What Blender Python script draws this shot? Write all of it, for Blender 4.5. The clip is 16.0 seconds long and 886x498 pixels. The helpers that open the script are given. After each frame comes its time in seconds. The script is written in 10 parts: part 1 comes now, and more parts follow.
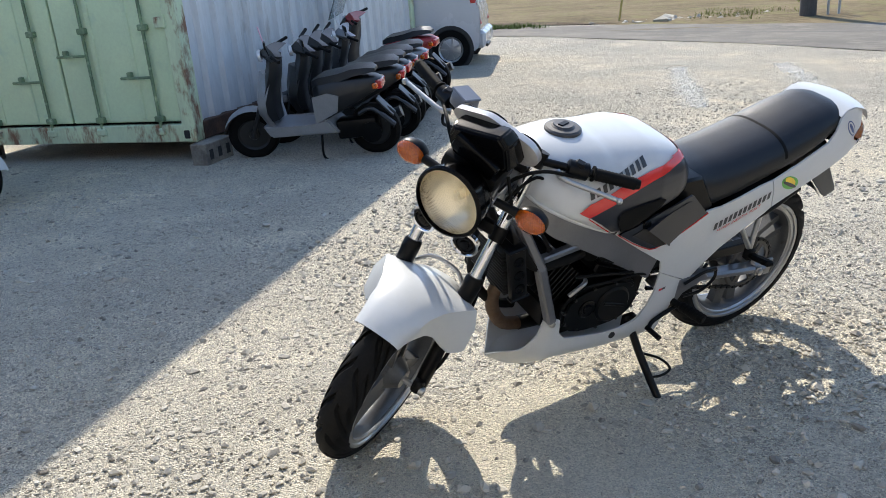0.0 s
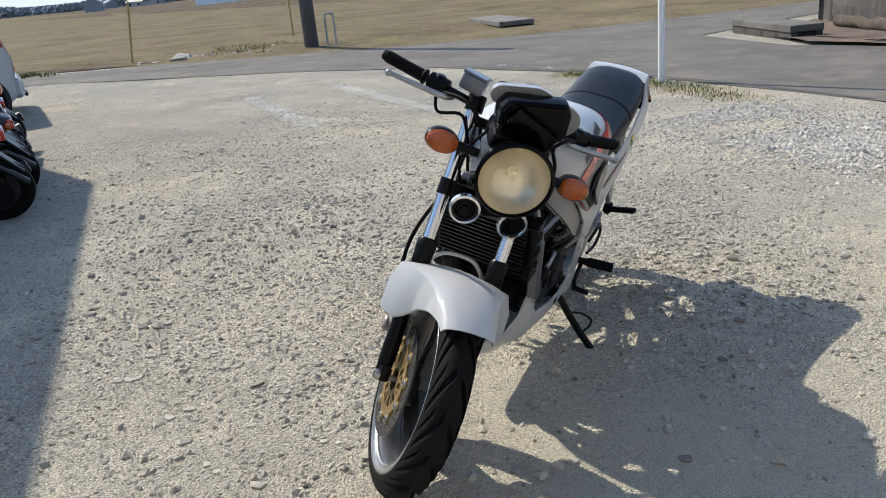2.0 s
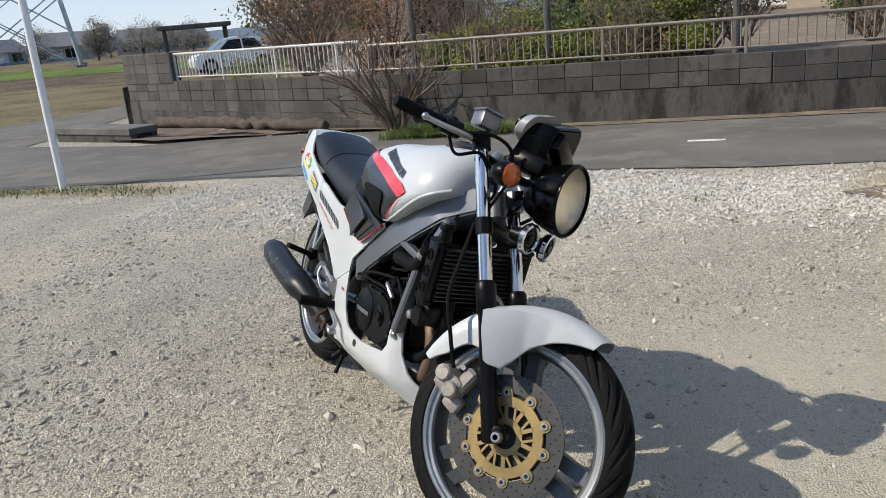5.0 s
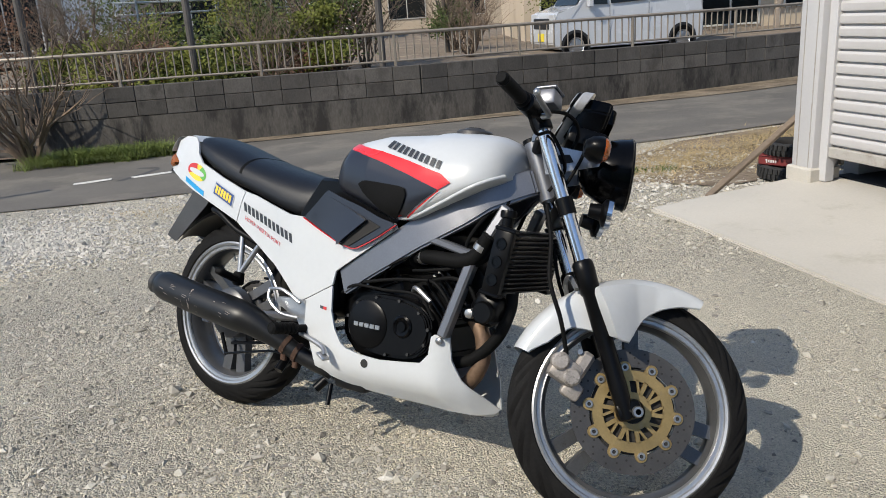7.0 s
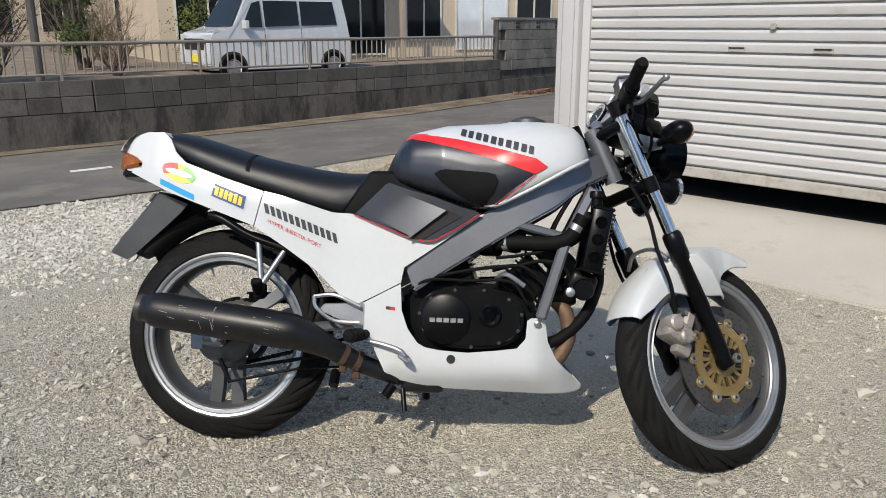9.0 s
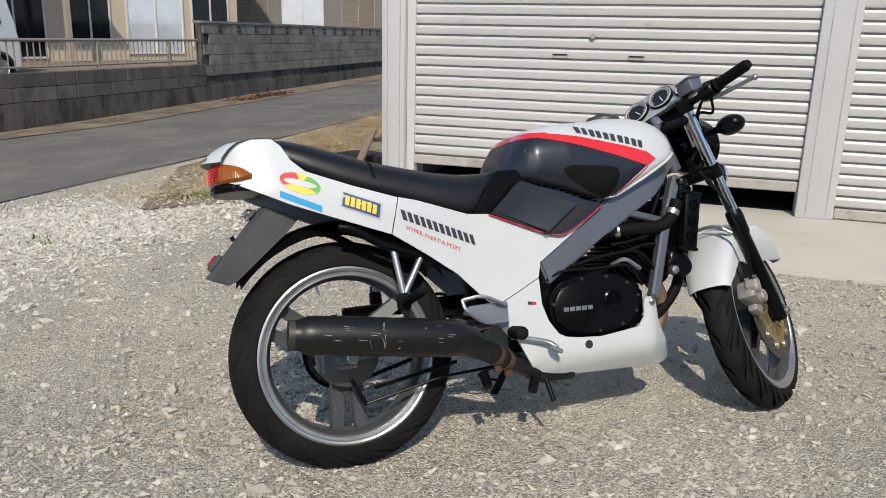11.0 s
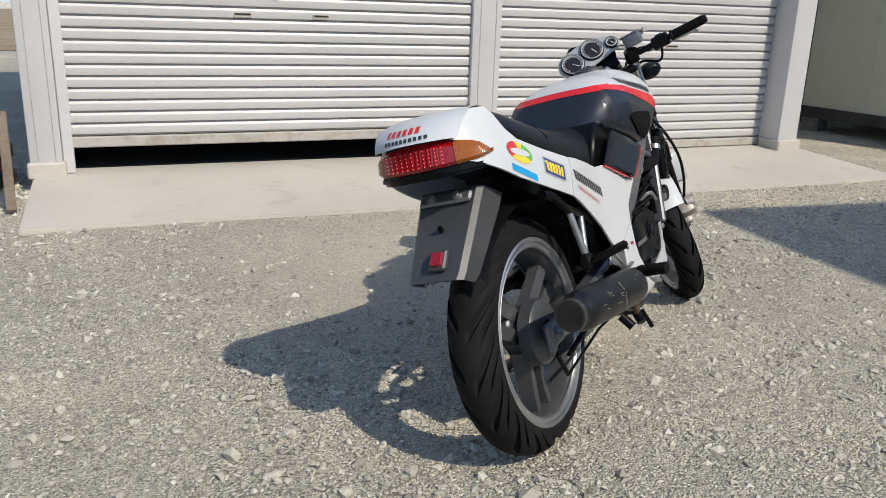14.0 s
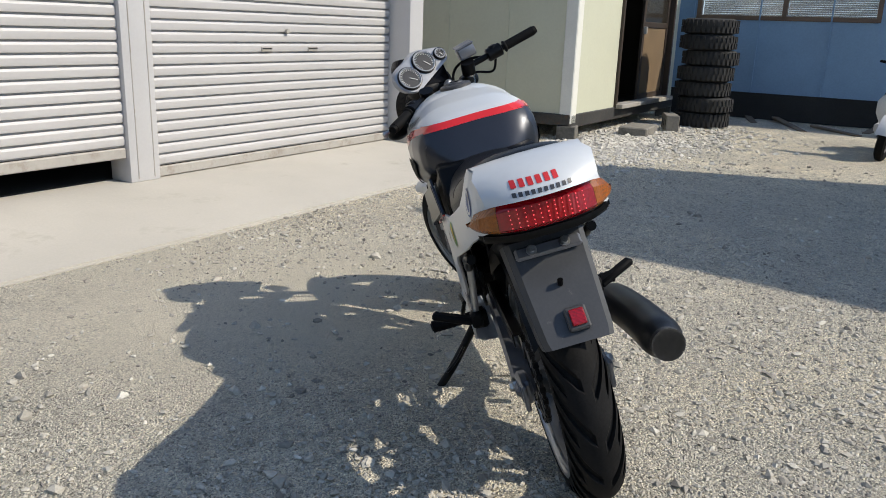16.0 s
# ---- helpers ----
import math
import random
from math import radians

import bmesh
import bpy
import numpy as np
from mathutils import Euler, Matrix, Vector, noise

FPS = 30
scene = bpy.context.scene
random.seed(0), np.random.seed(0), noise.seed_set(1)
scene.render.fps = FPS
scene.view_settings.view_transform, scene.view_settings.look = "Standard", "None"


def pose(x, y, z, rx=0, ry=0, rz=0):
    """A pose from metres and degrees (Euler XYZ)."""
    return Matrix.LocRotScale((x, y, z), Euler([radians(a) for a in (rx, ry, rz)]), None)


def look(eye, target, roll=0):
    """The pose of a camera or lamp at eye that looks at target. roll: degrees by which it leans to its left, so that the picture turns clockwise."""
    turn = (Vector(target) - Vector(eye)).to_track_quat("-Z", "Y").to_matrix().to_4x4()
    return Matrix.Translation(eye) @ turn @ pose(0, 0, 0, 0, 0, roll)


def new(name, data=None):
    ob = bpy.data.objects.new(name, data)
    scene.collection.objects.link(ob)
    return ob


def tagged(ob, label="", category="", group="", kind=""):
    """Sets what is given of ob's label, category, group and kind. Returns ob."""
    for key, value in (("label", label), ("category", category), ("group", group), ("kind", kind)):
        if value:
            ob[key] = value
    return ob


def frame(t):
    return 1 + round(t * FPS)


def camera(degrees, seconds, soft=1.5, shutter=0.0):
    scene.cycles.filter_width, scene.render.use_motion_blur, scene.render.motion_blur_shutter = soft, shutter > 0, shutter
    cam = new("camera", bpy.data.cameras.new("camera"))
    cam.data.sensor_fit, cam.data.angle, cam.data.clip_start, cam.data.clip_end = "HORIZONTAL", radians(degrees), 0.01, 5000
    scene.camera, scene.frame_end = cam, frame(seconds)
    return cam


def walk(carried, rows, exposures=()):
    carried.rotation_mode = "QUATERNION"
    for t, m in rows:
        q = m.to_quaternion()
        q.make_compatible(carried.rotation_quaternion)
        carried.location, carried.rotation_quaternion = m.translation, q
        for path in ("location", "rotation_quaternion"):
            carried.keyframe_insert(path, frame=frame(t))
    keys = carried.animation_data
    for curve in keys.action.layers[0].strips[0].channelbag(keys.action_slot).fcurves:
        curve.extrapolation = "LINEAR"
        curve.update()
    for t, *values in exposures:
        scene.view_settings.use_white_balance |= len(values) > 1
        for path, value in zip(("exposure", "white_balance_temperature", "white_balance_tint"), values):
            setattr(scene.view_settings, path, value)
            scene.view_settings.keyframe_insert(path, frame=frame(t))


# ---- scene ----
from mathutils.geometry import delaunay_2d_cdt

cam = camera(58.7, 16.0, soft=0.9)
PATH = [
    (0, (0.046, -0.067, 1.348), (0.078, 1.822, 0.691), -4.5),
    (0.5, (-0.256, 0.05, 1.317), (0.066, 1.908, 0.65), -5.0),
    (1, (-0.566, 0.247, 1.324), (0.048, 2.028, 0.655), -5.4),
    (1.5, (-0.93, 0.319, 1.319), (-0.039, 1.978, 0.645), -5.6),
    (2, (-1.175, 0.472, 1.306), (-0.026, 1.969, 0.644), -5.6),
    (2.5, (-1.392, 0.752, 1.324), (-0.007, 2.048, 0.691), -5.3),
    (3, (-1.652, 0.954, 1.307), (-0.062, 2.011, 0.71), -5.0),
    (3.2, (-1.731, 1.051, 1.312), (-0.072, 2.004, 0.73), -4.8),
    (3.5, (-1.802, 1.181, 1.297), (-0.056, 1.979, 0.736), -5.2),
    (4, (-1.799, 1.524, 1.304), (0.05, 2.051, 0.755), -5.2),
    (4.5, (-1.869, 1.857, 1.286), (0.036, 2.122, 0.736), -5.2),
    (5, (-1.891, 2.159, 1.293), (0.029, 2.164, 0.734), -4.9),
    (5.2, (-1.849, 2.287, 1.274), (0.067, 2.187, 0.709), -4.7),
    (7.3, (-1.352, 3.447, 1.263), (0.225, 2.362, 0.682), -3.3),
    (7.5, (-1.287, 3.559, 1.254), (0.228, 2.39, 0.674), -2.9),
    (8, (-1.094, 3.857, 1.267), (0.252, 2.498, 0.682), -2.1),
    (8.5, (-0.81, 4.032, 1.229), (0.355, 2.516, 0.641), -1.0),
    (9, (-0.546, 4.193, 1.2), (0.447, 2.546, 0.653), -0.1),
    (9.2, (-0.438, 4.275, 1.185), (0.475, 2.584, 0.632), 0.2),
    (11.3, (0.85, 4.643, 1.166), (0.927, 2.715, 0.642), 1.4),
    (11.5, (0.967, 4.634, 1.152), (0.963, 2.705, 0.622), 1.5),
    (12, (1.352, 4.576, 1.144), (1.131, 2.659, 0.62), 1.6),
    (12.3, (1.568, 4.577, 1.125), (1.222, 2.677, 0.603), 1.7),
    (12.5, (1.709, 4.58, 1.121), (1.28, 2.701, 0.588), 1.4),
    (13, (1.992, 4.524, 1.138), (1.343, 2.713, 0.591), 1.4),
    (13.5, (2.223, 4.251, 1.12), (1.341, 2.547, 0.555), 1.5),
    (14, (2.454, 4.05, 1.094), (1.332, 2.495, 0.525), 1.8),
    (14.5, (2.683, 3.824, 1.119), (1.333, 2.461, 0.554), 2.1),
    (15, (2.757, 3.487, 1.103), (1.213, 2.344, 0.548), 2.3),
    (15.5, (2.86, 3.195, 1.092), (1.157, 2.303, 0.542), 2.1),
    (16, (2.943, 2.905, 1.11), (1.12, 2.287, 0.567), 2.0),
]
walk(cam, [(t, look(eye, target, roll)) for t, eye, target, roll in PATH], [(0, 1.02), (1, 0.84), (2, 0.56), (3.5, 0.38), (5, 0.35), (9, 0.26), (12.5, 0.20), (14, 0.24), (16, 0.37)])

# ---- light ----
SUN_AZ, SUN_EL = radians(96.5), radians(44.5)
sun_way = Vector((math.cos(SUN_AZ) * math.cos(SUN_EL), math.sin(SUN_AZ) * math.cos(SUN_EL), math.sin(SUN_EL)))
world = bpy.data.worlds.new("sky")
scene.world = world
world.use_nodes = True
wn = world.node_tree.nodes
sky = wn.new("ShaderNodeTexSky")
sky.sky_type = "NISHITA"
sky.sun_disc = False
sky.sun_elevation = SUN_EL
sky.sun_rotation = radians(90) - SUN_AZ
sky.air_density, sky.dust_density, sky.ozone_density = 1.0, 0.45, 1.6
world.node_tree.links.new(sky.outputs[0], wn["Background"].inputs[0])
wn["Background"].inputs[1].default_value = 0.15
sun = new("sun", bpy.data.lights.new("sun", "SUN"))
sun.data.energy, sun.data.angle, sun.data.color = 3.65, radians(0.53), (1.0, 0.92, 0.79)
sun.matrix_world = look(sun_way * 60, (0, 0, 0))


# ---- materials ----
def material(name):
    m = bpy.data.materials.new(name)
    m.use_nodes = True
    return m, m.node_tree.nodes, m.node_tree.links, m.node_tree.nodes["Principled BSDF"]


def coords(n, l, scale=(1, 1, 1)):
    geo = n.new("ShaderNodeNewGeometry")
    mp = n.new("ShaderNodeMapping")
    mp.inputs["Scale"].default_value = scale
    l.new(geo.outputs["Position"], mp.inputs["Vector"])
    return mp.outputs["Vector"]


def noise_node(n, l, vec, scale, detail=6, rough=0.6, kind="ShaderNodeTexNoise"):
    t = n.new(kind)
    t.inputs["Scale"].default_value = scale
    if kind == "ShaderNodeTexNoise":
        t.inputs["Detail"].default_value = detail
        t.inputs["Roughness"].default_value = rough
    l.new(vec, t.inputs["Vector"])
    return t


def ramp(n, l, fac, stops):
    r = n.new("ShaderNodeValToRGB")
    e = r.color_ramp.elements
    while len(e) < len(stops):
        e.new(0.5)
    for k, (p, c) in zip(e, stops):
        k.position = p
        k.color = (*c, 1) if len(c) == 3 else c
    l.new(fac, r.inputs["Fac"])
    return r.outputs["Color"]


def mix(n, l, fac, a, b, mode="MIX"):
    m = n.new("ShaderNodeMix")
    m.data_type = "RGBA"
    m.blend_type = mode
    if isinstance(fac, float):
        m.inputs[0].default_value = fac
    else:
        l.new(fac, m.inputs[0])
    for sock, v in ((m.inputs[6], a), (m.inputs[7], b)):
        if isinstance(v, tuple):
            sock.default_value = (*v, 1)
        else:
            l.new(v, sock)
    return m.outputs[2]


def bump(n, l, b, height, strength, distance):
    k = n.new("ShaderNodeBump")
    k.inputs["Strength"].default_value = strength
    k.inputs["Distance"].default_value = distance
    l.new(height, k.inputs["Height"])
    l.new(k.outputs["Normal"], b.inputs["Normal"])
    return k


def shade(c, f):
    return tuple(min(1.0, v * f) for v in c)


def surface(name, col, rough=0.5, metal=0.0, var=0.12, big=2.0, fine=60.0, bump_by=0.0, bump_at=0.002, coat=0.0, dirt=None, dirt_at=0.62, random_by=0.0, spec=0.5, stretch=(1, 1, 1)):
    """A worn surface: broad stains, fine grain, optional dirt with edges of its own."""
    m, n, l, b = material(name)
    v = coords(n, l, stretch)
    a = noise_node(n, l, v, big, 5)
    c = noise_node(n, l, v, fine, 4)
    base = ramp(n, l, a.outputs["Fac"], [(0.3, shade(col, 1 - var)), (0.7, shade(col, 1 + var))])
    base = mix(n, l, 1.0, base, ramp(n, l, c.outputs["Fac"], [(0.35, (1 - var * 0.8,) * 3), (0.65, (1.0, 1.0, 1.0))]), "MULTIPLY")
    if dirt:
        d = noise_node(n, l, v, big * 2.7, 8, 0.7)
        base = mix(n, l, ramp(n, l, d.outputs["Fac"], [(dirt_at, (0, 0, 0)), (dirt_at + 0.13, (1, 1, 1))]), base, dirt)
    if random_by:
        oi = n.new("ShaderNodeObjectInfo")
        base = mix(n, l, 1.0, base, ramp(n, l, oi.outputs["Random"], [(0.0, (1 - random_by,) * 3), (1.0, (1.0, 1.0, 1.0))]), "MULTIPLY")
    l.new(base, b.inputs["Base Color"])
    b.inputs["Metallic"].default_value = metal
    b.inputs["Specular IOR Level"].default_value = spec
    rr = n.new("ShaderNodeMapRange")
    rr.inputs["To Min"].default_value = max(0.02, rough - 0.08)
    rr.inputs["To Max"].default_value = min(1, rough + 0.1)
    l.new(a.outputs["Fac"], rr.inputs["Value"])
    l.new(rr.outputs[0], b.inputs["Roughness"])
    b.inputs["Coat Weight"].default_value = coat
    b.inputs["Coat Roughness"].default_value = 0.08
    if bump_by:
        bump(n, l, b, c.outputs["Fac"], bump_by, bump_at)
    return m


def gravel_material(name, pale, warm, grey):
    """Trodden dust with drifts of small chips in it."""
    m, n, l, b = material(name)
    v = coords(n, l)
    broad = noise_node(n, l, v, 0.45, 6, 0.62)
    patch = noise_node(n, l, v, 1.7, 8, 0.68)
    chips = noise_node(n, l, v, 150, kind="ShaderNodeTexVoronoi")
    bits = noise_node(n, l, v, 62, kind="ShaderNodeTexVoronoi")
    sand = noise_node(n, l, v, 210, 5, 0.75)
    clod = noise_node(n, l, v, 17, 8, 0.72)
    drift = ramp(n, l, patch.outputs["Fac"], [(0.36, (0.25,) * 3), (0.60, (1.0,) * 3)])
    base = ramp(n, l, broad.outputs["Fac"], [(0.36, shade(grey, 0.90)), (0.50, pale), (0.62, shade(warm, 1.12))])
    base = mix(n, l, 1.0, base, ramp(n, l, patch.outputs["Fac"], [(0.34, (1.16, 1.15, 1.13)), (0.48, (1.0,) * 3), (0.64, (0.90,) * 3)]), "MULTIPLY")
    base = mix(n, l, 1.0, base, ramp(n, l, clod.outputs["Fac"], [(0.32, (0.80,) * 3), (0.48, (1.0,) * 3), (0.60, (1.10,) * 3)]), "MULTIPLY")
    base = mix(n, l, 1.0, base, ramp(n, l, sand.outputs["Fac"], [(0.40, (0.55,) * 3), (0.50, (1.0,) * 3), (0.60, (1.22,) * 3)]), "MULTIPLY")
    # grit tones; the dark end also paints small shadows between the stones
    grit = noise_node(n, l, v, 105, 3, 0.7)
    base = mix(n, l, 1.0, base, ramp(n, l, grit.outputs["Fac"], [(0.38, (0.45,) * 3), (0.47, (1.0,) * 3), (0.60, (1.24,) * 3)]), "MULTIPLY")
    for tex, share in ((chips, 0.45), (bits, 0.92)):
        sep = n.new("ShaderNodeSeparateColor")
        l.new(tex.outputs["Color"], sep.inputs[0])
        pick = n.new("ShaderNodeMath")
        pick.operation = "GREATER_THAN"
        pick.inputs[1].default_value = share
        l.new(sep.outputs[1], pick.inputs[0])
        much = n.new("ShaderNodeMath")
        much.operation = "MULTIPLY"
        l.new(pick.outputs[0], much.inputs[0])
        l.new(drift, much.inputs[1])
        base = mix(n, l, much.outputs[0], base, ramp(n, l, sep.outputs[0], [(0.0, shade(grey, 0.45)), (0.30, shade(grey, 0.78)), (0.70, shade(pale, 0.98)), (1.0, shade(pale, 1.10))]))
    away = n.new("ShaderNodeVectorMath")
    away.operation = "DISTANCE"
    away.inputs[1].default_value = (0.15, 1.25, 0)
    l.new(v, away.inputs[0])
    near = n.new("ShaderNodeMath")
    near.operation = "MULTIPLY_ADD"
    near.inputs[1].default_value = 1.6
    l.new(patch.outputs["Fac"], near.inputs[0])
    l.new(away.outputs["Value"], near.inputs[2])
    half = n.new("ShaderNodeMath")
    half.operation = "MULTIPLY"
    half.inputs[1].default_value = 0.33
    l.new(near.outputs[0], half.inputs[0])
    dust = mix(n, l, 1.0, tuple(shade(pale, 1.10)), ramp(n, l, sand.outputs["Fac"], [(0.38, (0.70,) * 3), (0.50, (1.0,) * 3), (0.62, (1.08,) * 3)]), "MULTIPLY")
    base = mix(n, l, ramp(n, l, half.outputs[0], [(0.40, (0.75,) * 3), (0.72, (0.0,) * 3)]), base, dust)
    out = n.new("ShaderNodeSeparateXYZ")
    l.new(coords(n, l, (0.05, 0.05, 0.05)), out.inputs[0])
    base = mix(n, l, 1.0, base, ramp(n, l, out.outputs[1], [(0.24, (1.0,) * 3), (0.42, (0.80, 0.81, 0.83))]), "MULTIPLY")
    l.new(base, b.inputs["Base Color"])
    b.inputs["Roughness"].default_value = 0.95
    b.inputs["Specular IOR Level"].default_value = 0.05
    low = n.new("ShaderNodeMath")
    low.operation = "MULTIPLY"
    low.inputs[1].default_value = 1.25
    l.new(clod.outputs["Fac"], low.inputs[0])
    height = low.outputs[0]
    for tex, by in ((sand.outputs["Fac"], 0.45), (chips.outputs["Distance"], -0.6), (bits.outputs["Distance"], -0.12)):
        add = n.new("ShaderNodeMath")
        add.operation = "MULTIPLY_ADD"
        add.inputs[1].default_value = by
        l.new(tex, add.inputs[0])
        l.new(height, add.inputs[2])
        height = add.outputs[0]
    bump(n, l, b, height, 1.0, 0.022)
    return m


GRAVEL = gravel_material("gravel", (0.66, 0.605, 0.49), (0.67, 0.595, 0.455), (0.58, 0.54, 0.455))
WHITE_STONE = surface("crushed_stone", (0.54, 0.51, 0.45), 0.9, var=0.3, big=14, fine=160, bump_by=0.5, bump_at=0.003)
ASPHALT = surface("old_asphalt", (0.145, 0.134, 0.117), 0.9, var=0.22, big=0.5, fine=130, bump_by=0.5, bump_at=0.004, dirt=(0.185, 0.168, 0.14), dirt_at=0.5, spec=0.2)
SOIL = surface("ploughed_soil", (0.145, 0.114, 0.08), 0.95, var=0.45, big=0.5, fine=7, bump_by=1.0, bump_at=0.12, dirt=(0.19, 0.158, 0.115), dirt_at=0.52, spec=0.03)
BANK = surface("bank_soil", (0.24, 0.19, 0.14), 0.95, var=0.35, big=1.5, fine=30, bump_by=0.8, bump_at=0.03, dirt=(0.33, 0.28, 0.2), dirt_at=0.5, spec=0.05)
GREEN_FIELD = surface("young_crop", (0.13, 0.175, 0.05), 0.95, var=0.3, big=0.2, fine=5, bump_by=0.6, bump_at=0.05, spec=0.03)
STRAW = surface("dry_grass", (0.50, 0.38, 0.20), 0.9, var=0.3, big=3, fine=40, spec=0.15)
WEED = surface("weed_green", (0.10, 0.145, 0.035), 0.8, var=0.35, big=5, fine=50, spec=0.15)
CONCRETE = surface("slab_concrete", (0.46, 0.43, 0.375), 0.85, var=0.08, big=0.9, fine=90, bump_by=0.25, bump_at=0.002, dirt=(0.36, 0.33, 0.275), dirt_at=0.58)
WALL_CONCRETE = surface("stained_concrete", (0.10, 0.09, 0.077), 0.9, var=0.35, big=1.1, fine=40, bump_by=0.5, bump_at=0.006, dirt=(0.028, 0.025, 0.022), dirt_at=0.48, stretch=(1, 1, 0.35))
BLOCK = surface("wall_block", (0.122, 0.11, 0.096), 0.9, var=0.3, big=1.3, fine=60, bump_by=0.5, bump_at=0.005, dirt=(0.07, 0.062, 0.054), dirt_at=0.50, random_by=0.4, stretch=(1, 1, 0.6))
PALE_BLOCK = surface("grey_block", (0.21, 0.195, 0.168), 0.9, var=0.32, big=1.6, fine=45, bump_by=0.6, bump_at=0.006, dirt=(0.11, 0.10, 0.088), dirt_at=0.52, random_by=0.28)
SHUTTER = surface("white_shutter_paint", (0.475, 0.458, 0.443), 0.42, var=0.04, big=1.2, fine=40, dirt=(0.37, 0.345, 0.315), dirt_at=0.63)
POST = surface("white_steel_paint", (0.50, 0.49, 0.485), 0.4, var=0.04, big=2, fine=60, dirt=(0.40, 0.39, 0.37), dirt_at=0.64)
SHUTTER_END = surface("shutter_bottom_rail", (0.40, 0.375, 0.335), 0.5, 0.1, var=0.07, big=3, fine=60, dirt=(0.30, 0.265, 0.22), dirt_at=0.5)
# near-black colour, mostly painting the shade into holes and recesses
DARK_IN = surface("dark_interior", (0.025, 0.024, 0.023), 0.9, var=0.3)
PALE_GREEN = surface("container_green_paint", (0.57, 0.70, 0.46), 0.5, var=0.08, big=1.2, fine=40, dirt=(0.46, 0.60, 0.42), dirt_at=0.58)
# container green darkened to draw in the shadow lines of rods and handles
SHADOW_GREEN = surface("shadow_green_steel", (0.17, 0.25, 0.14), 0.6, var=0.3, big=5, fine=60, dirt=(0.40, 0.50, 0.33), dirt_at=0.55)
PALE_BLUE = surface("container_blue_paint", (0.60, 0.66, 0.70), 0.5, var=0.06, big=1.2, fine=40, dirt=(0.4, 0.36, 0.32), dirt_at=0.66)
RUST = surface("rust", (0.075, 0.038, 0.022), 0.9, var=0.45, big=9, fine=90, bump_by=0.6, bump_at=0.003)
RUSTY_GREEN = surface("rusted_green_paint", (0.55, 0.66, 0.45), 0.6, var=0.12, big=3, fine=50, dirt=(0.20, 0.10, 0.055), dirt_at=0.5, stretch=(1, 1, 0.35))
SIDE_SHEET = surface("container_side_paint", (0.60, 0.62, 0.63), 0.5, 0.1, var=0.12, big=0.9, fine=30, dirt=(0.36, 0.34, 0.31), dirt_at=0.58, stretch=(1, 1, 0.25))
GREY_SHEET = surface("grey_corrugated_sheet", (0.42, 0.42, 0.40), 0.5, 0.2, var=0.1, big=1.0, fine=30, dirt=(0.3, 0.28, 0.25), dirt_at=0.6, stretch=(1, 1, 0.3))
CREAM = surface("cream_panel", (0.56, 0.56, 0.43), 0.5, var=0.05, big=1.1, fine=40, dirt=(0.5, 0.49, 0.38), dirt_at=0.62)
CREAM_FRAME = surface("cream_steel", (0.74, 0.73, 0.66), 0.45, var=0.06, big=3, fine=50, dirt=(0.55, 0.5, 0.42), dirt_at=0.65)
BLUE_PANEL = surface("blue_cladding", (0.20, 0.32, 0.46), 0.6, var=0.1, big=1, fine=40)
WOOD = surface("weathered_wood", (0.17, 0.128, 0.09), 0.85, var=0.3, big=3, fine=40, bump_by=0.5, bump_at=0.004, stretch=(1, 1, 0.2))
BARK = surface("bark", (0.085, 0.068, 0.053), 0.95, var=0.4, big=7, fine=60, bump_by=0.9, bump_at=0.012)
TWIG = surface("bare_twig", (0.20, 0.15, 0.11), 0.9, var=0.3, big=6, fine=60, spec=0.15)
LEAF = surface("evergreen_leaf", (0.075, 0.10, 0.032), 0.65, var=0.4, big=3, fine=20, spec=0.15)
LEAF_YELLOW = surface("yellow_green_leaf", (0.15, 0.165, 0.035), 0.65, var=0.35, big=3, fine=20, spec=0.15)
LEAF_RUST = surface("rust_brown_leaf", (0.19, 0.105, 0.065), 0.75, var=0.35, big=3, fine=20, spec=0.15)
FENCE_WHITE = surface("white_fence_paint", (0.55, 0.535, 0.49), 0.5, var=0.1, big=2, fine=40)
FENCE_BROWN = surface("brown_aluminium", (0.28, 0.24, 0.19), 0.5, 0.2, var=0.1, big=2, fine=40)
TYRE_OLD = surface("weathered_tyre", (0.022, 0.0215, 0.021), 0.85, var=0.3, big=9, fine=80, bump_by=0.4, bump_at=0.004)
ROOF_TILE = surface("grey_roof_tile", (0.13, 0.135, 0.145), 0.6, var=0.2, big=1, fine=30)
HOUSE_WALL = surface("cream_house_wall", (0.5, 0.41, 0.30), 0.85, var=0.07, big=1, fine=60)
HOUSE_DARK = surface("brown_house_wall", (0.33, 0.27, 0.21), 0.85, var=0.12, big=1, fine=60)
STEEL_FAR = surface("galvanised_lattice", (0.38, 0.40, 0.42), 0.6, 0.3, var=0.1)
POLE_DARK = surface("dark_wood_pole", (0.10, 0.09, 0.08), 0.9, var=0.3, big=4, fine=50, bump_by=0.5, bump_at=0.004, stretch=(1, 1, 0.2))
PAINT_LINE = surface("worn_road_paint", (0.62, 0.60, 0.55), 0.85, var=0.15, big=6, fine=60, dirt=(0.25, 0.235, 0.21), dirt_at=0.55)
# haze of distance is mixed into the colours of far woods and hills
HAZED_TREES = surface("far_woods", (0.22, 0.245, 0.27), 0.95, var=0.3, big=0.03, fine=0.3)
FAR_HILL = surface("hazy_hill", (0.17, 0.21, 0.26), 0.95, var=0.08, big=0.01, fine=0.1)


# ---- mesh tools ----
def finish(bm, angle=32):
    bmesh.ops.remove_doubles(bm, verts=bm.verts, dist=1e-5)
    bmesh.ops.recalc_face_normals(bm, faces=bm.faces)
    lim = radians(angle)
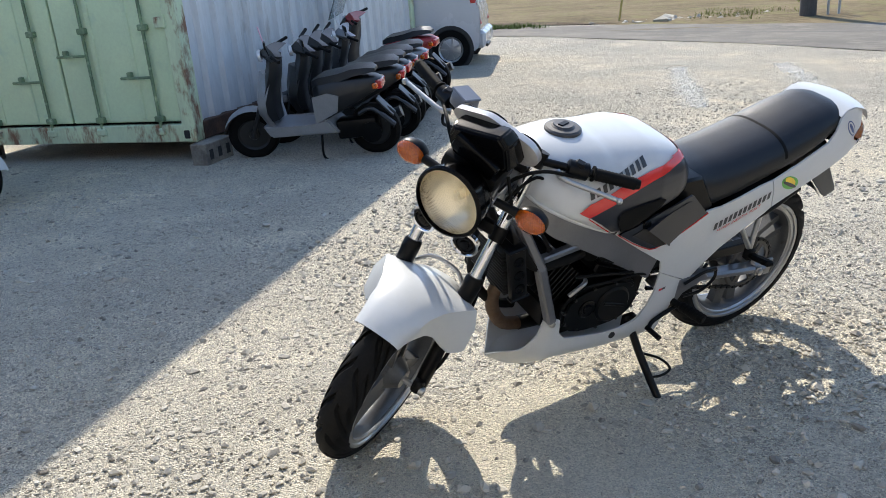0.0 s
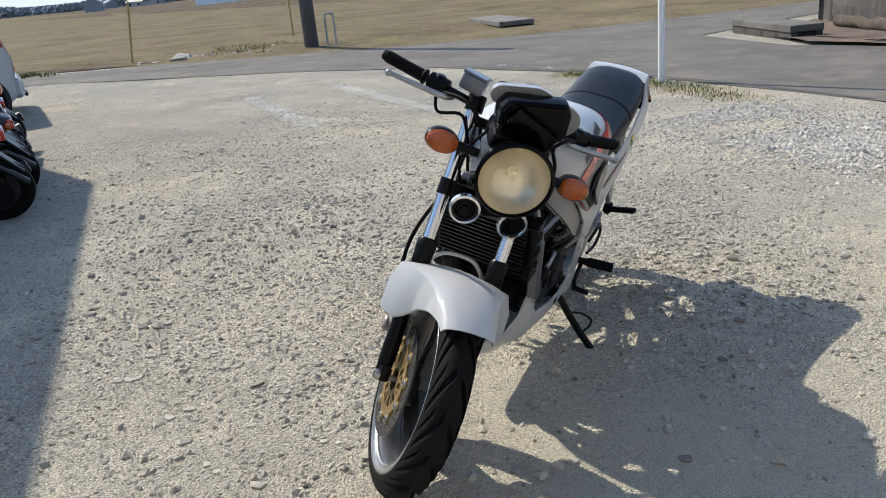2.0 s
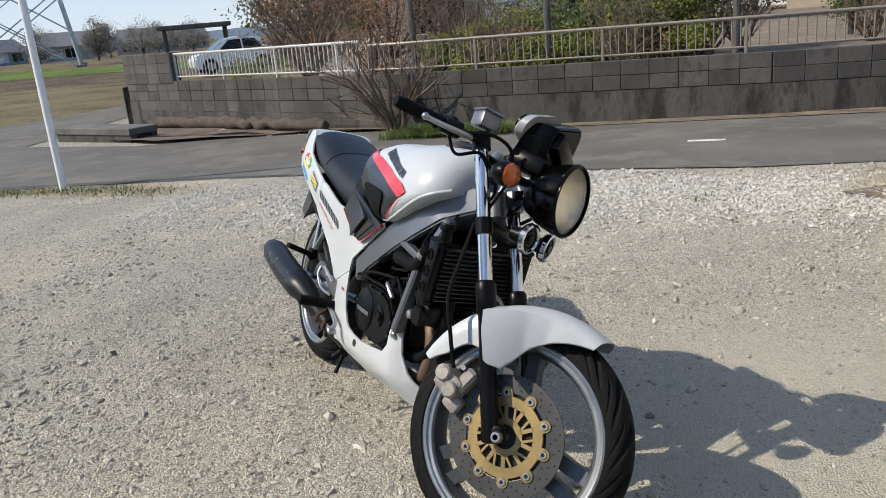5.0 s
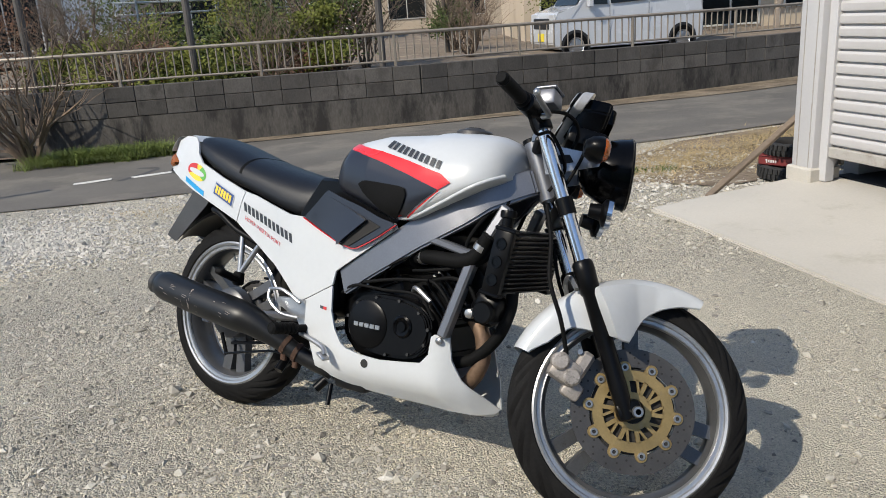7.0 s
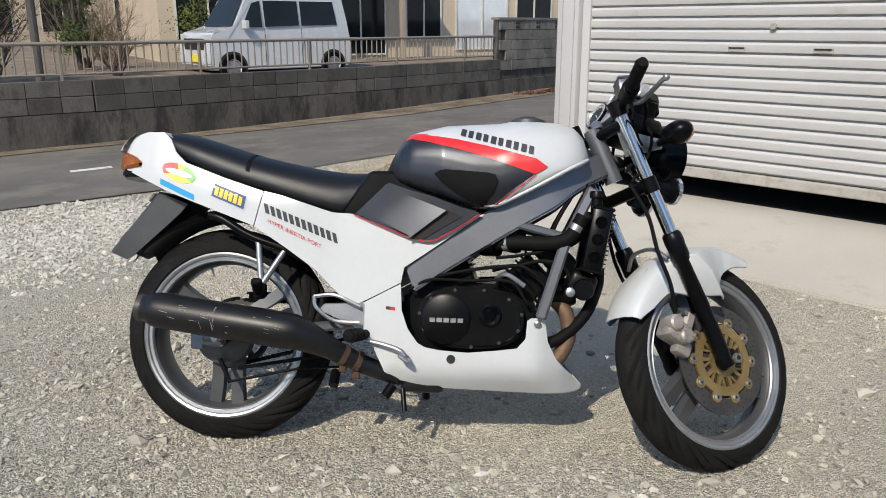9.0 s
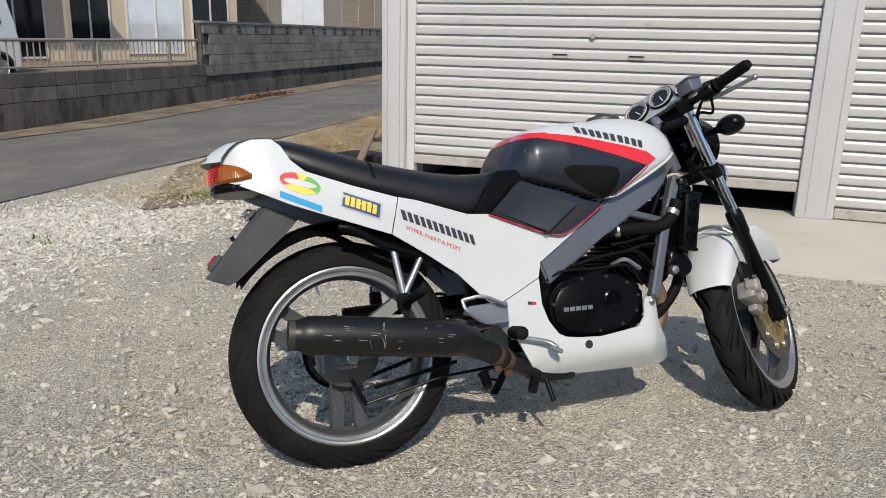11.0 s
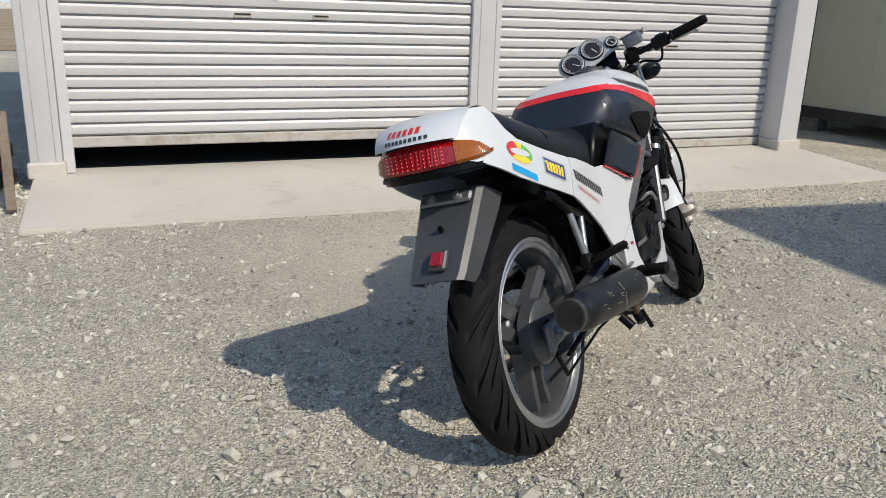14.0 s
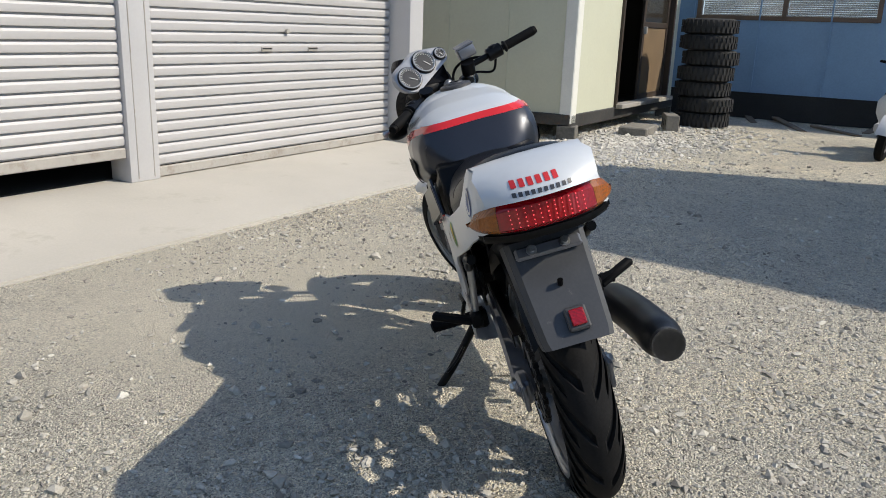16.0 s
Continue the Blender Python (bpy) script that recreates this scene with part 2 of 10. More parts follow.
    for f in bm.faces:
        f.smooth = True
    for e in bm.edges:
        e.smooth = not (len(e.link_faces) == 2 and e.calc_face_angle(0) > lim)


def linked(name, bm, mats, parent=None, label="", angle=32, clean=True):
    if clean:
        finish(bm, angle)
    me = bpy.data.meshes.new(name)
    bm.to_mesh(me)
    bm.free()
    for m in mats if isinstance(mats, (list, tuple)) else [mats]:
        me.materials.append(m)
    ob = new(name, me)
    if parent:
        ob.parent = parent
    if label:
        ob["label"] = label
    return ob


def part(name, bm, mats, parent, label="", angle=32):
    return linked(name, bm, mats, parent, label, angle)


def structure(name, bm, mats, label, category, angle=32):
    return tagged(linked(name, bm, mats, None, "", angle), label, category, kind="structure")


def thing(name, m, label, category, group=""):
    ob = new(name)
    ob.matrix_basis = m
    return tagged(ob, label, category, group)


def box(bm, size, at=(0, 0, 0), turn=None, bev=0.0, seg=1):
    r = bmesh.ops.create_cube(bm, size=1.0)
    vs = r["verts"]
    bmesh.ops.scale(bm, vec=size, verts=vs)
    if bev:
        es = list({e for v in vs for e in v.link_edges})
        k = bmesh.ops.bevel(bm, geom=es, offset=min(bev, min(size) * 0.45), segments=seg, affect="EDGES", profile=0.5)
        vs = list({v for f in k["faces"] for v in f.verts} | {v for v in vs if v.is_valid})
    m = Matrix.Translation(at) @ (turn.to_4x4() if turn else Matrix.Identity(4))
    bmesh.ops.transform(bm, matrix=m, verts=vs)
    return vs


def rot(rx=0, ry=0, rz=0):
    return Euler((radians(rx), radians(ry), radians(rz))).to_matrix()


def beam(bm, a, b, w, d, up=(0, 0, 1), bev=0.0):
    """A straight bar of section w x d from a to b."""
    a, b = Vector(a), Vector(b)
    y = (b - a).normalized()
    x = y.cross(Vector(up))
    x = x.normalized() if x.length > 1e-4 else Vector((1, 0, 0))
    z = x.cross(y)
    return box(bm, (w, (b - a).length, d), (a + b) / 2, Matrix((x, y, z)).transposed(), bev)


def smooth_path(pts, n=6):
    """Catmull-Rom points through pts."""
    p = [Vector(q) for q in pts]
    p = [2 * p[0] - p[1]] + p + [2 * p[-1] - p[-2]]
    out = []
    for i in range(1, len(p) - 2):
        for k in range(n):
            t = k / n
            a, b, c, d = p[i - 1:i + 3]
            out.append(0.5 * (2 * b + (c - a) * t + (2 * a - 5 * b + 4 * c - d) * t * t + (3 * b - a - 3 * c + d) * t ** 3))
    return out + [p[-2]]


def tube(bm, pts, r, seg=10, cap=True, closed=False):
    """A round tube along pts; r is a number or one for each point."""
    p = [Vector(q) for q in pts]
    rs = r if isinstance(r, (list, tuple)) else [r] * len(p)
    rings, ref = [], None
    for i, q in enumerate(p):
        a, b = p[max(0, i - 1)], p[min(len(p) - 1, i + 1)]
        if closed:
            a, b = p[i - 1], p[(i + 1) % len(p)]
        t = (b - a).normalized()
        if ref is None:
            ref = t.orthogonal().normalized()
        ref = (ref - t * ref.dot(t)).normalized()
        s = t.cross(ref)
        rings.append([bm.verts.new(q + rs[i] * (math.cos(u) * ref + math.sin(u) * s)) for u in (2 * math.pi * k / seg for k in range(seg))])
    for i in range(len(rings) - (0 if closed else 1)):
        x, y = rings[i], rings[(i + 1) % len(rings)]
        for k in range(seg):
            bm.faces.new((x[k], x[(k + 1) % seg], y[(k + 1) % seg], y[k]))
    if cap and not closed:
        bm.faces.new(rings[0][::-1])
        bm.faces.new(rings[-1])
    return [v for ring in rings for v in ring]


def lathe(bm, profile, seg=32, m=None, closed=False):
    """Turns (radius, along) round the local y axis, then moves it by m."""
    rings = []
    vs = []
    for r, h in profile:
        if r < 1e-5:
            ring = [bm.verts.new((0, h, 0))]
        else:
            ring = [bm.verts.new((r * math.cos(2 * math.pi * k / seg), h, r * math.sin(2 * math.pi * k / seg))) for k in range(seg)]
        rings.append(ring)
        vs += ring
    pairs = list(zip(rings, rings[1:])) + ([(rings[-1], rings[0])] if closed else [])
    for x, y in pairs:
        for k in range(seg):
            j = (k + 1) % seg
            f = [x[k % len(x)], x[j % len(x)], y[j % len(y)], y[k % len(y)]]
            f = list(dict.fromkeys(f))
            if len(f) > 2:
                bm.faces.new(f)
    if m is not None:
        bmesh.ops.transform(bm, matrix=m, verts=vs)
    return vs


def loft(bm, sections, cap=True, closed=True):
    rings = [[bm.verts.new(p) for p in s] for s in sections]
    n = len(rings[0])
    for x, y in zip(rings, rings[1:]):
        for k in range(n if closed else n - 1):
            j = (k + 1) % n
            bm.faces.new((x[k], x[j], y[j], y[k]))
    if cap and closed:
        bm.faces.new(rings[0][::-1])
        bm.faces.new(rings[-1])
    return [v for r in rings for v in r]


def prism(bm, poly, a, b, axis=1):
    """A polygon given in the two other axes, pushed from a to b along axis."""
    def at(p, c):
        q = list(p)
        q.insert(axis, c)
        return q
    x = [bm.verts.new(at(p, a)) for p in poly]
    y = [bm.verts.new(at(p, b)) for p in poly]
    n = len(poly)
    bm.faces.new(x)
    bm.faces.new(y[::-1])
    for k in range(n):
        bm.faces.new((x[k], y[k], y[(k + 1) % n], x[(k + 1) % n]))
    return x + y


def interp(x, xs, ys):
    return float(np.interp(x, xs, ys))


# ---- ground ----
def ground_z(x, y):
    s = interp(y, (-12, -6, 2, 6), (0.036, 0.048, 0.05, 0.044))
    k = max(0.0, x - 1.2)
    k = k * k / (k + 0.35)
    heap = 0.03 * math.exp(-((x - 2.25) ** 2 + (y + 0.2) ** 2) / 0.9)    # gravel banked up against the apron's corner
    return heap - s * 10.5 * math.tanh(k / 10.5)


def sheet(name, poly, mat, lift, label, category, step=1.0, rough=0.0, thick=0.0):
    """A sheet that lies on the ground inside the polygon."""
    bm = bmesh.new()
    f = bm.faces.new([bm.verts.new((x, y, 0)) for x, y in poly])
    bmesh.ops.triangulate(bm, faces=[f])
    for ax in (0, 1):
        lo, hi = min(p[ax] for p in poly), max(p[ax] for p in poly)
        k = math.ceil(lo / step)
        while k * step < hi:
            co, no = [0, 0, 0], [0, 0, 0]
            co[ax], no[ax] = k * step, 1
            bmesh.ops.bisect_plane(bm, geom=bm.verts[:] + bm.edges[:] + bm.faces[:], dist=2e-4, plane_co=co, plane_no=no)
            k += 1
    for v in bm.verts:
        x, y = v.co.xy
        v.co.z = ground_z(x, y) + lift + (rough * noise.noise((x * 0.9, y * 0.9, 0)) if rough else 0)
    bmesh.ops.recalc_face_normals(bm, faces=bm.faces)
    if bm.faces[:] and bm.faces[:][0].normal.z < 0:
        bmesh.ops.reverse_faces(bm, faces=bm.faces)
    for f in bm.faces:
        f.smooth = True
    return tagged(linked(name, bm, mat, clean=False), label, category, kind="structure")


bm = bmesh.new()
xs = sorted(set([round(-9 + 0.4 * i, 3) for i in range(58)] + [-1500, -700, -300, -120, -60, -30, -18, -12, 16, 20, 26, 36, 60, 120, 300, 700, 1500, 2500]))
ys = sorted(set([round(-14 + 0.5 * i, 3) for i in range(72)] + [-1500, -700, -300, -120, -60, -36, -24, 26, 34, 50, 90, 160, 300, 700, 1500, 2500]))
grid = [[bm.verts.new((x, y, ground_z(x, y) + (0.012 * noise.noise((x * 0.8, y * 0.8, 3)) if abs(x) < 14 and -12 < y < 20 else 0))) for y in ys] for x in xs]
for i in range(len(xs) - 1):
    for j in range(len(ys) - 1):
        bm.faces.new((grid[i][j], grid[i + 1][j], grid[i + 1][j + 1], grid[i][j + 1]))
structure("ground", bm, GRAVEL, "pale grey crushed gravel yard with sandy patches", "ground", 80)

# the lane along the block wall, its crossing and the branches
sheet("road", [(1.6, -40), (2.0, -15), (2.55, -11.6), (3.1, -7.6), (4.1, -3.0), (4.75, -0.6), (5.55, 1.0), (6.6, 3.6), (7.2, 6.2), (7.5, 8.5), (7.3, 11.2), (5.8, 13.8), (2.6, 17.2), (-4, 20.5), (-14, 24), (-14, 27), (-4, 23), (2.1, 20.3), (5.0, 19.8), (8.6, 19.2), (11.5, 26), (18, 50), (29, 93), (33, 93), (21, 50), (14.6, 26.5), (12.9, 20.6), (14.7, 17), (18, 15.2), (23.5, 12.8), (40, 9.5), (40, 5.6), (22, 9.2), (16.3, 9.9), (12.9, 9.8), (11.4, 7.2), (11.2, 3.0), (9.7, -0.5), (7.95, -4.2), (6.75, -8.8), (5.5, -14.3), (4.0, -25), (3.0, -40)], ASPHALT, 0.012, "worn grey asphalt lane with dusty edges", "road", 1.5)
sheet("field_verge", [(-400, 42), (-14, 24.6), (-4, 21), (3, 18), (8.6, 17.6), (12.6, 15), (18, 13), (23, 11.2), (40, 7.6), (140, 12), (2400, 160), (2400, 2400), (-400, 2400)], surface("dry_straw_verge", (0.18, 0.145, 0.092), 0.95, var=0.35, big=0.35, fine=5, bump_by=0.8, bump_at=0.06, dirt=(0.17, 0.155, 0.08), dirt_at=0.5, spec=0.03), 0.007, "dry straw-coloured verges and far fallow fields", "field", 40)
sheet("ploughed_field_west", [(-60, 48), (-14, 27.6), (-4, 23.5), (2.1, 20.9), (5.0, 20.3), (8.2, 20.6), (11, 26.6), (17.5, 50), (28.5, 93), (60, 200), (-60, 200)], SOIL, 0.02, "ploughed brown field beside the lane", "field", 6)
sheet("ploughed_field_east", [(13.4, 20.6), (15.2, 17.4), (18.2, 15.7), (23.6, 13.3), (45, 9.8), (57, 27), (69, 95), (34, 93), (22, 52), (15.4, 27)], SOIL, 0.02, "ploughed brown field across the lane", "field", 6)
sheet("green_field", [(45.5, 9.8), (62, 14), (77.4, 35), (89, 50), (135, 90), (188, 178), (200, 210), (70, 97), (57.5, 27)], GREEN_FIELD, 0.03, "bright green strip of young crop", "field", 20)
sheet("far_field", [(60, 202), (33.5, 94), (70, 98), (200, 212), (500, 600), (100, 600)], SOIL, 0.03, "distant tilled brown fields", "field", 40)

# ---- garage ----
GA = Vector((1.70, -1.22, 0))           # front foot of the east corner post
GD = Vector((-0.974, 0.2265, 0)).normalized()   # along the front, westwards
GN = Vector((GD.y, -GD.x, 0))           # out of the front, to the yard
if GN.y < 0:
    GN = -GN
GM = Matrix((GD, GN, Vector((0, 0, 1)))).transposed().to_4x4()
GM.translation = GA                     # local: x along the front, y outwards, z up
BAYS = [0.0, 2.965, 5.79]                # posts
SLAB = 0.085                            # floor level at the shutters; the apron falls to the yard


def local(bm, m):
    bmesh.ops.transform(bm, matrix=m, verts=bm.verts)


bm = bmesh.new()
prism(bm, [(-0.06, -6.0), (5.95, -6.0), (5.95, 1.165), (2.4, 1.135), (-0.03, 1.085)], -0.15, SLAB, 2)
bmesh.ops.bisect_plane(bm, geom=bm.verts[:] + bm.edges[:] + bm.faces[:], plane_co=(0, 0, 0), plane_no=(0, 1, 0))
for v in bm.verts:
    if v.co.z > 0 and v.co.y > 0:
        v.co.z = SLAB - (SLAB - 0.024) * v.co.y / 1.09
bmesh.ops.bevel(bm, geom=[e for e in bm.edges if min(v.co.z for v in e.verts) > 0 and e.calc_face_angle(0) > 0.5], offset=0.010, segments=2, affect="EDGES")
local(bm, GM)
structure("pavement", bm, CONCRETE, "smooth cream concrete apron before the shutters", "concrete apron")

bm = bmesh.new()
box(bm, (6.2, 0.12, 3.4), (2.93, -5.9, 1.74))
box(bm, (0.12, 5.6, 3.4), (0.1, -3.1, 1.74))
box(bm, (0.12, 5.6, 3.4), (5.9, -3.1, 1.74))
local(bm, GM)
structure("wall_garage", bm, POST, "white painted garage walls", "wall")
# near-black floor colour stands in for the shade behind the shutter
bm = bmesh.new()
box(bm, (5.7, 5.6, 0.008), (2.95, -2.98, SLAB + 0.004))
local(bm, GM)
structure("floor_garage", bm, surface("shade_dark_floor", (0.03, 0.028, 0.026), 0.8, var=0.3, big=1.0, fine=30), "concrete floor inside the garage, coloured near black for its shade", "floor")
bm = bmesh.new()
for k in range(19):
    box(bm, (0.165, 0.05, 3.0), (6.06 + 0.175 * k, -1.9 + (0.02 if k % 2 else 0), 1.5), bev=0.006)
local(bm, GM)
structure("wall_gap", bm, surface("dark_grey_sheet", (0.07, 0.075, 0.082), 0.6, var=0.2, big=1.5, fine=40), "dark grey sheet wall between the garage and the prefab", "wall")
bm = bmesh.new()
box(bm, (6.5, 6.4, 0.14), (2.95, -2.8, 3.47))
local(bm, GM)
structure("ceiling_garage", bm, GREY_SHEET, "flat garage roof", "roof")
bm = bmesh.new()
box(bm, (6.1, 0.2, 0.75), (2.95, -0.1, 3.02))
local(bm, GM)
structure("wall_lintel", bm, POST, "white shutter box lintel", "lintel")


def garage_post(x, front, w, plinth, label):
    ob = thing("garage_post", GM @ Matrix.Translation((x, front, SLAB - 0.05 * front)), label, "post", "posts of the garage")
    bm = bmesh.new()
    box(bm, (w, 0.2 + max(0.0, front - 0.05), 3.3), (0, -0.1 - max(0.0, front - 0.05) / 2, 1.65), bev=0.008, seg=2)
    part("post_body", bm, POST, ob)
    if x < 0.5:
        bm = bmesh.new()
        box(bm, (0.062, 0.07, 3.2), (w / 2 + 0.033, -0.08, 1.605), bev=0.004)
        part("guide_rail", bm, POST, ob)
    for dx in (-0.24, 0.3) if front < 0.1 else ():
        bm = bmesh.new()
        box(bm, (0.006, 0.004, 3.2), (w * dx, 0.001, 1.62))
        part("fold_line", bm, SHUTTER_END, ob)
    if plinth:
        bm = bmesh.new()
        box(bm, (w + 0.035, 0.24, 0.10), (0, -0.09, 0.036), bev=0.01)
        part("plinth", bm, CONCRETE, ob, "cream concrete plinth")
    return ob


garage_post(BAYS[0] + 0.047, 0.045, 0.18, True, "white steel corner post on a concrete plinth")
garage_post(BAYS[1], 0.012, 0.225, False, "white steel post between two roller shutters")
garage_post(5.756, 0.20, 0.208, True, "white steel end post on a concrete plinth")


def roller_shutter(x0, x1, gap, label):
    ob = thing("roller_shutter", GM @ Matrix.Translation((0, -0.042, SLAB)), label, "roller shutter", "shutters of the garage")
    pitch, z = 0.0715, gap + 0.07
    w = x1 - x0
    bm = bmesh.new()
    rows = []
    prof = [(-0.006, 0.0), (-0.006, 0.011), (0.017, 0.014), (0.021, 0.028), (0.022, 0.056), (0.015, 0.0702)]
    while z < 2.75:
        for y, dz in prof:
            rows.append((y, z + dz))
        z += pitch
    a = [bm.verts.new((x0, y, h)) for y, h in rows]
    b = [bm.verts.new((x1, y, h)) for y, h in rows]
    for k in range(len(rows) - 1):
        bm.faces.new((a[k], b[k], b[k + 1], a[k + 1]))
    part("slat_curtain", bm, SHUTTER, ob, "ribbed white steel slats", 20)
    bm = bmesh.new()
    box(bm, (w, 0.035, 0.066), ((x0 + x1) / 2, 0.010, gap + 0.034), bev=0.006)
    part("bottom_rail", bm, SHUTTER_END, ob, "dull steel bottom rail")
    for dx in (-0.253, 0.253):
        bm = bmesh.new()
        box(bm, (0.11, 0.012, 0.035), ((x0 + x1) / 2 + dx, 0.024, gap + 0.815), bev=0.004)
        h = part("handle_recess", bm, SHUTTER_END, ob)
        bm = bmesh.new()
        box(bm, (0.095, 0.012, 0.008), ((x0 + x1) / 2 + dx, 0.031, gap + 0.823), bev=0.002)
        part("handle", bm, DARK_IN, h)
    bm = bmesh.new()
    lathe(bm, [(0, 0.02), (0.017, 0.02), (0.019, 0.0)], 16, Matrix.Translation(((x0 + x1) / 2 - 0.04, 0.026, gap + 0.948)))
    box(bm, (0.05, 0.008, 0.012), ((x0 + x1) / 2 - 0.035, 0.026, gap + 0.948), bev=0.002)
    part("lock", bm, SHUTTER_END, ob)
    return ob


roller_shutter(0.17, 2.85, 0.155, "white ribbed roller shutter, raised a hand's width")
roller_shutter(3.08, 5.648, 0.004, "white ribbed roller shutter, closed to the slab")

# ---- green container with another stacked on it ----
CU = Vector((0.318, 0.948, 0)).normalized()
CV = Vector((-CU.y, CU.x, 0))


def container_frame(corner, z):
    m = Matrix((CV, CU, Vector((0, 0, 1)))).transposed().to_4x4()
    m.translation = Vector((corner[0], corner[1], z))
    return m


def corrugated(bm, a, b, z0, z1, pitch, depth, out):
    """A sheet with trapezoid ribs from a to b."""
    a, b, out = Vector(a), Vector(b), Vector(out)
    n = max(2, int((b - a).length / pitch))
    lo, hi = [], []
    for k in range(n):
        for t, d in ((0.0, 0), (0.28, 0), (0.42, 1), (0.80, 1), (0.94, 0)):
            p = a.lerp(b, min(1, (k + t) / n)) + out * d * depth
            lo.append(bm.verts.new((p.x, p.y, z0)))
            hi.append(bm.verts.new((p.x, p.y, z1)))
    for k in range(len(lo) - 1):
        bm.faces.new((lo[k], lo[k + 1], hi[k + 1], hi[k]))


def container(corner, z, front, side, doors, label):
    m = container_frame(corner, z)
    W, L, H = 2.44, 6.06, 2.55
    ob = thing("shipping_container", m, label, "container", "stacked containers")
    bm = bmesh.new()
    corrugated(bm, (0, 0.1, 0), (0, L - 0.1, 0), 0.14, H - 0.1, 0.278, 0.036, (1, 0, 0))
    part("side_wall", bm, side, ob, "pale ribbed steel side", 20)
    bm = bmesh.new()
    corrugated(bm, (W, 0.1, 0), (W, L - 0.1, 0), 0.14, H - 0.1, 0.278, 0.036, (-1, 0, 0))
    part("side_wall", bm, side, ob, "", 20)
    bm = bmesh.new()
    box(bm, (W - 0.1, L - 0.1, 0.03), (W / 2, L / 2, H - 0.04))
    part("roof", bm, side, ob)
    bm = bmesh.new()
    box(bm, (W - 0.1, 0.04, H - 0.2), (W / 2, L - 0.06, H / 2))
    part("end_wall", bm, side, ob)
    bm = bmesh.new()
    box(bm, (W - 0.08, L - 0.08, 0.04), (W / 2, L / 2, 0.13))
    part("underfloor", bm, RUST, ob)
    for x in (0.03, W - 0.03):
        for y in (0.05, L - 0.05):
            bm = bmesh.new()
            box(bm, (0.13, 0.14, H), (x, y, H / 2), bev=0.01)
            part("corner_post", bm, RUSTY_GREEN, ob, "rusting corner post")
    for z_, h_ in ((0.075, 0.15), (H - 0.06, 0.12)):
        for y in (0.03, L - 0.03):
            bm = bmesh.new()
            box(bm, (W - 0.16, 0.1, h_), (W / 2, y, z_), bev=0.006)
            part("cross_rail", bm, RUSTY_GREEN, ob)
        for x in (0.0, W):
            bm = bmesh.new()
            box(bm, (0.08, L - 0.2, h_), (x, L / 2, z_), bev=0.006)
            part("bottom_rail", bm, RUST if z_ < 1 else side, ob)
    for x in (0.05, W - 0.05):
        bm = bmesh.new()
        box(bm, (0.17, 0.17, 0.125), (x, 0.06, 0.06), bev=0.012)
        c = part("corner_casting", bm, RUSTY_GREEN, ob)
        bm = bmesh.new()
        box(bm, (0.06, 0.02, 0.075), (x, -0.022, 0.065), bev=0.009)
        part("casting_hole", bm, DARK_IN, c)
    if not doors:
        bm = bmesh.new()
        box(bm, (W - 0.16, 0.04, H - 0.25), (W / 2, 0.06, H / 2))
        part("front_wall", bm, front, ob)
        return ob
    for x0 in (0.10, 1.23):
        bm = bmesh.new()
        box(bm, (1.11, 0.05, H - 0.32), (x0 + 0.555, 0.045, H / 2 + 0.01), bev=0.01)
        for k in range(1, 3):
            box(bm, (0.05, 0.018, H - 0.36), (x0 + 0.37 * k, 0.018, H / 2 + 0.01), bev=0.008)
        d = part("door_leaf", bm, front, ob, "pale green door leaf")
        for dx in (0.20, 0.80):
            bm = bmesh.new()
            tube(bm, [(x0 + dx, -0.012, 0.06), (x0 + dx, -0.012, H - 0.06)], 0.014, 10)
            part("lock_rod", bm, SHADOW_GREEN, d)
            for zz in (0.2, 0.95, 1.75):
                bm = bmesh.new()
                box(bm, (0.085, 0.05, 0.05), (x0 + dx, -0.005, zz), bev=0.008)
                part("rod_bracket", bm, SHADOW_GREEN, d)
            bm = bmesh.new()
            box(bm, (0.10, 0.06, 0.06), (x0 + dx, -0.01, 0.095), bev=0.01)
            part("cam_keeper", bm, RUSTY_GREEN, d)
            zz = 0.55 if dx < 0.5 else 0.75
            bm = bmesh.new()
            box(bm, (0.30, 0.016, 0.022), (x0 + dx + 0.14, -0.035, zz), bev=0.005)
            box(bm, (0.045, 0.04, 0.06), (x0 + dx + 0.2, -0.022, zz + 0.02), bev=0.006)
            part("lock_handle", bm, SHADOW_GREEN, d)
    bm = bmesh.new()
    box(bm, (0.12, 0.05, 0.09), (0.12, -0.0, 0.98), bev=0.008)
    box(bm, (0.02, 0.07, 0.11), (0.075, -0.01, 0.99), bev=0.005)
    part("door_hinge", bm, RUSTY_GREEN, ob)
    return ob


container((-1.86, 6.62), 0.17, PALE_GREEN, SIDE_SHEET, True, "pale green steel container with rusting edges on concrete blocks")
container((-2.16, 6.55), 2.76, PALE_BLUE, PALE_BLUE, False, "plain steel container stacked above the green one")


def hollow_block(m, label, group=""):
    ob = tagged(new("concrete_block"), label, "concrete block", group)
    bm = bmesh.new()
    box(bm, (0.39, 0.15, 0.19), (0, 0, 0.095), bev=0.006)
    bmesh.ops.delete(bm, geom=[], context="FACES")
    me_bm = bm
    for x in (-0.125, 0.0, 0.125):
        box(me_bm, (0.09, 0.154, 0.12), (x, 0, 0.095), bev=0.02)
        for f in me_bm.faces[-26:]:
            f.material_index = 1
    ob.matrix_basis = m
    part("block_body", me_bm, [PALE_BLOCK, DARK_IN], ob)
    return ob


hollow_block(Matrix.Translation((-1.72, 6.58, -0.01)) @ rot(0, 0, 70).to_4x4(), "grey hollow concrete block under the container corner")
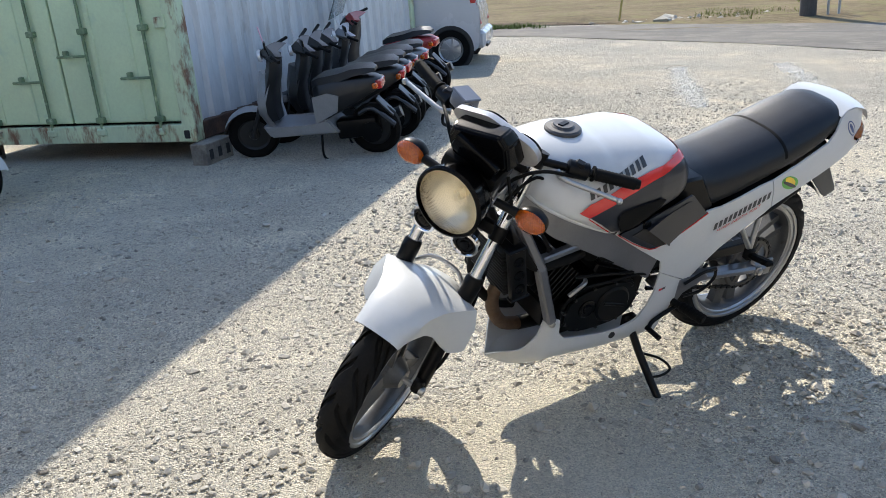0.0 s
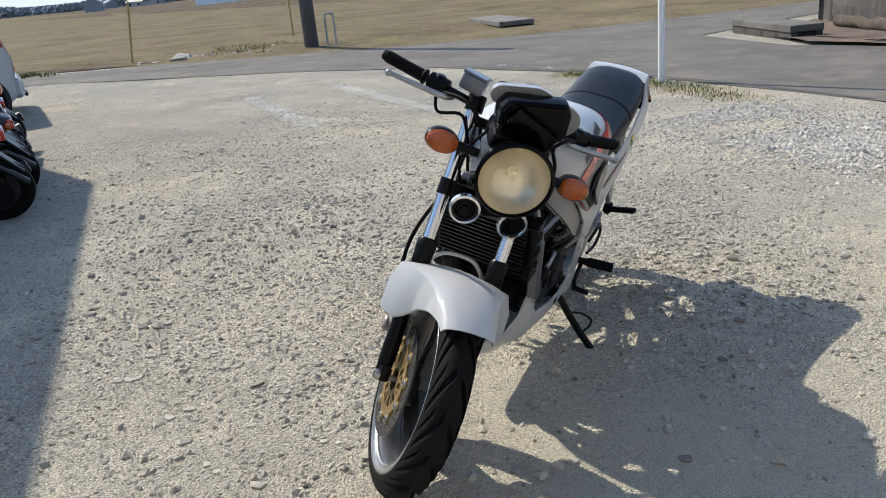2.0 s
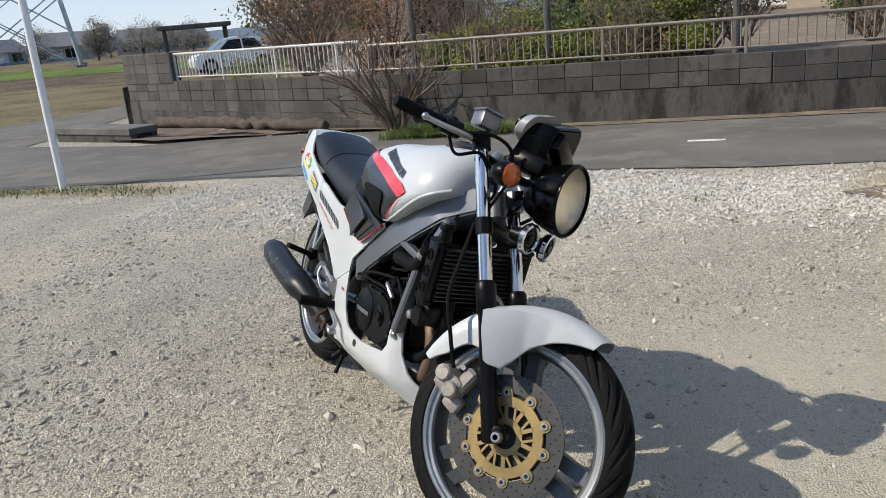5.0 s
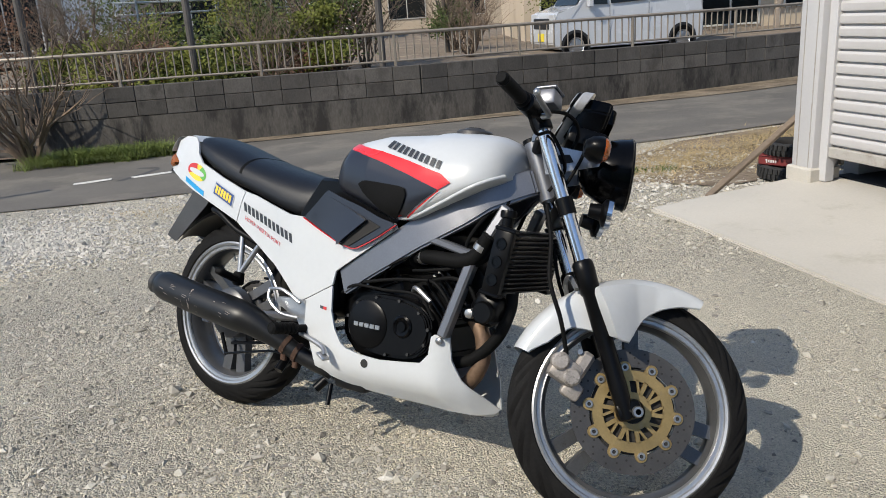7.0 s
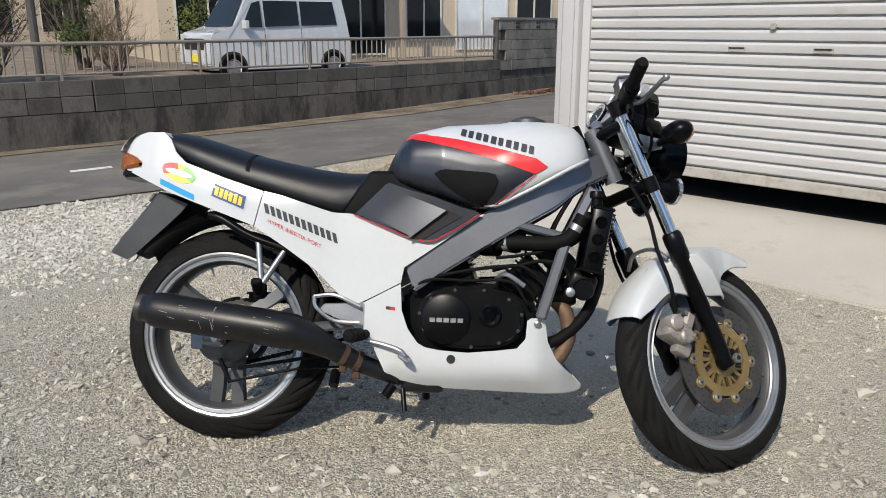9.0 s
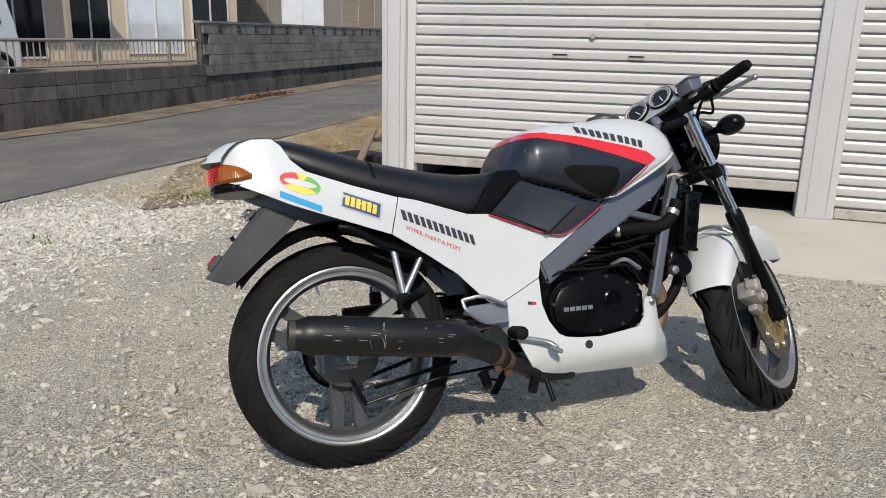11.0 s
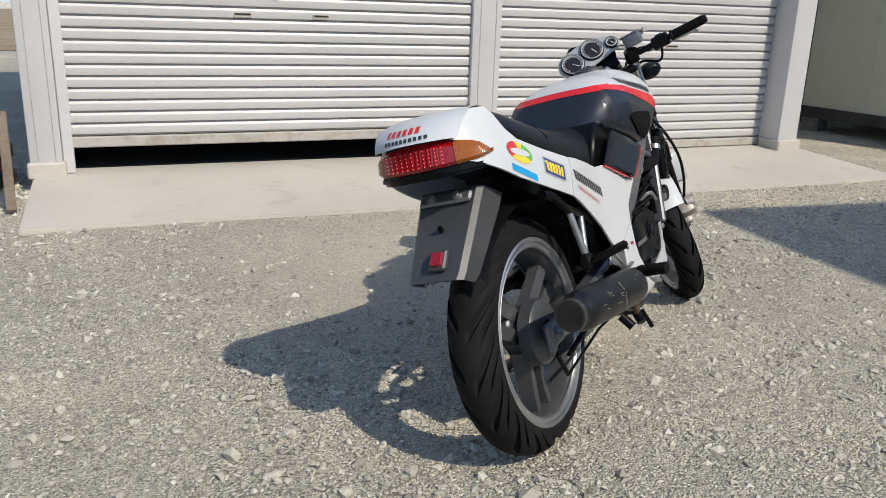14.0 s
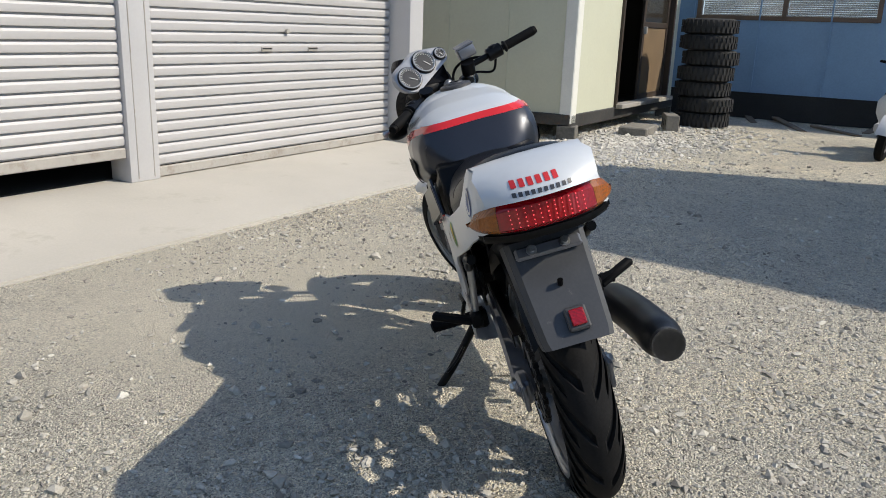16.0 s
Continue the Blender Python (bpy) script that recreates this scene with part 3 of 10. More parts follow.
hollow_block(Matrix.Translation((-4.05, 7.35, -0.01)) @ rot(0, 0, 70).to_4x4(), "grey hollow concrete block under the container corner")

# ---- prefab office ----
PA = Vector((-5.40, 1.44, 0))
PX = Vector((-0.974, 0.2265, 0)).normalized()
PY = Vector((0.2265, 0.974, 0)).normalized()
PM = Matrix((PX, -PY, Vector((0, 0, 1)))).transposed().to_4x4()   # local x west along the front, y backwards
PM.translation = PA


def prefab():
    bm = bmesh.new()
    box(bm, (0.06, 2.3, 2.35), (0.04, 1.2, 1.38))
    box(bm, (1.17, 0.06, 2.35), (0.705, 0.04, 1.38))
    box(bm, (0.25, 0.06, 2.35), (3.42, 0.04, 1.38))
    box(bm, (2.0, 0.06, 0.35), (2.3, 0.04, 2.38))
    box(bm, (3.5, 0.06, 2.35), (1.8, 2.3, 1.38))
    box(bm, (0.06, 2.3, 2.35), (3.52, 1.2, 1.38))
    box(bm, (3.5, 2.3, 0.06), (1.8, 1.2, 0.2))
    for k in (0.8, 1.55):
        box(bm, (0.012, 0.02, 2.3), (0.006, k, 1.38))
    local(bm, PM)
    structure("wall_prefab", bm, CREAM, "cream panel walls of a prefab office", "wall")
    bm = bmesh.new()
    box(bm, (0.14, 0.14, 2.6), (0.06, 0.06, 1.46), bev=0.01)
    local(bm, PM)
    structure("trim_prefab_corner", bm, CREAM_FRAME, "white steel corner of the prefab office", "corner post")
    bm = bmesh.new()
    box(bm, (3.6, 0.12, 0.14), (1.8, 0.05, 0.19), bev=0.008)
    box(bm, (0.1, 2.4, 0.12), (0.03, 1.2, 0.2), bev=0.008)
    local(bm, PM)
    # base steel darkened to paint the shade under the office; brown rust speckle
    structure("trim_prefab_base", bm, surface("shade_dark_base_steel", (0.06, 0.058, 0.055), 0.6, 0.2, var=0.3, big=3, fine=40, dirt=(0.10, 0.06, 0.035), dirt_at=0.58), "steel base frame of the prefab office", "base frame")
    bm = bmesh.new()
    box(bm, (3.8, 2.6, 0.14), (1.8, 1.2, 2.66))
    local(bm, PM)
    structure("ceiling_prefab", bm, CREAM_FRAME, "flat roof of the prefab office", "roof")
    d = thing("door_1", PM, "open brown-glazed aluminium door of the prefab", "door")
    d["kind"] = "structure"
    bm = bmesh.new()
    BRONZE = surface("bronze_door_frame", (0.05, 0.036, 0.026), 0.5, 0.2, var=0.1)
    for x in (1.31, 3.27):
        box(bm, (0.05, 0.1, 2.0), (x, 0.03, 1.25), bev=0.004)
    box(bm, (2.0, 0.1, 0.05), (2.29, 0.03, 2.24), bev=0.004)
    part("door_frame", bm, BRONZE, d, "dark bronze frame")
    bm = bmesh.new()
    box(bm, (2.0, 0.16, 0.05), (2.29, -0.02, 0.27), bev=0.004)
    part("door_sill", bm, SHUTTER_END, d, "pale aluminium sill")
    bm = bmesh.new()
    for x in (2.25, 3.21):
        box(bm, (0.07, 0.035, 1.93), (x, 0.07, 1.26), bev=0.004)
    for z in (0.33, 2.18, 1.22):
        box(bm, (1.0, 0.035, 0.07), (2.73, 0.07, z), bev=0.004)
    leaf = part("door_leaf", bm, BRONZE, d)
    bm = bmesh.new()
    box(bm, (0.9, 0.012, 0.86), (2.73, 0.072, 0.78))
    part("door_panel", bm, surface("brown_board", (0.17, 0.115, 0.062), 0.7, var=0.12, big=3, fine=60), leaf, "brown board panel")
    bm = bmesh.new()
    box(bm, (0.9, 0.012, 0.9), (2.73, 0.072, 1.70))
    part("door_glass", bm, surface("smoked_door_glass", (0.03, 0.026, 0.02), 0.12, var=0.15), leaf, "smoked glass")
    bm = bmesh.new()
    box(bm, (0.03, 0.05, 0.09), (2.25, 0.035, 1.15), bev=0.005)
    part("door_handle", bm, SHUTTER_END, leaf)
    # lining added and coloured dark for the shade inside the doorway
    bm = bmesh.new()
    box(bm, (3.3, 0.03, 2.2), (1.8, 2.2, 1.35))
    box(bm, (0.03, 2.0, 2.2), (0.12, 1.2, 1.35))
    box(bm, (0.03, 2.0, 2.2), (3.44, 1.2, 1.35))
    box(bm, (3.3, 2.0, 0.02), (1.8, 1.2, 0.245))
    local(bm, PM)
    structure("wall_prefab_lining", bm, surface("shade_brown_lining", (0.05, 0.04, 0.03), 0.8, var=0.15), "added lining inside the prefab office, dark brown to paint its shade", "lining")


prefab()
for x, y, w in ((0.06, 0.05, 0.12), (3.4, 0.05, 0.12), (0.06, 2.2, 0.12)):
    p = PM @ Vector((x, y, 0))
    ob = tagged(new("support_block"), "grey concrete block carrying the prefab office", "concrete block", "supports of the prefab")
    bm = bmesh.new()
    box(bm, (0.2, 0.2, 0.15), (p.x, p.y, 0.065), bev=0.008)
    part("block_body", bm, PALE_BLOCK, ob)
hollow_block(PM @ Matrix.Translation((1.75, -0.55, 0.0)) @ rot(0, 0, 25).to_4x4(), "grey hollow concrete block lying on the gravel")
ob = tagged(new("stepping_slab"), "worn concrete slab step before the prefab door", "step")
bm = bmesh.new()
box(bm, (0.55, 0.32, 0.1), (0, 0, 0.045), bev=0.012)
local(bm, PM @ Matrix.Translation((1.1, -0.38, 0)) @ rot(0, 0, 5).to_4x4())
part("slab", bm, PALE_BLOCK, ob)

# blue clad building behind
bm = bmesh.new()
BX = Matrix((PX, -PY, Vector((0, 0, 1)))).transposed().to_4x4()
BX.translation = PA + PX * 3.3 + PY * -0.2
for z0, z1, y0, y1 in ((0.35, 1.35, -7.0, 0.6), (2.2, 3.6, -7.0, 0.6)):
    box(bm, (0.15, y1 - y0, z1 - z0), (0.9, (y0 + y1) / 2, (z0 + z1) / 2))
box(bm, (0.15, 0.9, 0.86), (0.9, 0.15, 1.775))
box(bm, (0.15, 4.4, 0.86), (0.9, -4.8, 1.775))
for k in range(9):
    box(bm, (0.02, 0.02, 3.2), (0.815, -6.6 + 0.91 * k, 1.95))
local(bm, BX)
structure("wall_blue", bm, BLUE_PANEL, "faded blue panel wall of a workshop", "wall")
bm = bmesh.new()
box(bm, (0.3, 7.8, 0.36), (0.95, -3.2, 0.18))
local(bm, BX)
structure("trim_blue_base", bm, DARK_IN, "dark footing of the blue wall", "footing")
w1 = thing("window_1", BX, "brown framed sliding window with blinds in the blue wall", "window")
w1["kind"] = "structure"
BROWN_FRAME = surface("bronze_frame", (0.16, 0.105, 0.07), 0.5, 0.2, var=0.1)
bm = bmesh.new()
for y in (-2.6, -1.45, -0.3):
    box(bm, (0.1, 0.06, 0.86), (0.86, y, 1.775), bev=0.005)
for z in (1.37, 2.18):
    box(bm, (0.1, 2.3, 0.06), (0.86, -1.45, z), bev=0.005)
part("window_frame", bm, BROWN_FRAME, w1, "bronze aluminium frame")
BLIND = surface("window_blind", (0.33, 0.32, 0.31), 0.6, var=0.06)
for y in (-2.02, -0.88):
    bm = bmesh.new()
    for k in range(26):
        box(bm, (0.006, 1.08, 0.024), (0.93, y, 1.41 + 0.029 * k), rot(0, 28, 0))
    part("blind", bm, BLIND, w1)
m_glass, n_, l_, b_ = material("window_glass")
b_.inputs["Transmission Weight"].default_value = 0.9
b_.inputs["Roughness"].default_value = 0.03
b_.inputs["Base Color"].default_value = (0.85, 0.9, 0.9, 1)
GLASS = m_glass
for y in (-2.02, -0.88):
    bm = bmesh.new()
    box(bm, (0.006, 1.1, 0.8), (0.87, y, 1.775))
    o2 = part("pane", bm, GLASS, w1)
    o2.visible_shadow = False

# ---- motorcycle ----
from mathutils.bvhtree import BVHTree

WHITE = surface("white_bodywork", (0.53, 0.545, 0.55), 0.3, var=0.03, big=4, fine=60, coat=0.2, dirt=(0.52, 0.515, 0.495), dirt_at=0.66)
GUNMETAL = surface("gunmetal_paint", (0.024, 0.027, 0.036), 0.34, 0.4, var=0.12, big=5, fine=300, coat=0.25)
SPAR = surface("grey_frame_paint", (0.165, 0.17, 0.186), 0.34, 0.6, var=0.1, big=6, fine=200, coat=0.2)
RED = surface("red_paint", (0.62, 0.02, 0.02), 0.25, var=0.05, coat=0.5)
BLACK_GLOSS = surface("black_plastic", (0.002, 0.002, 0.0023), 0.16, var=0.2, big=9, fine=100, dirt=(0.008, 0.0078, 0.0075), dirt_at=0.66, spec=0.13, coat=0.0)
BLACK = surface("black_engine_paint", (0.003, 0.003, 0.0033), 0.32, var=0.3, big=12, fine=120, dirt=(0.008, 0.0075, 0.007), dirt_at=0.64, spec=0.16)
VINYL = surface("black_vinyl", (0.006, 0.0065, 0.008), 0.42, var=0.12, big=6, fine=400, bump_by=0.35, bump_at=0.0012, spec=0.4)
RUBBER = surface("black_rubber", (0.006, 0.006, 0.006), 0.65, var=0.25, big=14, fine=200, bump_by=0.3, bump_at=0.001, spec=0.1)
TREAD = surface("tyre_rubber", (0.0125, 0.0122, 0.012), 0.7, var=0.3, big=10, fine=150, bump_by=0.35, bump_at=0.0012, dirt=(0.02, 0.018, 0.016), dirt_at=0.6, spec=0.09)
CHROME = surface("chrome", (0.72, 0.72, 0.73), 0.12, 1.0, var=0.05, big=8, fine=120, dirt=(0.5, 0.48, 0.45), dirt_at=0.68)
ALLOY = surface("cast_alloy", (0.42, 0.425, 0.43), 0.36, 0.85, var=0.12, big=9, fine=200, dirt=(0.28, 0.27, 0.25), dirt_at=0.62)
WHEEL = surface("grey_wheel_paint", (0.10, 0.102, 0.106), 0.38, 0.5, var=0.15, big=8, fine=200, dirt=(0.055, 0.05, 0.045), dirt_at=0.6)
CASTING = surface("dull_casting", (0.36, 0.325, 0.29), 0.5, 0.4, var=0.25, big=14, fine=160, dirt=(0.09, 0.08, 0.07), dirt_at=0.55)
DISC = surface("brake_disc_steel", (0.075, 0.072, 0.07), 0.45, 0.5, var=0.15, big=18, fine=200)
GOLD = surface("gold_carrier", (0.38, 0.27, 0.115), 0.45, 0.7, var=0.15, big=14, fine=160, dirt=(0.3, 0.22, 0.12), dirt_at=0.58)
AMBER_CASE = surface("brown_header_pipe", (0.20, 0.13, 0.085), 0.55, 0.5, var=0.3, big=10, fine=90, dirt=(0.16, 0.09, 0.05), dirt_at=0.55)
MUFFLER = surface("scuffed_black_muffler", (0.008, 0.0083, 0.0088), 0.4, 0.05, var=0.3, big=10, fine=120, dirt=(0.075, 0.055, 0.04), dirt_at=0.69, spec=0.4)
GUARD = surface("grey_mudguard_plastic", (0.05, 0.051, 0.053), 0.45, var=0.15, big=9, fine=160, dirt=(0.12, 0.115, 0.105), dirt_at=0.62)
DECAL_DARK = surface("dark_grey_lettering", (0.035, 0.037, 0.04), 0.35, var=0.1)
DECAL_RED = surface("red_lettering", (0.55, 0.03, 0.03), 0.35, var=0.1)
DECAL_BLUE = surface("blue_sticker", (0.02, 0.30, 0.60), 0.35, var=0.08)
DECAL_NAVY = surface("navy_sticker", (0.035, 0.07, 0.21), 0.35, var=0.1)
DECAL_YELLOW = surface("yellow_sticker", (0.85, 0.58, 0.04), 0.35, var=0.08)
DECAL_GREEN = surface("green_sticker", (0.12, 0.40, 0.07), 0.35, var=0.08)
DECAL_SILVER = surface("silver_sticker", (0.5, 0.5, 0.5), 0.3, 0.4, var=0.08)
DARK_BOLT = surface("dull_black_bolt", (0.05, 0.049, 0.047), 0.45, 0.6, var=0.2, big=30, fine=300)
ZINC = surface("zinc_bolt", (0.45, 0.44, 0.42), 0.35, 0.9, var=0.15, big=30, fine=300)


def lens_material(name, col, rough=0.12, trans=0.35):
    m, n, l, b = material(name)
    v = coords(n, l)
    t = noise_node(n, l, v, 220, 2)
    l.new(ramp(n, l, t.outputs["Fac"], [(0.3, shade(col, 0.75)), (0.7, shade(col, 1.15))]), b.inputs["Base Color"])
    b.inputs["Roughness"].default_value = rough
    b.inputs["Transmission Weight"].default_value = trans
    b.inputs["Coat Weight"].default_value = 0.5
    w = n.new("ShaderNodeTexWave")
    w.inputs["Scale"].default_value = 70
    l.new(v, w.inputs["Vector"])
    bump(n, l, b, w.outputs["Fac"], 0.35, 0.002)
    return m


AMBER = lens_material("amber_lens", (0.62, 0.12, 0.006))
AMBER_DIM = lens_material("brown_amber_lens", (0.30, 0.085, 0.008), 0.22, 0.1)
AMBER_DIM.node_tree.nodes["Principled BSDF"].inputs["Coat Weight"].default_value = 0.0
RED_LENS = lens_material("red_lens", (0.34, 0.003, 0.008), 0.15, 0.2)
mg, n_, l_, b_ = material("headlamp_glass")
b_.inputs["Transmission Weight"].default_value = 1.0
b_.inputs["Roughness"].default_value = 0.04
b_.inputs["IOR"].default_value = 1.25
b_.inputs["Base Color"].default_value = (0.97, 0.95, 0.9, 1)
w_ = n_.new("ShaderNodeTexWave")
w_.inputs["Scale"].default_value = 95
w_.bands_direction = "Y"
l_.new(coords(n_, l_), w_.inputs["Vector"])
bump(n_, l_, b_, w_.outputs["Fac"], 0.22, 0.002)
LAMP_GLASS = mg
REFLECTOR = surface("lamp_reflector", (0.86, 0.80, 0.66), 0.34, 1.0, var=0.06, big=30, fine=200)
CLUSTER_GREY = surface("grey_cluster_plastic", (0.36, 0.36, 0.365), 0.3, 0.1, var=0.1, big=20, fine=120, coat=0.4)
DIAL_FACE = surface("dial_face", (0.012, 0.012, 0.013), 0.35, var=0.1)
DIAL_MARK = surface("dial_marking", (0.6, 0.6, 0.57), 0.5, var=0.05)

BIKE = Matrix.Translation((1.116, 2.699, 0)) @ rot(0, 0, -154.8).to_4x4() @ rot(-16.7, 0, 0).to_4x4()
HEAD = Vector((1.09, 0, 0.93))
RAKE = radians(24)
STEM = Vector((-math.sin(RAKE), 0, math.cos(RAKE)))
STEER = Matrix.Translation(HEAD) @ Matrix.Rotation(radians(34), 4, STEM) @ Matrix.Translation(-HEAD)
bike = thing("motorcycle", BIKE, "white naked motorcycle with red stripe and black seat on its stand", "motorcycle")


def bpart(name, bm, mats, parent=None, label="", angle=32, steer=False, mirror=False):
    """A part of the motorcycle, in its own frame: x ahead, y left, z up."""
    if mirror:
        bmesh.ops.transform(bm, matrix=Matrix.Diagonal((1, -1, 1, 1)), verts=bm.verts)
    if steer:
        bmesh.ops.transform(bm, matrix=STEER, verts=bm.verts)
    return part(name, bm, mats, parent or bike, label, angle)


def flat_mesh(poly, step):
    """A side-view polygon as an even triangle mesh in the plane y = 0."""
    ring = []
    for (x0, z0), (x1, z1) in zip(poly, poly[1:] + poly[:1]):
        k = max(1, math.ceil(math.hypot(x1 - x0, z1 - z0) / step))
        ring += [Vector((x0 + (x1 - x0) * i / k, z0 + (z1 - z0) * i / k)) for i in range(k)]
    inner = []
    lo = [min(p[i] for p in poly) for i in (0, 1)]
    hi = [max(p[i] for p in poly) for i in (0, 1)]
    for i in range(int((hi[0] - lo[0]) / step) + 1):
        for j in range(int((hi[1] - lo[1]) / step) + 1):
            x, z = lo[0] + step * (i + 0.5 * (j % 2)), lo[1] + step * (j + 0.31)
            inside = False
            for (x0, z0), (x1, z1) in zip(poly, poly[1:] + poly[:1]):
                if (z0 > z) != (z1 > z) and x < x0 + (z - z0) / (z1 - z0) * (x1 - x0):
                    inside = not inside
            if inside and min((p - Vector((x, z))).length for p in ring) > 0.45 * step:
                inner.append(Vector((x, z)))
    n = len(ring)
    vs, _, fs, *_ = delaunay_2d_cdt(ring + inner, [(i, (i + 1) % n) for i in range(n)], [list(range(n))], 1, 1e-6)
    bm = bmesh.new()
    put = [bm.verts.new((p.x, 0, p.y)) for p in vs]
    for f in fs:
        bm.faces.new([put[i] for i in f])
    return bm


def panel(poly, yfun, side, thick=0.006, step=0.025, bev=0.0025):
    """A thin curved panel: a side-view polygon laid on the surface y = yfun(x, z)."""
    bm = flat_mesh(poly, step)
    outer = bm.verts[:]
    for v in outer:
        v.co.y = yfun(v.co.x, v.co.z)
    r = bmesh.ops.duplicate(bm, geom=bm.faces[:] + bm.edges[:] + bm.verts[:])
    inner = r["vert_map"]
    rim = [e for e in bm.edges if e.is_boundary and e.verts[0] in set(outer)]
    for v in outer:
        inner[v].co.y -= thick
    bmesh.ops.reverse_faces(bm, faces=[g for g in r["geom"] if isinstance(g, bmesh.types.BMFace)])
    for e in rim:
        a, b = e.verts
        try:
            bm.faces.new((a, b, inner[b], inner[a]))
        except ValueError:
            pass
    if side < 0:
        bmesh.ops.transform(bm, matrix=Matrix.Diagonal((1, -1, 1, 1)), verts=bm.verts)
    bmesh.ops.recalc_face_normals(bm, faces=bm.faces)
    return bm


def tyre(bm, R, w, centre, blocks, bead):
    """A tyre whose slanting grooves are cut into the tread; its columns follow the grooves."""
    cols = 24
    nu, N = blocks * cols, 40
    top = radians(100)
    h = (R - bead) / ((1 - math.cos(top)) * 0.95)
    rows = []
    for j in range(N + 1):
        v = -1 + 2 * j / N
        a = v * top
        s = abs(v)
        y = math.copysign(w / 2 * math.sin(min(abs(a), radians(90))), v)
        if abs(a) > radians(90):
            y = math.copysign(w / 2 - 0.010 * (abs(a) - radians(90)) / radians(10), v)
        r = R - h * (1 - math.cos(a)) * 0.95
        slant = 1.5 * s * (0.75 + 0.4 * s)
        row = []
        for i in range(nu):
            u = 2 * math.pi * (i / nu - slant / blocks)
            k = i % cols
            d = 0.0
            for mid, lo, hi in ((4, 0.10, 0.74), (16, 0.42, 0.90)) if v > 0 else ((10, 0.10, 0.74), (22, 0.42, 0.90)):
                if lo < s < hi and abs(k - mid) <= 2:
                    d = 0.012
                elif lo + 0.04 < s < hi - 0.04 and abs(k - mid) == 3:
                    d = 0.004
            if abs(a) > radians(78):
                d *= 0.35
            q = r - d
            row.append(bm.verts.new((centre[0] + q * math.cos(u), centre[1] + y, centre[2] + q * math.sin(u))))
        rows.append(row)
    for x, y in zip(rows, rows[1:]):
        for i in range(nu):
            k = (i + 1) % nu
            bm.faces.new((x[i], x[k], y[k], y[i]))


def wheel(name, centre, R, w, first, blocks, steer, label):
    c = Vector(centre)
    wh = thing(name, Matrix.Identity(4), label, "")
    wh.parent = bike
    for key in list(wh.keys()):
        if key == "category":
            del wh[key]
    wh["label"] = label
    bm = bmesh.new()
    tyre(bm, R, w, c, blocks, 0.238)
    bpart("tyre", bm, TREAD, wh, "black rubber tyre with slanting grooves", 28, steer)
    r0 = 0.2385
    at = Matrix.Translation(c)
    bm = bmesh.new()
    a = w / 2 - 0.010
    lathe(bm, [(r0, -a + 0.004), (r0 - 0.020, -a + 0.008), (r0 - 0.030, -a + 0.022), (r0 - 0.032, 0), (r0 - 0.030, a - 0.022), (r0 - 0.020, a - 0.008), (r0, a - 0.004), (r0 - 0.004, 0)], 72, at, closed=True)
    bpart("rim", bm, WHEEL, wh, "dark grey rim", 40, steer)
    for s_ in (-1, 1):
        bm = bmesh.new()
        lathe(bm, [(r0 + 0.007, s_ * (a - 0.004)), (r0 + 0.007, s_ * (a + 0.006)), (r0 + 0.001, s_ * (a + 0.009)), (r0 - 0.005, s_ * (a + 0.007)), (r0 - 0.0075, s_ * (a + 0.001)), (r0 - 0.015, s_ * a), (r0 - 0.018, s_ * (a + 0.002)), (r0 - 0.021, s_ * (a - 0.002)), (r0 - 0.021, s_ * (a - 0.007))], 80, at, closed=True)
        bpart("rim_lip", bm, ALLOY, wh, "bright machined rim lip", 25, steer)
    for k in range(3):
        ang = radians(first + 120 * k)
        spoke = bmesh.new()
        for s in (-1, 1):
            pts = []
            for t, half, tw in ((0.045, 0.026, 0.027), (0.10, 0.028, 0.023), (0.16, 0.030, 0.021), (r0 - 0.026, 0.036, 0.024)):
                x = t
                y = s * half
                pts.append((x, y, tw))
            sec = []
            for x, y, tw in pts:
                d = 0.017
                sec.append([(x, -tw, y - d), (x, tw, y - d), (x, tw * 0.7, y + d), (x, -tw * 0.7, y + d)])
            loft(spoke, [[(p[0], p[1], p[2]) for p in s_] for s_ in sec])
        box(spoke, (0.06, 0.028, 0.07), (0.075, 0, 0), bev=0.008)
        bmesh.ops.transform(spoke, matrix=at @ Matrix.Rotation(-ang, 4, "Y"), verts=spoke.verts)
        bpart("spoke", spoke, WHEEL, wh, "", 40, steer)
    bm = bmesh.new()
    hw = 0.06
    lathe(bm, [(0, -hw), (0.03, -hw), (0.034, -hw + 0.006), (0.05, -0.03), (0.062, -0.02), (0.062, 0.02), (0.05, 0.03), (0.034, hw - 0.006), (0.03, hw), (0, hw)], 36, at)
    bpart("hub", bm, WHEEL, wh, "", 40, steer)
    bm = bmesh.new()
    d = Vector((math.cos(1.9), 0, math.sin(1.9)))
    tube(bm, [c + d * (r0 - 0.03), c + d * (r0 - 0.06)], 0.0035, 8)
    bpart("valve_stem", bm, ZINC, wh, "", 40, steer)
    return wh


FA = (1.402, 0, 0.283)
RA = (0.0, 0, 0.3155)
FR, RR = 0.302, 0.315
rear_wheel = wheel("rear_wheel", RA, RR, 0.128, 150, 16, False, "grey three-spoke wheel with a worn black tyre")
front_wheel = wheel("front_wheel", FA, FR, 0.102, -15, 17, True, "grey three-spoke front wheel with a worn tyre")

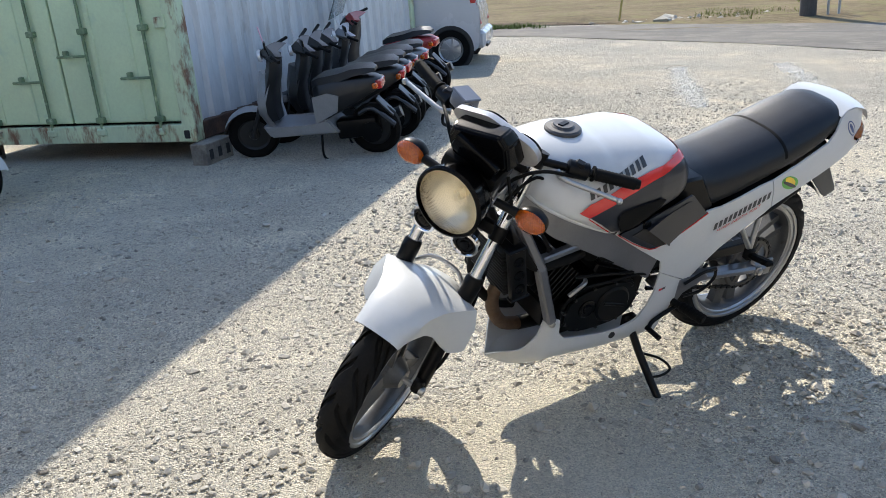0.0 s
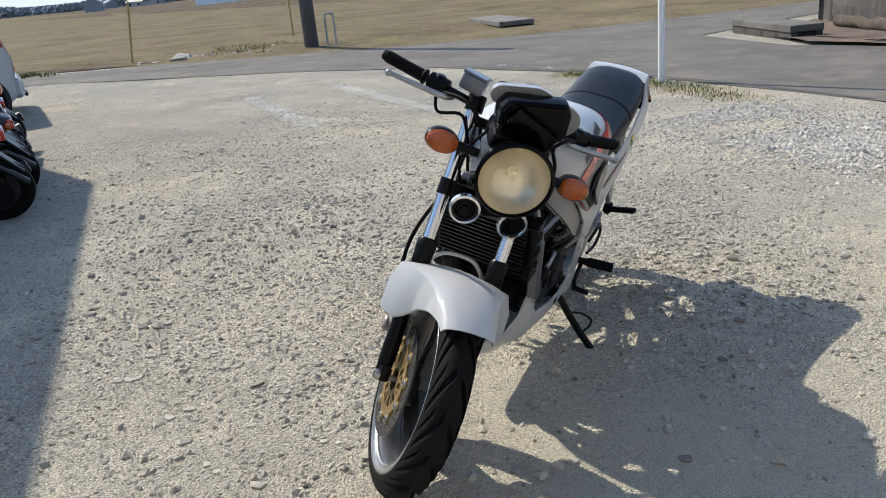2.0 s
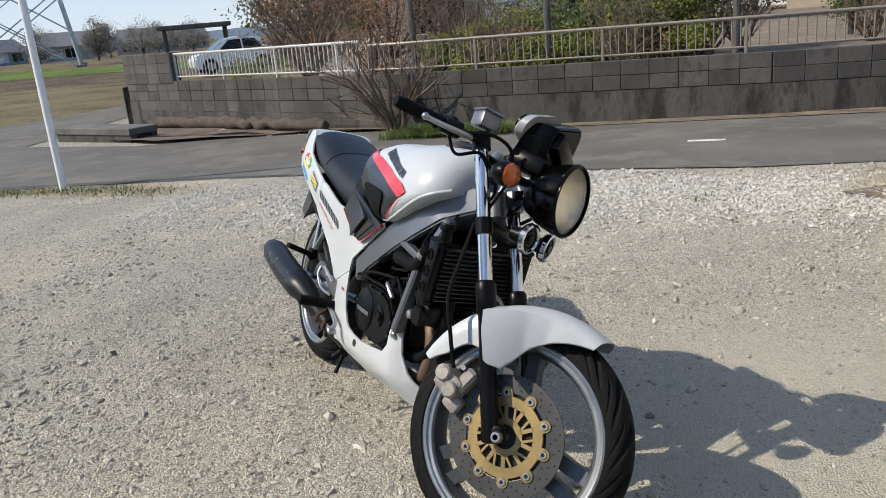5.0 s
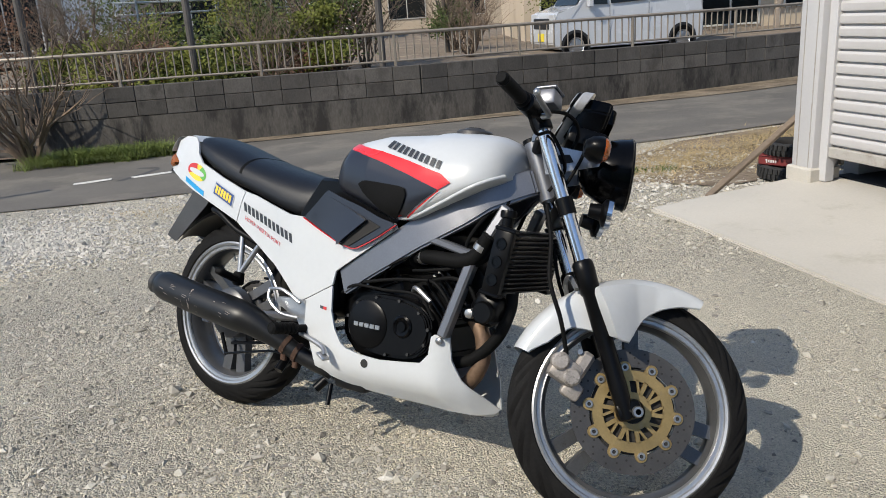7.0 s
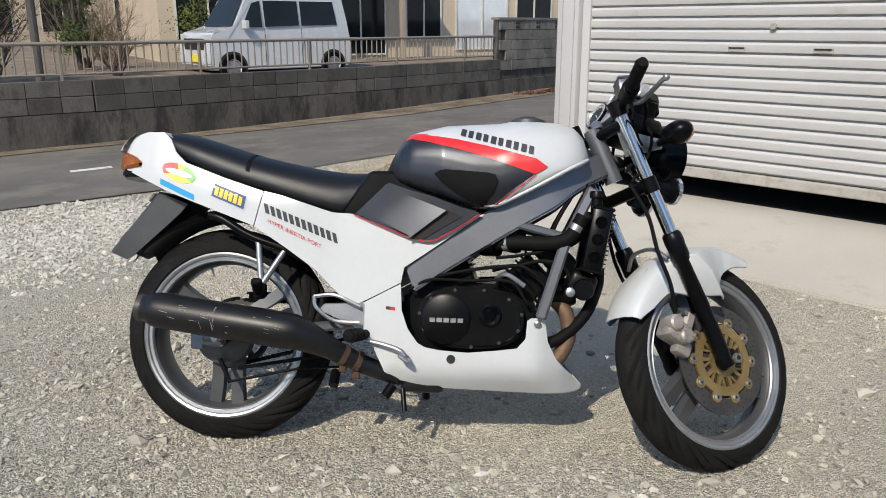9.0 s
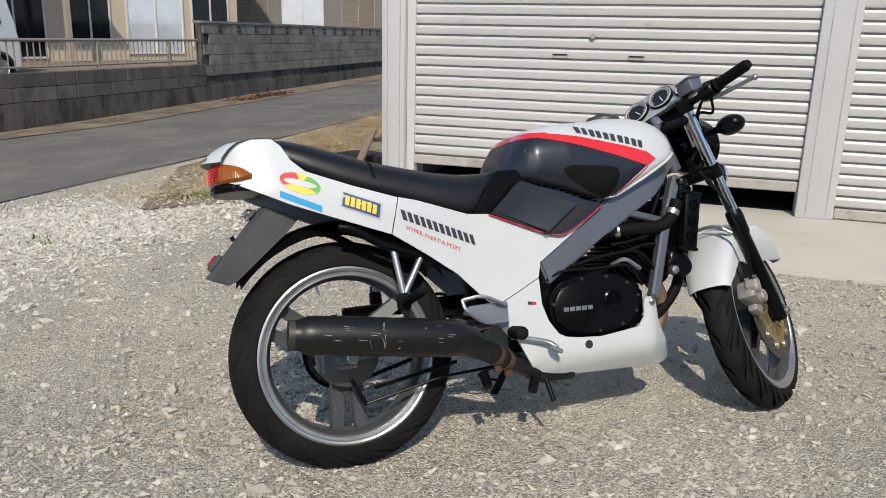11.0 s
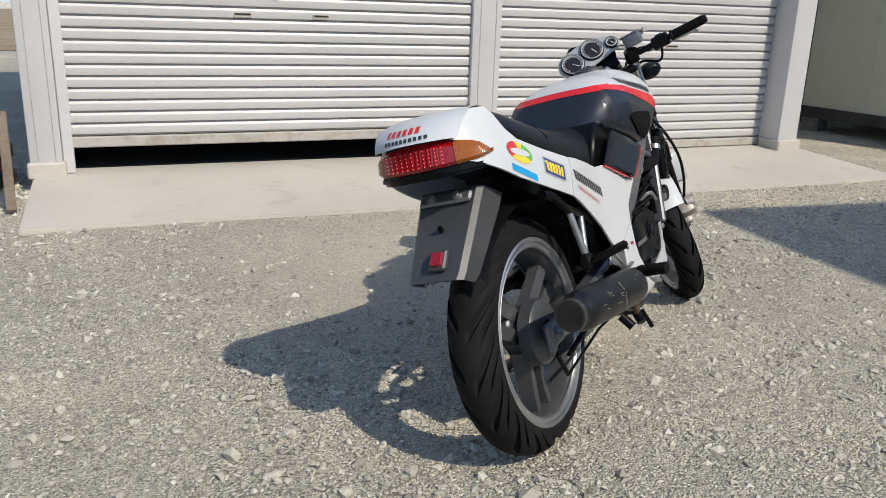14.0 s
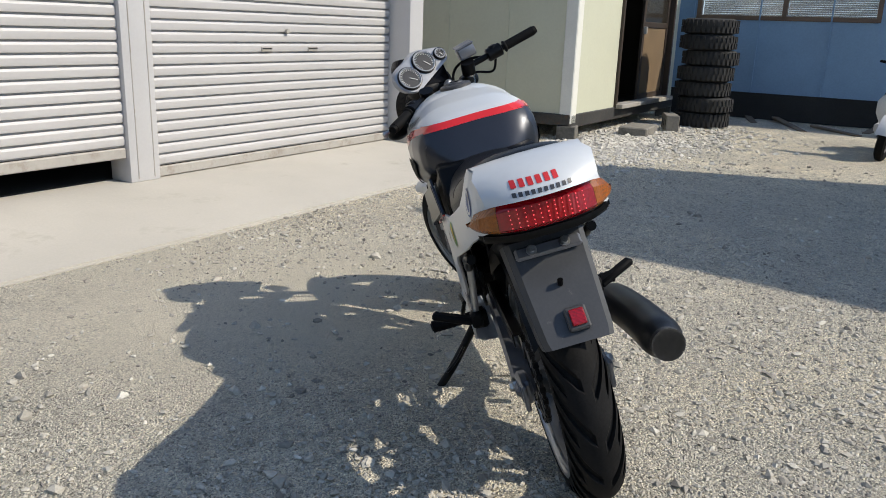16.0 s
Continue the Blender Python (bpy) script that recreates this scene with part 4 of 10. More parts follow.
# front brake
at = Matrix.Translation((FA[0], -0.068, FA[2]))
bm = bmesh.new()
lathe(bm, [(0.107, -0.0025), (0.152, -0.0025), (0.152, 0.0025), (0.107, 0.0025)], 64, at, closed=True)
disc = bpart("brake_disc", bm, DISC, front_wheel, "drilled steel disc", 30, True)
bm = bmesh.new()
for ring, r in enumerate((0.118, 0.130, 0.142)):
    for k in range(24):
        u = 2 * math.pi * (k + ring / 3) / 24
        lathe(bm, [(0, -0.0032), (0.0028, -0.0032), (0.0028, -0.002)], 8, Matrix.Translation((FA[0] + r * math.cos(u), -0.068, FA[2] + r * math.sin(u))))
bpart("drill_holes", bm, DARK_IN, disc, "", 30, True)
bm = bmesh.new()
lathe(bm, [(0.074, -0.006), (0.099, -0.006), (0.099, 0.002), (0.074, 0.002)], 60, at, closed=True)
lathe(bm, [(0.030, -0.006), (0.046, -0.006), (0.046, 0.002), (0.030, 0.002)], 48, at, closed=True)
carrier = bpart("disc_carrier", bm, GOLD, front_wheel, "gold anodised spidered carrier", 30, True)
for k in range(10):
    u = 2 * math.pi * k / 10
    bm = bmesh.new()
    for s, w_ in ((0.0, 0.010), (0.30, 0.006)):
        p, q = u + s * 0.3, u + s
        beam(bm, (FA[0] + 0.042 * math.cos(p), -0.070, FA[2] + 0.042 * math.sin(p)), (FA[0] + 0.078 * math.cos(q), -0.070, FA[2] + 0.078 * math.sin(q)), w_, 0.008, (0, 1, 0))
    bpart("carrier_arm", bm, GOLD, carrier, "", 30, True)
    bm = bmesh.new()
    c_ = Vector((FA[0] + 0.108 * math.cos(u), -0.068, FA[2] + 0.108 * math.sin(u)))
    lathe(bm, [(0.0, -0.0065), (0.0145, -0.0065), (0.0155, -0.005), (0.0155, 0.002)], 18, Matrix.Translation(c_))
    beam(bm, c_ + Vector((0, -0.002, 0)), (FA[0] + 0.094 * math.cos(u), -0.070, FA[2] + 0.094 * math.sin(u)), 0.030, 0.0075, (0, 1, 0))
    bpart("carrier_ear", bm, GOLD, carrier, "", 30, True)
    bm = bmesh.new()
    lathe(bm, [(0.0045, -0.007), (0.0050, -0.0105), (0.0085, -0.0105), (0.0100, -0.008), (0.0100, -0.003)], 16, Matrix.Translation(c_))
    bob = bpart("bobbin", bm, ZINC, carrier, "steel bobbin", 30, True)
    bm = bmesh.new()
    lathe(bm, [(0.0, -0.0078), (0.0046, -0.0078), (0.0046, -0.004)], 12, Matrix.Translation(c_))
    bpart("bobbin_bore", bm, DARK_IN, bob, "", 30, True)
# near-black disc added behind the arms to shade the cutouts
bm = bmesh.new()
lathe(bm, [(0.0, 0.004), (0.099, 0.004), (0.105, 0.006), (0.0, 0.012)], 40, at)
bpart("carrier_backing", bm, DARK_IN, carrier, "", 30, True)
bm = bmesh.new()
box(bm, (0.075, 0.06, 0.062), (1.222, -0.085, 0.352), rot(0, 25, 0), bev=0.014, seg=2)
box(bm, (0.05, 0.035, 0.045), (1.245, -0.082, 0.308), rot(0, 25, 0), bev=0.01, seg=2)
box(bm, (0.035, 0.05, 0.07), (1.262, -0.082, 0.372), rot(0, 25, 0), bev=0.008)
caliper = bpart("brake_caliper", bm, CASTING, None, "worn silver brake caliper", 32, True)
for px, pz in ((1.206, 0.372), (1.238, 0.338)):
    bm = bmesh.new()
    lathe(bm, [(0, -0.034), (0.017, -0.034), (0.022, -0.029), (0.023, 0.0)], 20, Matrix.Translation((px, -0.092, pz)))
    bpart("piston_housing", bm, CASTING, caliper, "", 40, True)
for p in ((1.20, -0.118, 0.372), (1.232, -0.118, 0.345), (1.25, -0.104, 0.402)):
    bm = bmesh.new()
    lathe(bm, [(0, -0.006), (0.007, -0.006), (0.007, 0.008)], 6, Matrix.Translation(p))
    bpart("caliper_bolt", bm, ZINC, caliper, "", 32, True)


# fork
def fork_at(z, off=0.0):
    return Vector((1.087 + 0.445 * (0.93 - z) + off, 0, z))


for s, nm in ((-1, "fork_leg"), (1, "fork_leg")):
    leg = new(nm)
    leg.parent = bike
    leg["label"] = "chrome fork tube above a black slider"
    y = Vector((0, s * 0.105, 0))
    bm = bmesh.new()
    tube(bm, [fork_at(0.955) + y, fork_at(0.60) + y], 0.0185, 24)
    bpart("fork_tube", bm, CHROME, leg, "bright chrome tube", 40, True)
    bm = bmesh.new()
    tube(bm, [fork_at(z) + y for z in (0.625, 0.618, 0.60, 0.585, 0.55, 0.545, 0.40, 0.33, 0.262)], [0.022, 0.0265, 0.0275, 0.0262, 0.0258, 0.0215, 0.0215, 0.0225, 0.020], 20)
    p = fork_at(0.30) + y
    box(bm, (0.062, 0.034, 0.046), (FA[0] - 0.018, y.y, FA[2]), rot(0, -24, 0), bev=0.012, seg=2)
    box(bm, (0.05, 0.03, 0.03), fork_at(0.525) + Vector((0.02, -s * 0.0, 0)) + y, rot(0, -24, 0), bev=0.006)
    bpart("slider", bm, BLACK, leg, "black painted slider", 40, True)
    bm = bmesh.new()
    lathe(bm, [(0.007, -0.005), (0.012, -0.005), (0.014, 0.0), (0.014, 0.01)], 18, Matrix.Translation((FA[0], y.y + s * 0.022, FA[2])) @ (rot(0, 0, 180).to_4x4() if s > 0 else Matrix.Identity(4)))
    bpart("axle_clamp", bm, ZINC, leg, "", 40, True)
    bm = bmesh.new()
    tube(bm, [fork_at(0.775) + y, fork_at(0.735) + y], 0.0225, 20)
    bpart("clamp_ring", bm, BLACK, leg, "", 40, True)
bm = bmesh.new()
tube(bm, [(FA[0], -0.118, FA[2]), (FA[0], 0.118, FA[2])], 0.009, 16)
bpart("front_axle", bm, ZINC, None, "", 40, True)
bm = bmesh.new()
for z, wdt in ((0.925, 0.035), (0.755, 0.045)):
    q = fork_at(z)
    box(bm, (0.046, 0.215, wdt * 0.8), q + Vector((-0.004, 0, 0)), rot(0, -24, 0), bev=0.012, seg=2)
bpart("triple_clamp", bm, BLACK, None, "black fork yokes", 32, True)
for s in (-1, 1):
    bm = bmesh.new()
    prism(bm, [(1.078, 0.918), (1.104, 0.836), (1.236, 0.880), (1.240, 0.898), (1.224, 0.910)], s * 0.084 - 0.002, s * 0.084 + 0.002)
    br = bpart("lamp_bracket", bm, ALLOY, None, "bare silver headlamp bracket", 32, True)
    bm = bmesh.new()
    prism(bm, [(1.122, 0.892), (1.132, 0.866), (1.170, 0.880), (1.158, 0.898)], s * 0.084 - 0.003, s * 0.084 + 0.003)
    bpart("bracket_slot", bm, DARK_IN, br, "", 32, True)
    for p in ((1.224, 0.895), (1.094, 0.902), (1.114, 0.852)):
        bm = bmesh.new()
        lathe(bm, [(0, 0.007), (0.007, 0.007), (0.007, 0)], 6, Matrix.Translation((p[0], s * 0.086, p[1])) @ (rot(0, 0, 180).to_4x4() if s < 0 else Matrix.Identity(4)))
        bpart("bracket_bolt", bm, ZINC, br, "", 32, True)

# headlamp
HL = Vector((1.318, 0.0, 0.894))
tilt = Matrix.Translation(HL) @ rot(0, -1, 0).to_4x4() @ rot(0, 0, -94).to_4x4()   # local y points ahead
lamp = new("headlamp")
lamp.parent = bike
lamp["label"] = "round headlamp in a black shell"
bm = bmesh.new()
lathe(bm, [(0.0, -0.125), (0.03, -0.122), (0.062, -0.10), (0.084, -0.06), (0.094, -0.02), (0.097, 0.0), (0.099, 0.006), (0.093, 0.012), (0.090, 0.008), (0.088, 0.0), (0.088, -0.004)], 48, tilt)
bpart("shell", bm, BLACK_GLOSS, lamp, "glossy black lamp shell", 40, True)
bm = bmesh.new()
lathe(bm, [(0.012, -0.058), (0.03, -0.056), (0.055, -0.045), (0.075, -0.025), (0.088, -0.002)], 48, tilt)
lathe(bm, [(0, -0.03), (0.012, -0.032), (0.014, -0.058)], 20, tilt)
bpart("reflector", bm, REFLECTOR, lamp, "silvered reflector", 60, True)
bm = bmesh.new()
lathe(bm, [(0.0, 0.022), (0.03, 0.0205), (0.06, 0.0165), (0.08, 0.010), (0.0885, 0.004), (0.0885, 0.001), (0.08, 0.006), (0.06, 0.0125), (0.03, 0.0165), (0.0, 0.018)], 48, tilt)
g = bpart("lens", bm, LAMP_GLASS, lamp, "fluted glass lens", 60, True)
g.visible_shadow = False
bm = bmesh.new()
lathe(bm, [(0.0885, 0.002), (0.094, 0.004), (0.095, 0.012), (0.0905, 0.014), (0.0880, 0.008)], 48, tilt, closed=True)
bpart("trim_ring", bm, BLACK_GLOSS, lamp, "", 50, True)

# horns
for s in (-1, 1):
    h = new("horn")
    h.parent = bike
    h["label"] = "black disc horn with a chrome rim"
    m = Matrix.Translation((1.278, -0.003 + s * 0.066, 0.764)) @ rot(0, 4, 0).to_4x4() @ rot(0, 0, -90 + s * 6).to_4x4()
    bm = bmesh.new()
    lathe(bm, [(0, -0.05), (0.018, -0.05), (0.022, -0.02), (0.036, -0.012), (0.038, 0.004), (0.03, 0.006), (0, 0.004)], 32, m)
    bpart("horn_body", bm, BLACK, h, "", 40, True)
    bm = bmesh.new()
    lathe(bm, [(0.030, 0.004), (0.034, 0.010), (0.040, 0.008), (0.041, -0.004), (0.036, -0.006)], 36, m, closed=True)
    bpart("horn_rim", bm, CHROME, h, "chrome rim", 40, True)
    bm = bmesh.new()
    lathe(bm, [(0, 0.011), (0.012, 0.010), (0.014, 0.006), (0.022, 0.006), (0.024, 0.009), (0.026, 0.006)], 28, m)
    bpart("horn_grille", bm, BLACK_GLOSS, h, "", 40, True)

# turn signals
for s in (-1, 1):
    ind = new("turn_signal")
    ind.parent = bike
    ind["label"] = "amber turn signal on a black stalk"
    bm = bmesh.new()
    tube(bm, [(1.228, s * 0.085, 0.896), (1.219, 0.003 + s * 0.15, 0.892)], [0.011, 0.013], 16)
    bpart("stalk", bm, BLACK, ind, "", 40, True)
    m = Matrix.Translation((1.213, 0.004 + s * 0.185, 0.891)) @ rot(0, 0, -90).to_4x4()
    sec = []
    bm = bmesh.new()
    vs = lathe(bm, [(0, -0.036), (0.02, -0.032), (0.031, -0.016), (0.0335, 0.0), (0.0335, 0.010), (0.0325, 0.012)], 28)
    bmesh.ops.transform(bm, matrix=m @ Matrix.Diagonal((1.35, 1, 0.95, 1)), verts=vs)
    bpart("signal_shell", bm, BLACK, ind, "", 40, True)
    bm = bmesh.new()
    vs = lathe(bm, [(0.0325, 0.008), (0.0320, 0.014), (0.027, 0.024), (0.015, 0.030), (0, 0.032)], 28)
    bmesh.ops.transform(bm, matrix=m @ Matrix.Diagonal((1.35, 1, 0.95, 1)), verts=vs)
    bpart("signal_lens", bm, AMBER, ind, "orange lens", 40, True)

# bars
for s in (-1, 1):
    bar = new("handlebar")
    bar.parent = bike
    bar["label"] = "black clip-on handlebar with rubber grip and lever"
    a, b = Vector((1.075, s * 0.118, 0.965)), Vector((0.953, s * 0.354, 0.964))
    d = (b - a).normalized()
    bm = bmesh.new()
    tube(bm, [a - d * 0.01, b], 0.011, 16)
    tube(bm, [fork_at(0.945) + Vector((0, s * 0.105, 0)), fork_at(0.985) + Vector((0, s * 0.105, 0))], 0.025, 20)
    bpart("bar_tube", bm, BLACK, bar, "", 40, True)
    bm = bmesh.new()
    g0 = b - d * 0.125
    ribs = []
    rad = []
    for k in range(26):
        ribs.append(g0 + d * 0.118 * k / 25)
        rad.append(0.0172 if k % 2 else 0.0160)
    rad[0] = rad[1] = 0.021
    tube(bm, ribs, rad, 18)
    bpart("grip", bm, RUBBER, bar, "ribbed rubber grip", 40, True)
    bm = bmesh.new()
    tube(bm, [b - d * 0.008, b + d * 0.006], [0.0160, 0.0125], 18)
    bpart("bar_end", bm, RUBBER, bar, "", 40, True)
    bm = bmesh.new()
    q = b - d * 0.165
    tube(bm, [q - d * 0.03, q - d * 0.026, q + d * 0.026, q + d * 0.03], [0.018, 0.024, 0.024, 0.018], 18)
    box(bm, (0.03, 0.03, 0.03), q + Vector((0.0, 0, 0.012)), bev=0.006)
    bpart("switch_housing", bm, BLACK, bar, "", 40, True)
    bm = bmesh.new()
    lev = smooth_path([b - d * 0.21 + Vector((0.02, 0, -0.006)), b - d * 0.18 + Vector((0.045, 0, -0.01)), b - d * 0.10 + Vector((0.060, 0, -0.014)), b - d * 0.03 + Vector((0.072, 0, -0.016)), b + Vector((0.084, -s * 0.012, -0.016))], 5)
    tube(bm, lev, [0.0085 - 0.003 * k / (len(lev) - 1) for k in range(len(lev))], 12)
    tip = lev[-1]
    bmesh.ops.create_uvsphere(bm, u_segments=12, v_segments=8, radius=0.0095, matrix=Matrix.Translation(tip))
    bpart("lever", bm, ALLOY, bar, "bare alloy lever", 40, True)
    if s < 0:
        bm = bmesh.new()
        mc = b - d * 0.248 + Vector((0.014, 0, 0.050))
        box(bm, (0.052, 0.064, 0.042), mc, rot(0, -4, -26), bev=0.007, seg=2)
        r_ = bpart("brake_reservoir", bm, SPAR, bar, "dull silver box reservoir", 32, True)
        bm = bmesh.new()
        box(bm, (0.056, 0.068, 0.008), mc + Vector((0, 0, 0.024)), rot(0, -4, -26), bev=0.003)
        bpart("reservoir_cap", bm, SPAR, r_, "", 32, True)
    bm = bmesh.new()
    tube(bm, smooth_path([q + Vector((0, 0, -0.015)), q + Vector((0.03, -s * 0.02, -0.06)), Vector((1.10, s * 0.13, 0.93)), Vector((1.15, s * 0.09, 0.86)), Vector((1.12, s * 0.06, 0.80))], 6), 0.0045, 8)
    tube(bm, smooth_path([q + Vector((0.02, 0, -0.01)), Vector((1.13, s * 0.15, 0.98)), Vector((1.17, s * 0.10, 0.95)), Vector((1.14, s * 0.06, 0.86))], 6), 0.005, 8)
    bpart("cable", bm, RUBBER, bar, "", 40, True)

# instruments
dash = new("instrument_cluster")
dash.parent = bike
dash["label"] = "black instrument cluster with round dials"
DASH = [(0.003 + y * math.cos(0.31) - z * math.sin(0.31), 1.03 + y * math.sin(0.31) + z * math.cos(0.31)) for y, z in ((-0.074, -0.062), (-0.088, -0.046), (-0.090, 0.022), (-0.070, 0.052), (0.074, 0.052), (0.092, 0.022), (0.090, -0.046), (0.076, -0.062))]


def dash_ring(x, grow, lean):
    """One section of the instrument cowl, leaning with height."""
    return [(x + lean * (z - 1.025), 0.003 + (y - 0.003) * grow, 1.027 + (z - 1.027) * grow) for y, z in DASH]


bm = bmesh.new()
loft(bm, [dash_ring(1.170, 0.97, 0.45), dash_ring(1.180, 1.0, 0.42), dash_ring(1.222, 0.99, 0.30), dash_ring(1.244, 0.93, 0.20), dash_ring(1.250, 0.86, 0.18)])
bmesh.ops.bevel(bm, geom=bm.edges[:], offset=0.0045, segments=2, affect="EDGES")
cowl = bpart("cowl", bm, BLACK_GLOSS, dash, "glossy black plastic cowl", 20, True)
bm = bmesh.new()
box(bm, (0.05, 0.135, 0.055), (1.240, 0.006, 1.010), rot(-18, 8, 0), bev=0.010, seg=2)
bpart("cowl_boss", bm, BLACK_GLOSS, cowl, "", 28, True)
bm = bmesh.new()
box(bm, (0.11, 0.16, 0.05), (1.20, 0.0, 0.955), rot(0, 8, 0), bev=0.014, seg=2)
bpart("cowl_underside", bm, BLACK, dash, "", 40, True)
bm = bmesh.new()
tube(bm, smooth_path([(1.21, 0.09, 0.97), (1.22, 0.12, 0.92), (1.20, 0.13, 0.86), (1.15, 0.11, 0.80)], 6), 0.005, 8)
bpart("dash_cable", bm, RUBBER, dash, "", 40, True)
bm = bmesh.new()
tube(bm, smooth_path([(1.19, -0.07, 0.96), (1.19, -0.10, 0.90), (1.16, -0.095, 0.82), (1.13, -0.07, 0.77)], 6), 0.0045, 8)
bpart("dash_cable", bm, RUBBER, dash, "", 40, True)
outline = []
for k in range(40):
    u = 2 * math.pi * k / 40
    far = max(((0.086, 0.040, 1.030), (-0.004, 0.040, 1.050), (-0.080, 0.019, 1.044)), key=lambda c_: c_[0] * math.cos(u) + (c_[2] - 1.04) * math.sin(u) + c_[1])
    outline.append((far[0] + (far[1] + 0.012) * math.cos(u), far[2] + (far[1] + 0.012) * math.sin(u) * 0.95))
bm = bmesh.new()
loft(bm, [[(1.150 + 0.5 * (z - 1.02) + d_, 0.003 + (y - 0.003) * g_, 1.04 + (z - 1.04) * g_) for y, z in outline] for d_, g_ in ((0.022, 1.0), (0.0, 1.0), (-0.006, 0.95))])
bpart("dial_plate", bm, CLUSTER_GREY, dash, "silver-grey plastic dial plate", 40, True)
for y, r, zz in ((0.086, 0.040, 1.030), (-0.004, 0.040, 1.050), (-0.080, 0.019, 1.044)):
    base = Vector((1.150 + 0.5 * (zz - 1.02), y, zz))
    m = Matrix.Translation(base) @ Matrix.Rotation(radians(90), 4, "Z") @ Matrix.Rotation(radians(28), 4, "X")
    bm = bmesh.new()
    lathe(bm, [(r, 0.0145), (r + 0.005, 0.013), (r + 0.007, -0.01)], 36, m)
    dl = bpart("dial_body", bm, BLACK, dash, "black dial housing", 50, True)
    bm = bmesh.new()
    lathe(bm, [(r - 0.004, 0.012), (r - 0.001, 0.0165), (r + 0.002, 0.0145)], 36, m)
    bpart("dial_bezel", bm, CLUSTER_GREY, dl, "grey plastic bezel", 50, True)
    bm = bmesh.new()
    lathe(bm, [(0, 0.011), (r - 0.003, 0.011)], 36, m)
    bpart("dial_face", bm, DIAL_FACE, dl, "black dial face", 50, True)
    bm = bmesh.new()
    for k in range(22 if r > 0.03 else 7):
        u = radians(-40 + 260 * k / (21 if r > 0.03 else 6))
        vs = box(bm, (0.0065 if k % 2 else 0.009, 0.001, 0.0016), (r * 0.82, 0.0125, 0))
        bmesh.ops.rotate(bm, cent=(0, 0, 0), matrix=Matrix.Rotation(-u, 3, "Y"), verts=vs)
    vs = box(bm, (r * 0.72, 0.0012, 0.0022), (r * 0.3, 0.0135, 0))
    bmesh.ops.rotate(bm, cent=(0, 0, 0), matrix=Matrix.Rotation(-radians(228 if y > 0 else 245), 3, "Y"), verts=vs)
    local(bm, m)
    bpart("dial_markings", bm, DIAL_MARK, dl, "", 50, True)
bm = bmesh.new()
lathe(bm, [(0, 0.012), (0.012, 0.012), (0.016, 0.006), (0.017, -0.02)], 24, Matrix.Translation((1.075, 0, 0.955)) @ rot(66, 0, 0).to_4x4())
bpart("ignition_lock", bm, ZINC, dash, "", 40, True)

# front mudguard
bm = bmesh.new()
secs = []
for k in range(49):
    u = radians(64 + (160 - 64) * k / 48)
    deg = math.degrees(u)
    r = interp(deg, (64, 80, 110, 140, 160), (0.333, 0.328, 0.322, 0.318, 0.316))
    d = interp(deg, (64, 72, 82, 92, 100, 106, 115, 117, 135, 150, 160), (0.012, 0.03, 0.055, 0.088, 0.128, 0.146, 0.135, 0.12, 0.055, 0.04, 0.012))
    fl = interp(deg, (70, 86, 96, 106, 117, 119), (0.0, 0.010, 0.030, 0.064, 0.098, 0.0))
    hw = interp(deg, (64, 80, 100, 140, 160), (0.070, 0.079, 0.082, 0.079, 0.068))
    half = [(hw + fl, r - 0.012 - d), (hw + fl, r - 0.016 - d * 0.4), (hw * 0.99 + fl * 0.8, r - 0.016), (hw * 0.86 + fl * 0.35, r - 0.003), (hw * 0.5, r + 0.006)]
    prof = [(-y, q) for y, q in half] + [(0, r + 0.009)] + half[::-1]
    inner = [(y * 0.955, q - 0.003) for y, q in prof][::-1]
    secs.append([(FA[0] + q * math.cos(u), y, FA[2] + q * math.sin(u)) for y, q in prof + inner])
loft(bm, secs)
bpart("front_mudguard", bm, WHITE, None, "glossy white front mudguard", 38, True)
bm = bmesh.new()
p = fork_at(0.555)
tube(bm, smooth_path([p + Vector((-0.03, -0.085, 0.0)), p + Vector((-0.045, -0.04, 0.035)), p + Vector((-0.045, 0.04, 0.035)), p + Vector((-0.03, 0.085, 0))], 6), 0.006, 8)
bpart("fork_brace", bm, ALLOY, None, "", 40, True)
bm = bmesh.new()
tube(bm, smooth_path([(1.22, -0.10, 0.39), (1.19, -0.125, 0.47), (1.15, -0.13, 0.56), (1.14, -0.115, 0.66), (1.12, -0.075, 0.76)], 8), 0.0055, 8)
bpart("brake_hose", bm, RUBBER, None, "", 40, True)
bm = bmesh.new()
tube(bm, smooth_path([(1.37, 0.10, 0.30), (1.34, 0.13, 0.36), (1.28, 0.135, 0.47), (1.2, 0.12, 0.6), (1.15, 0.09, 0.78)], 8), 0.0055, 8)
bpart("speedo_cable", bm, RUBBER, None, "", 40, True)

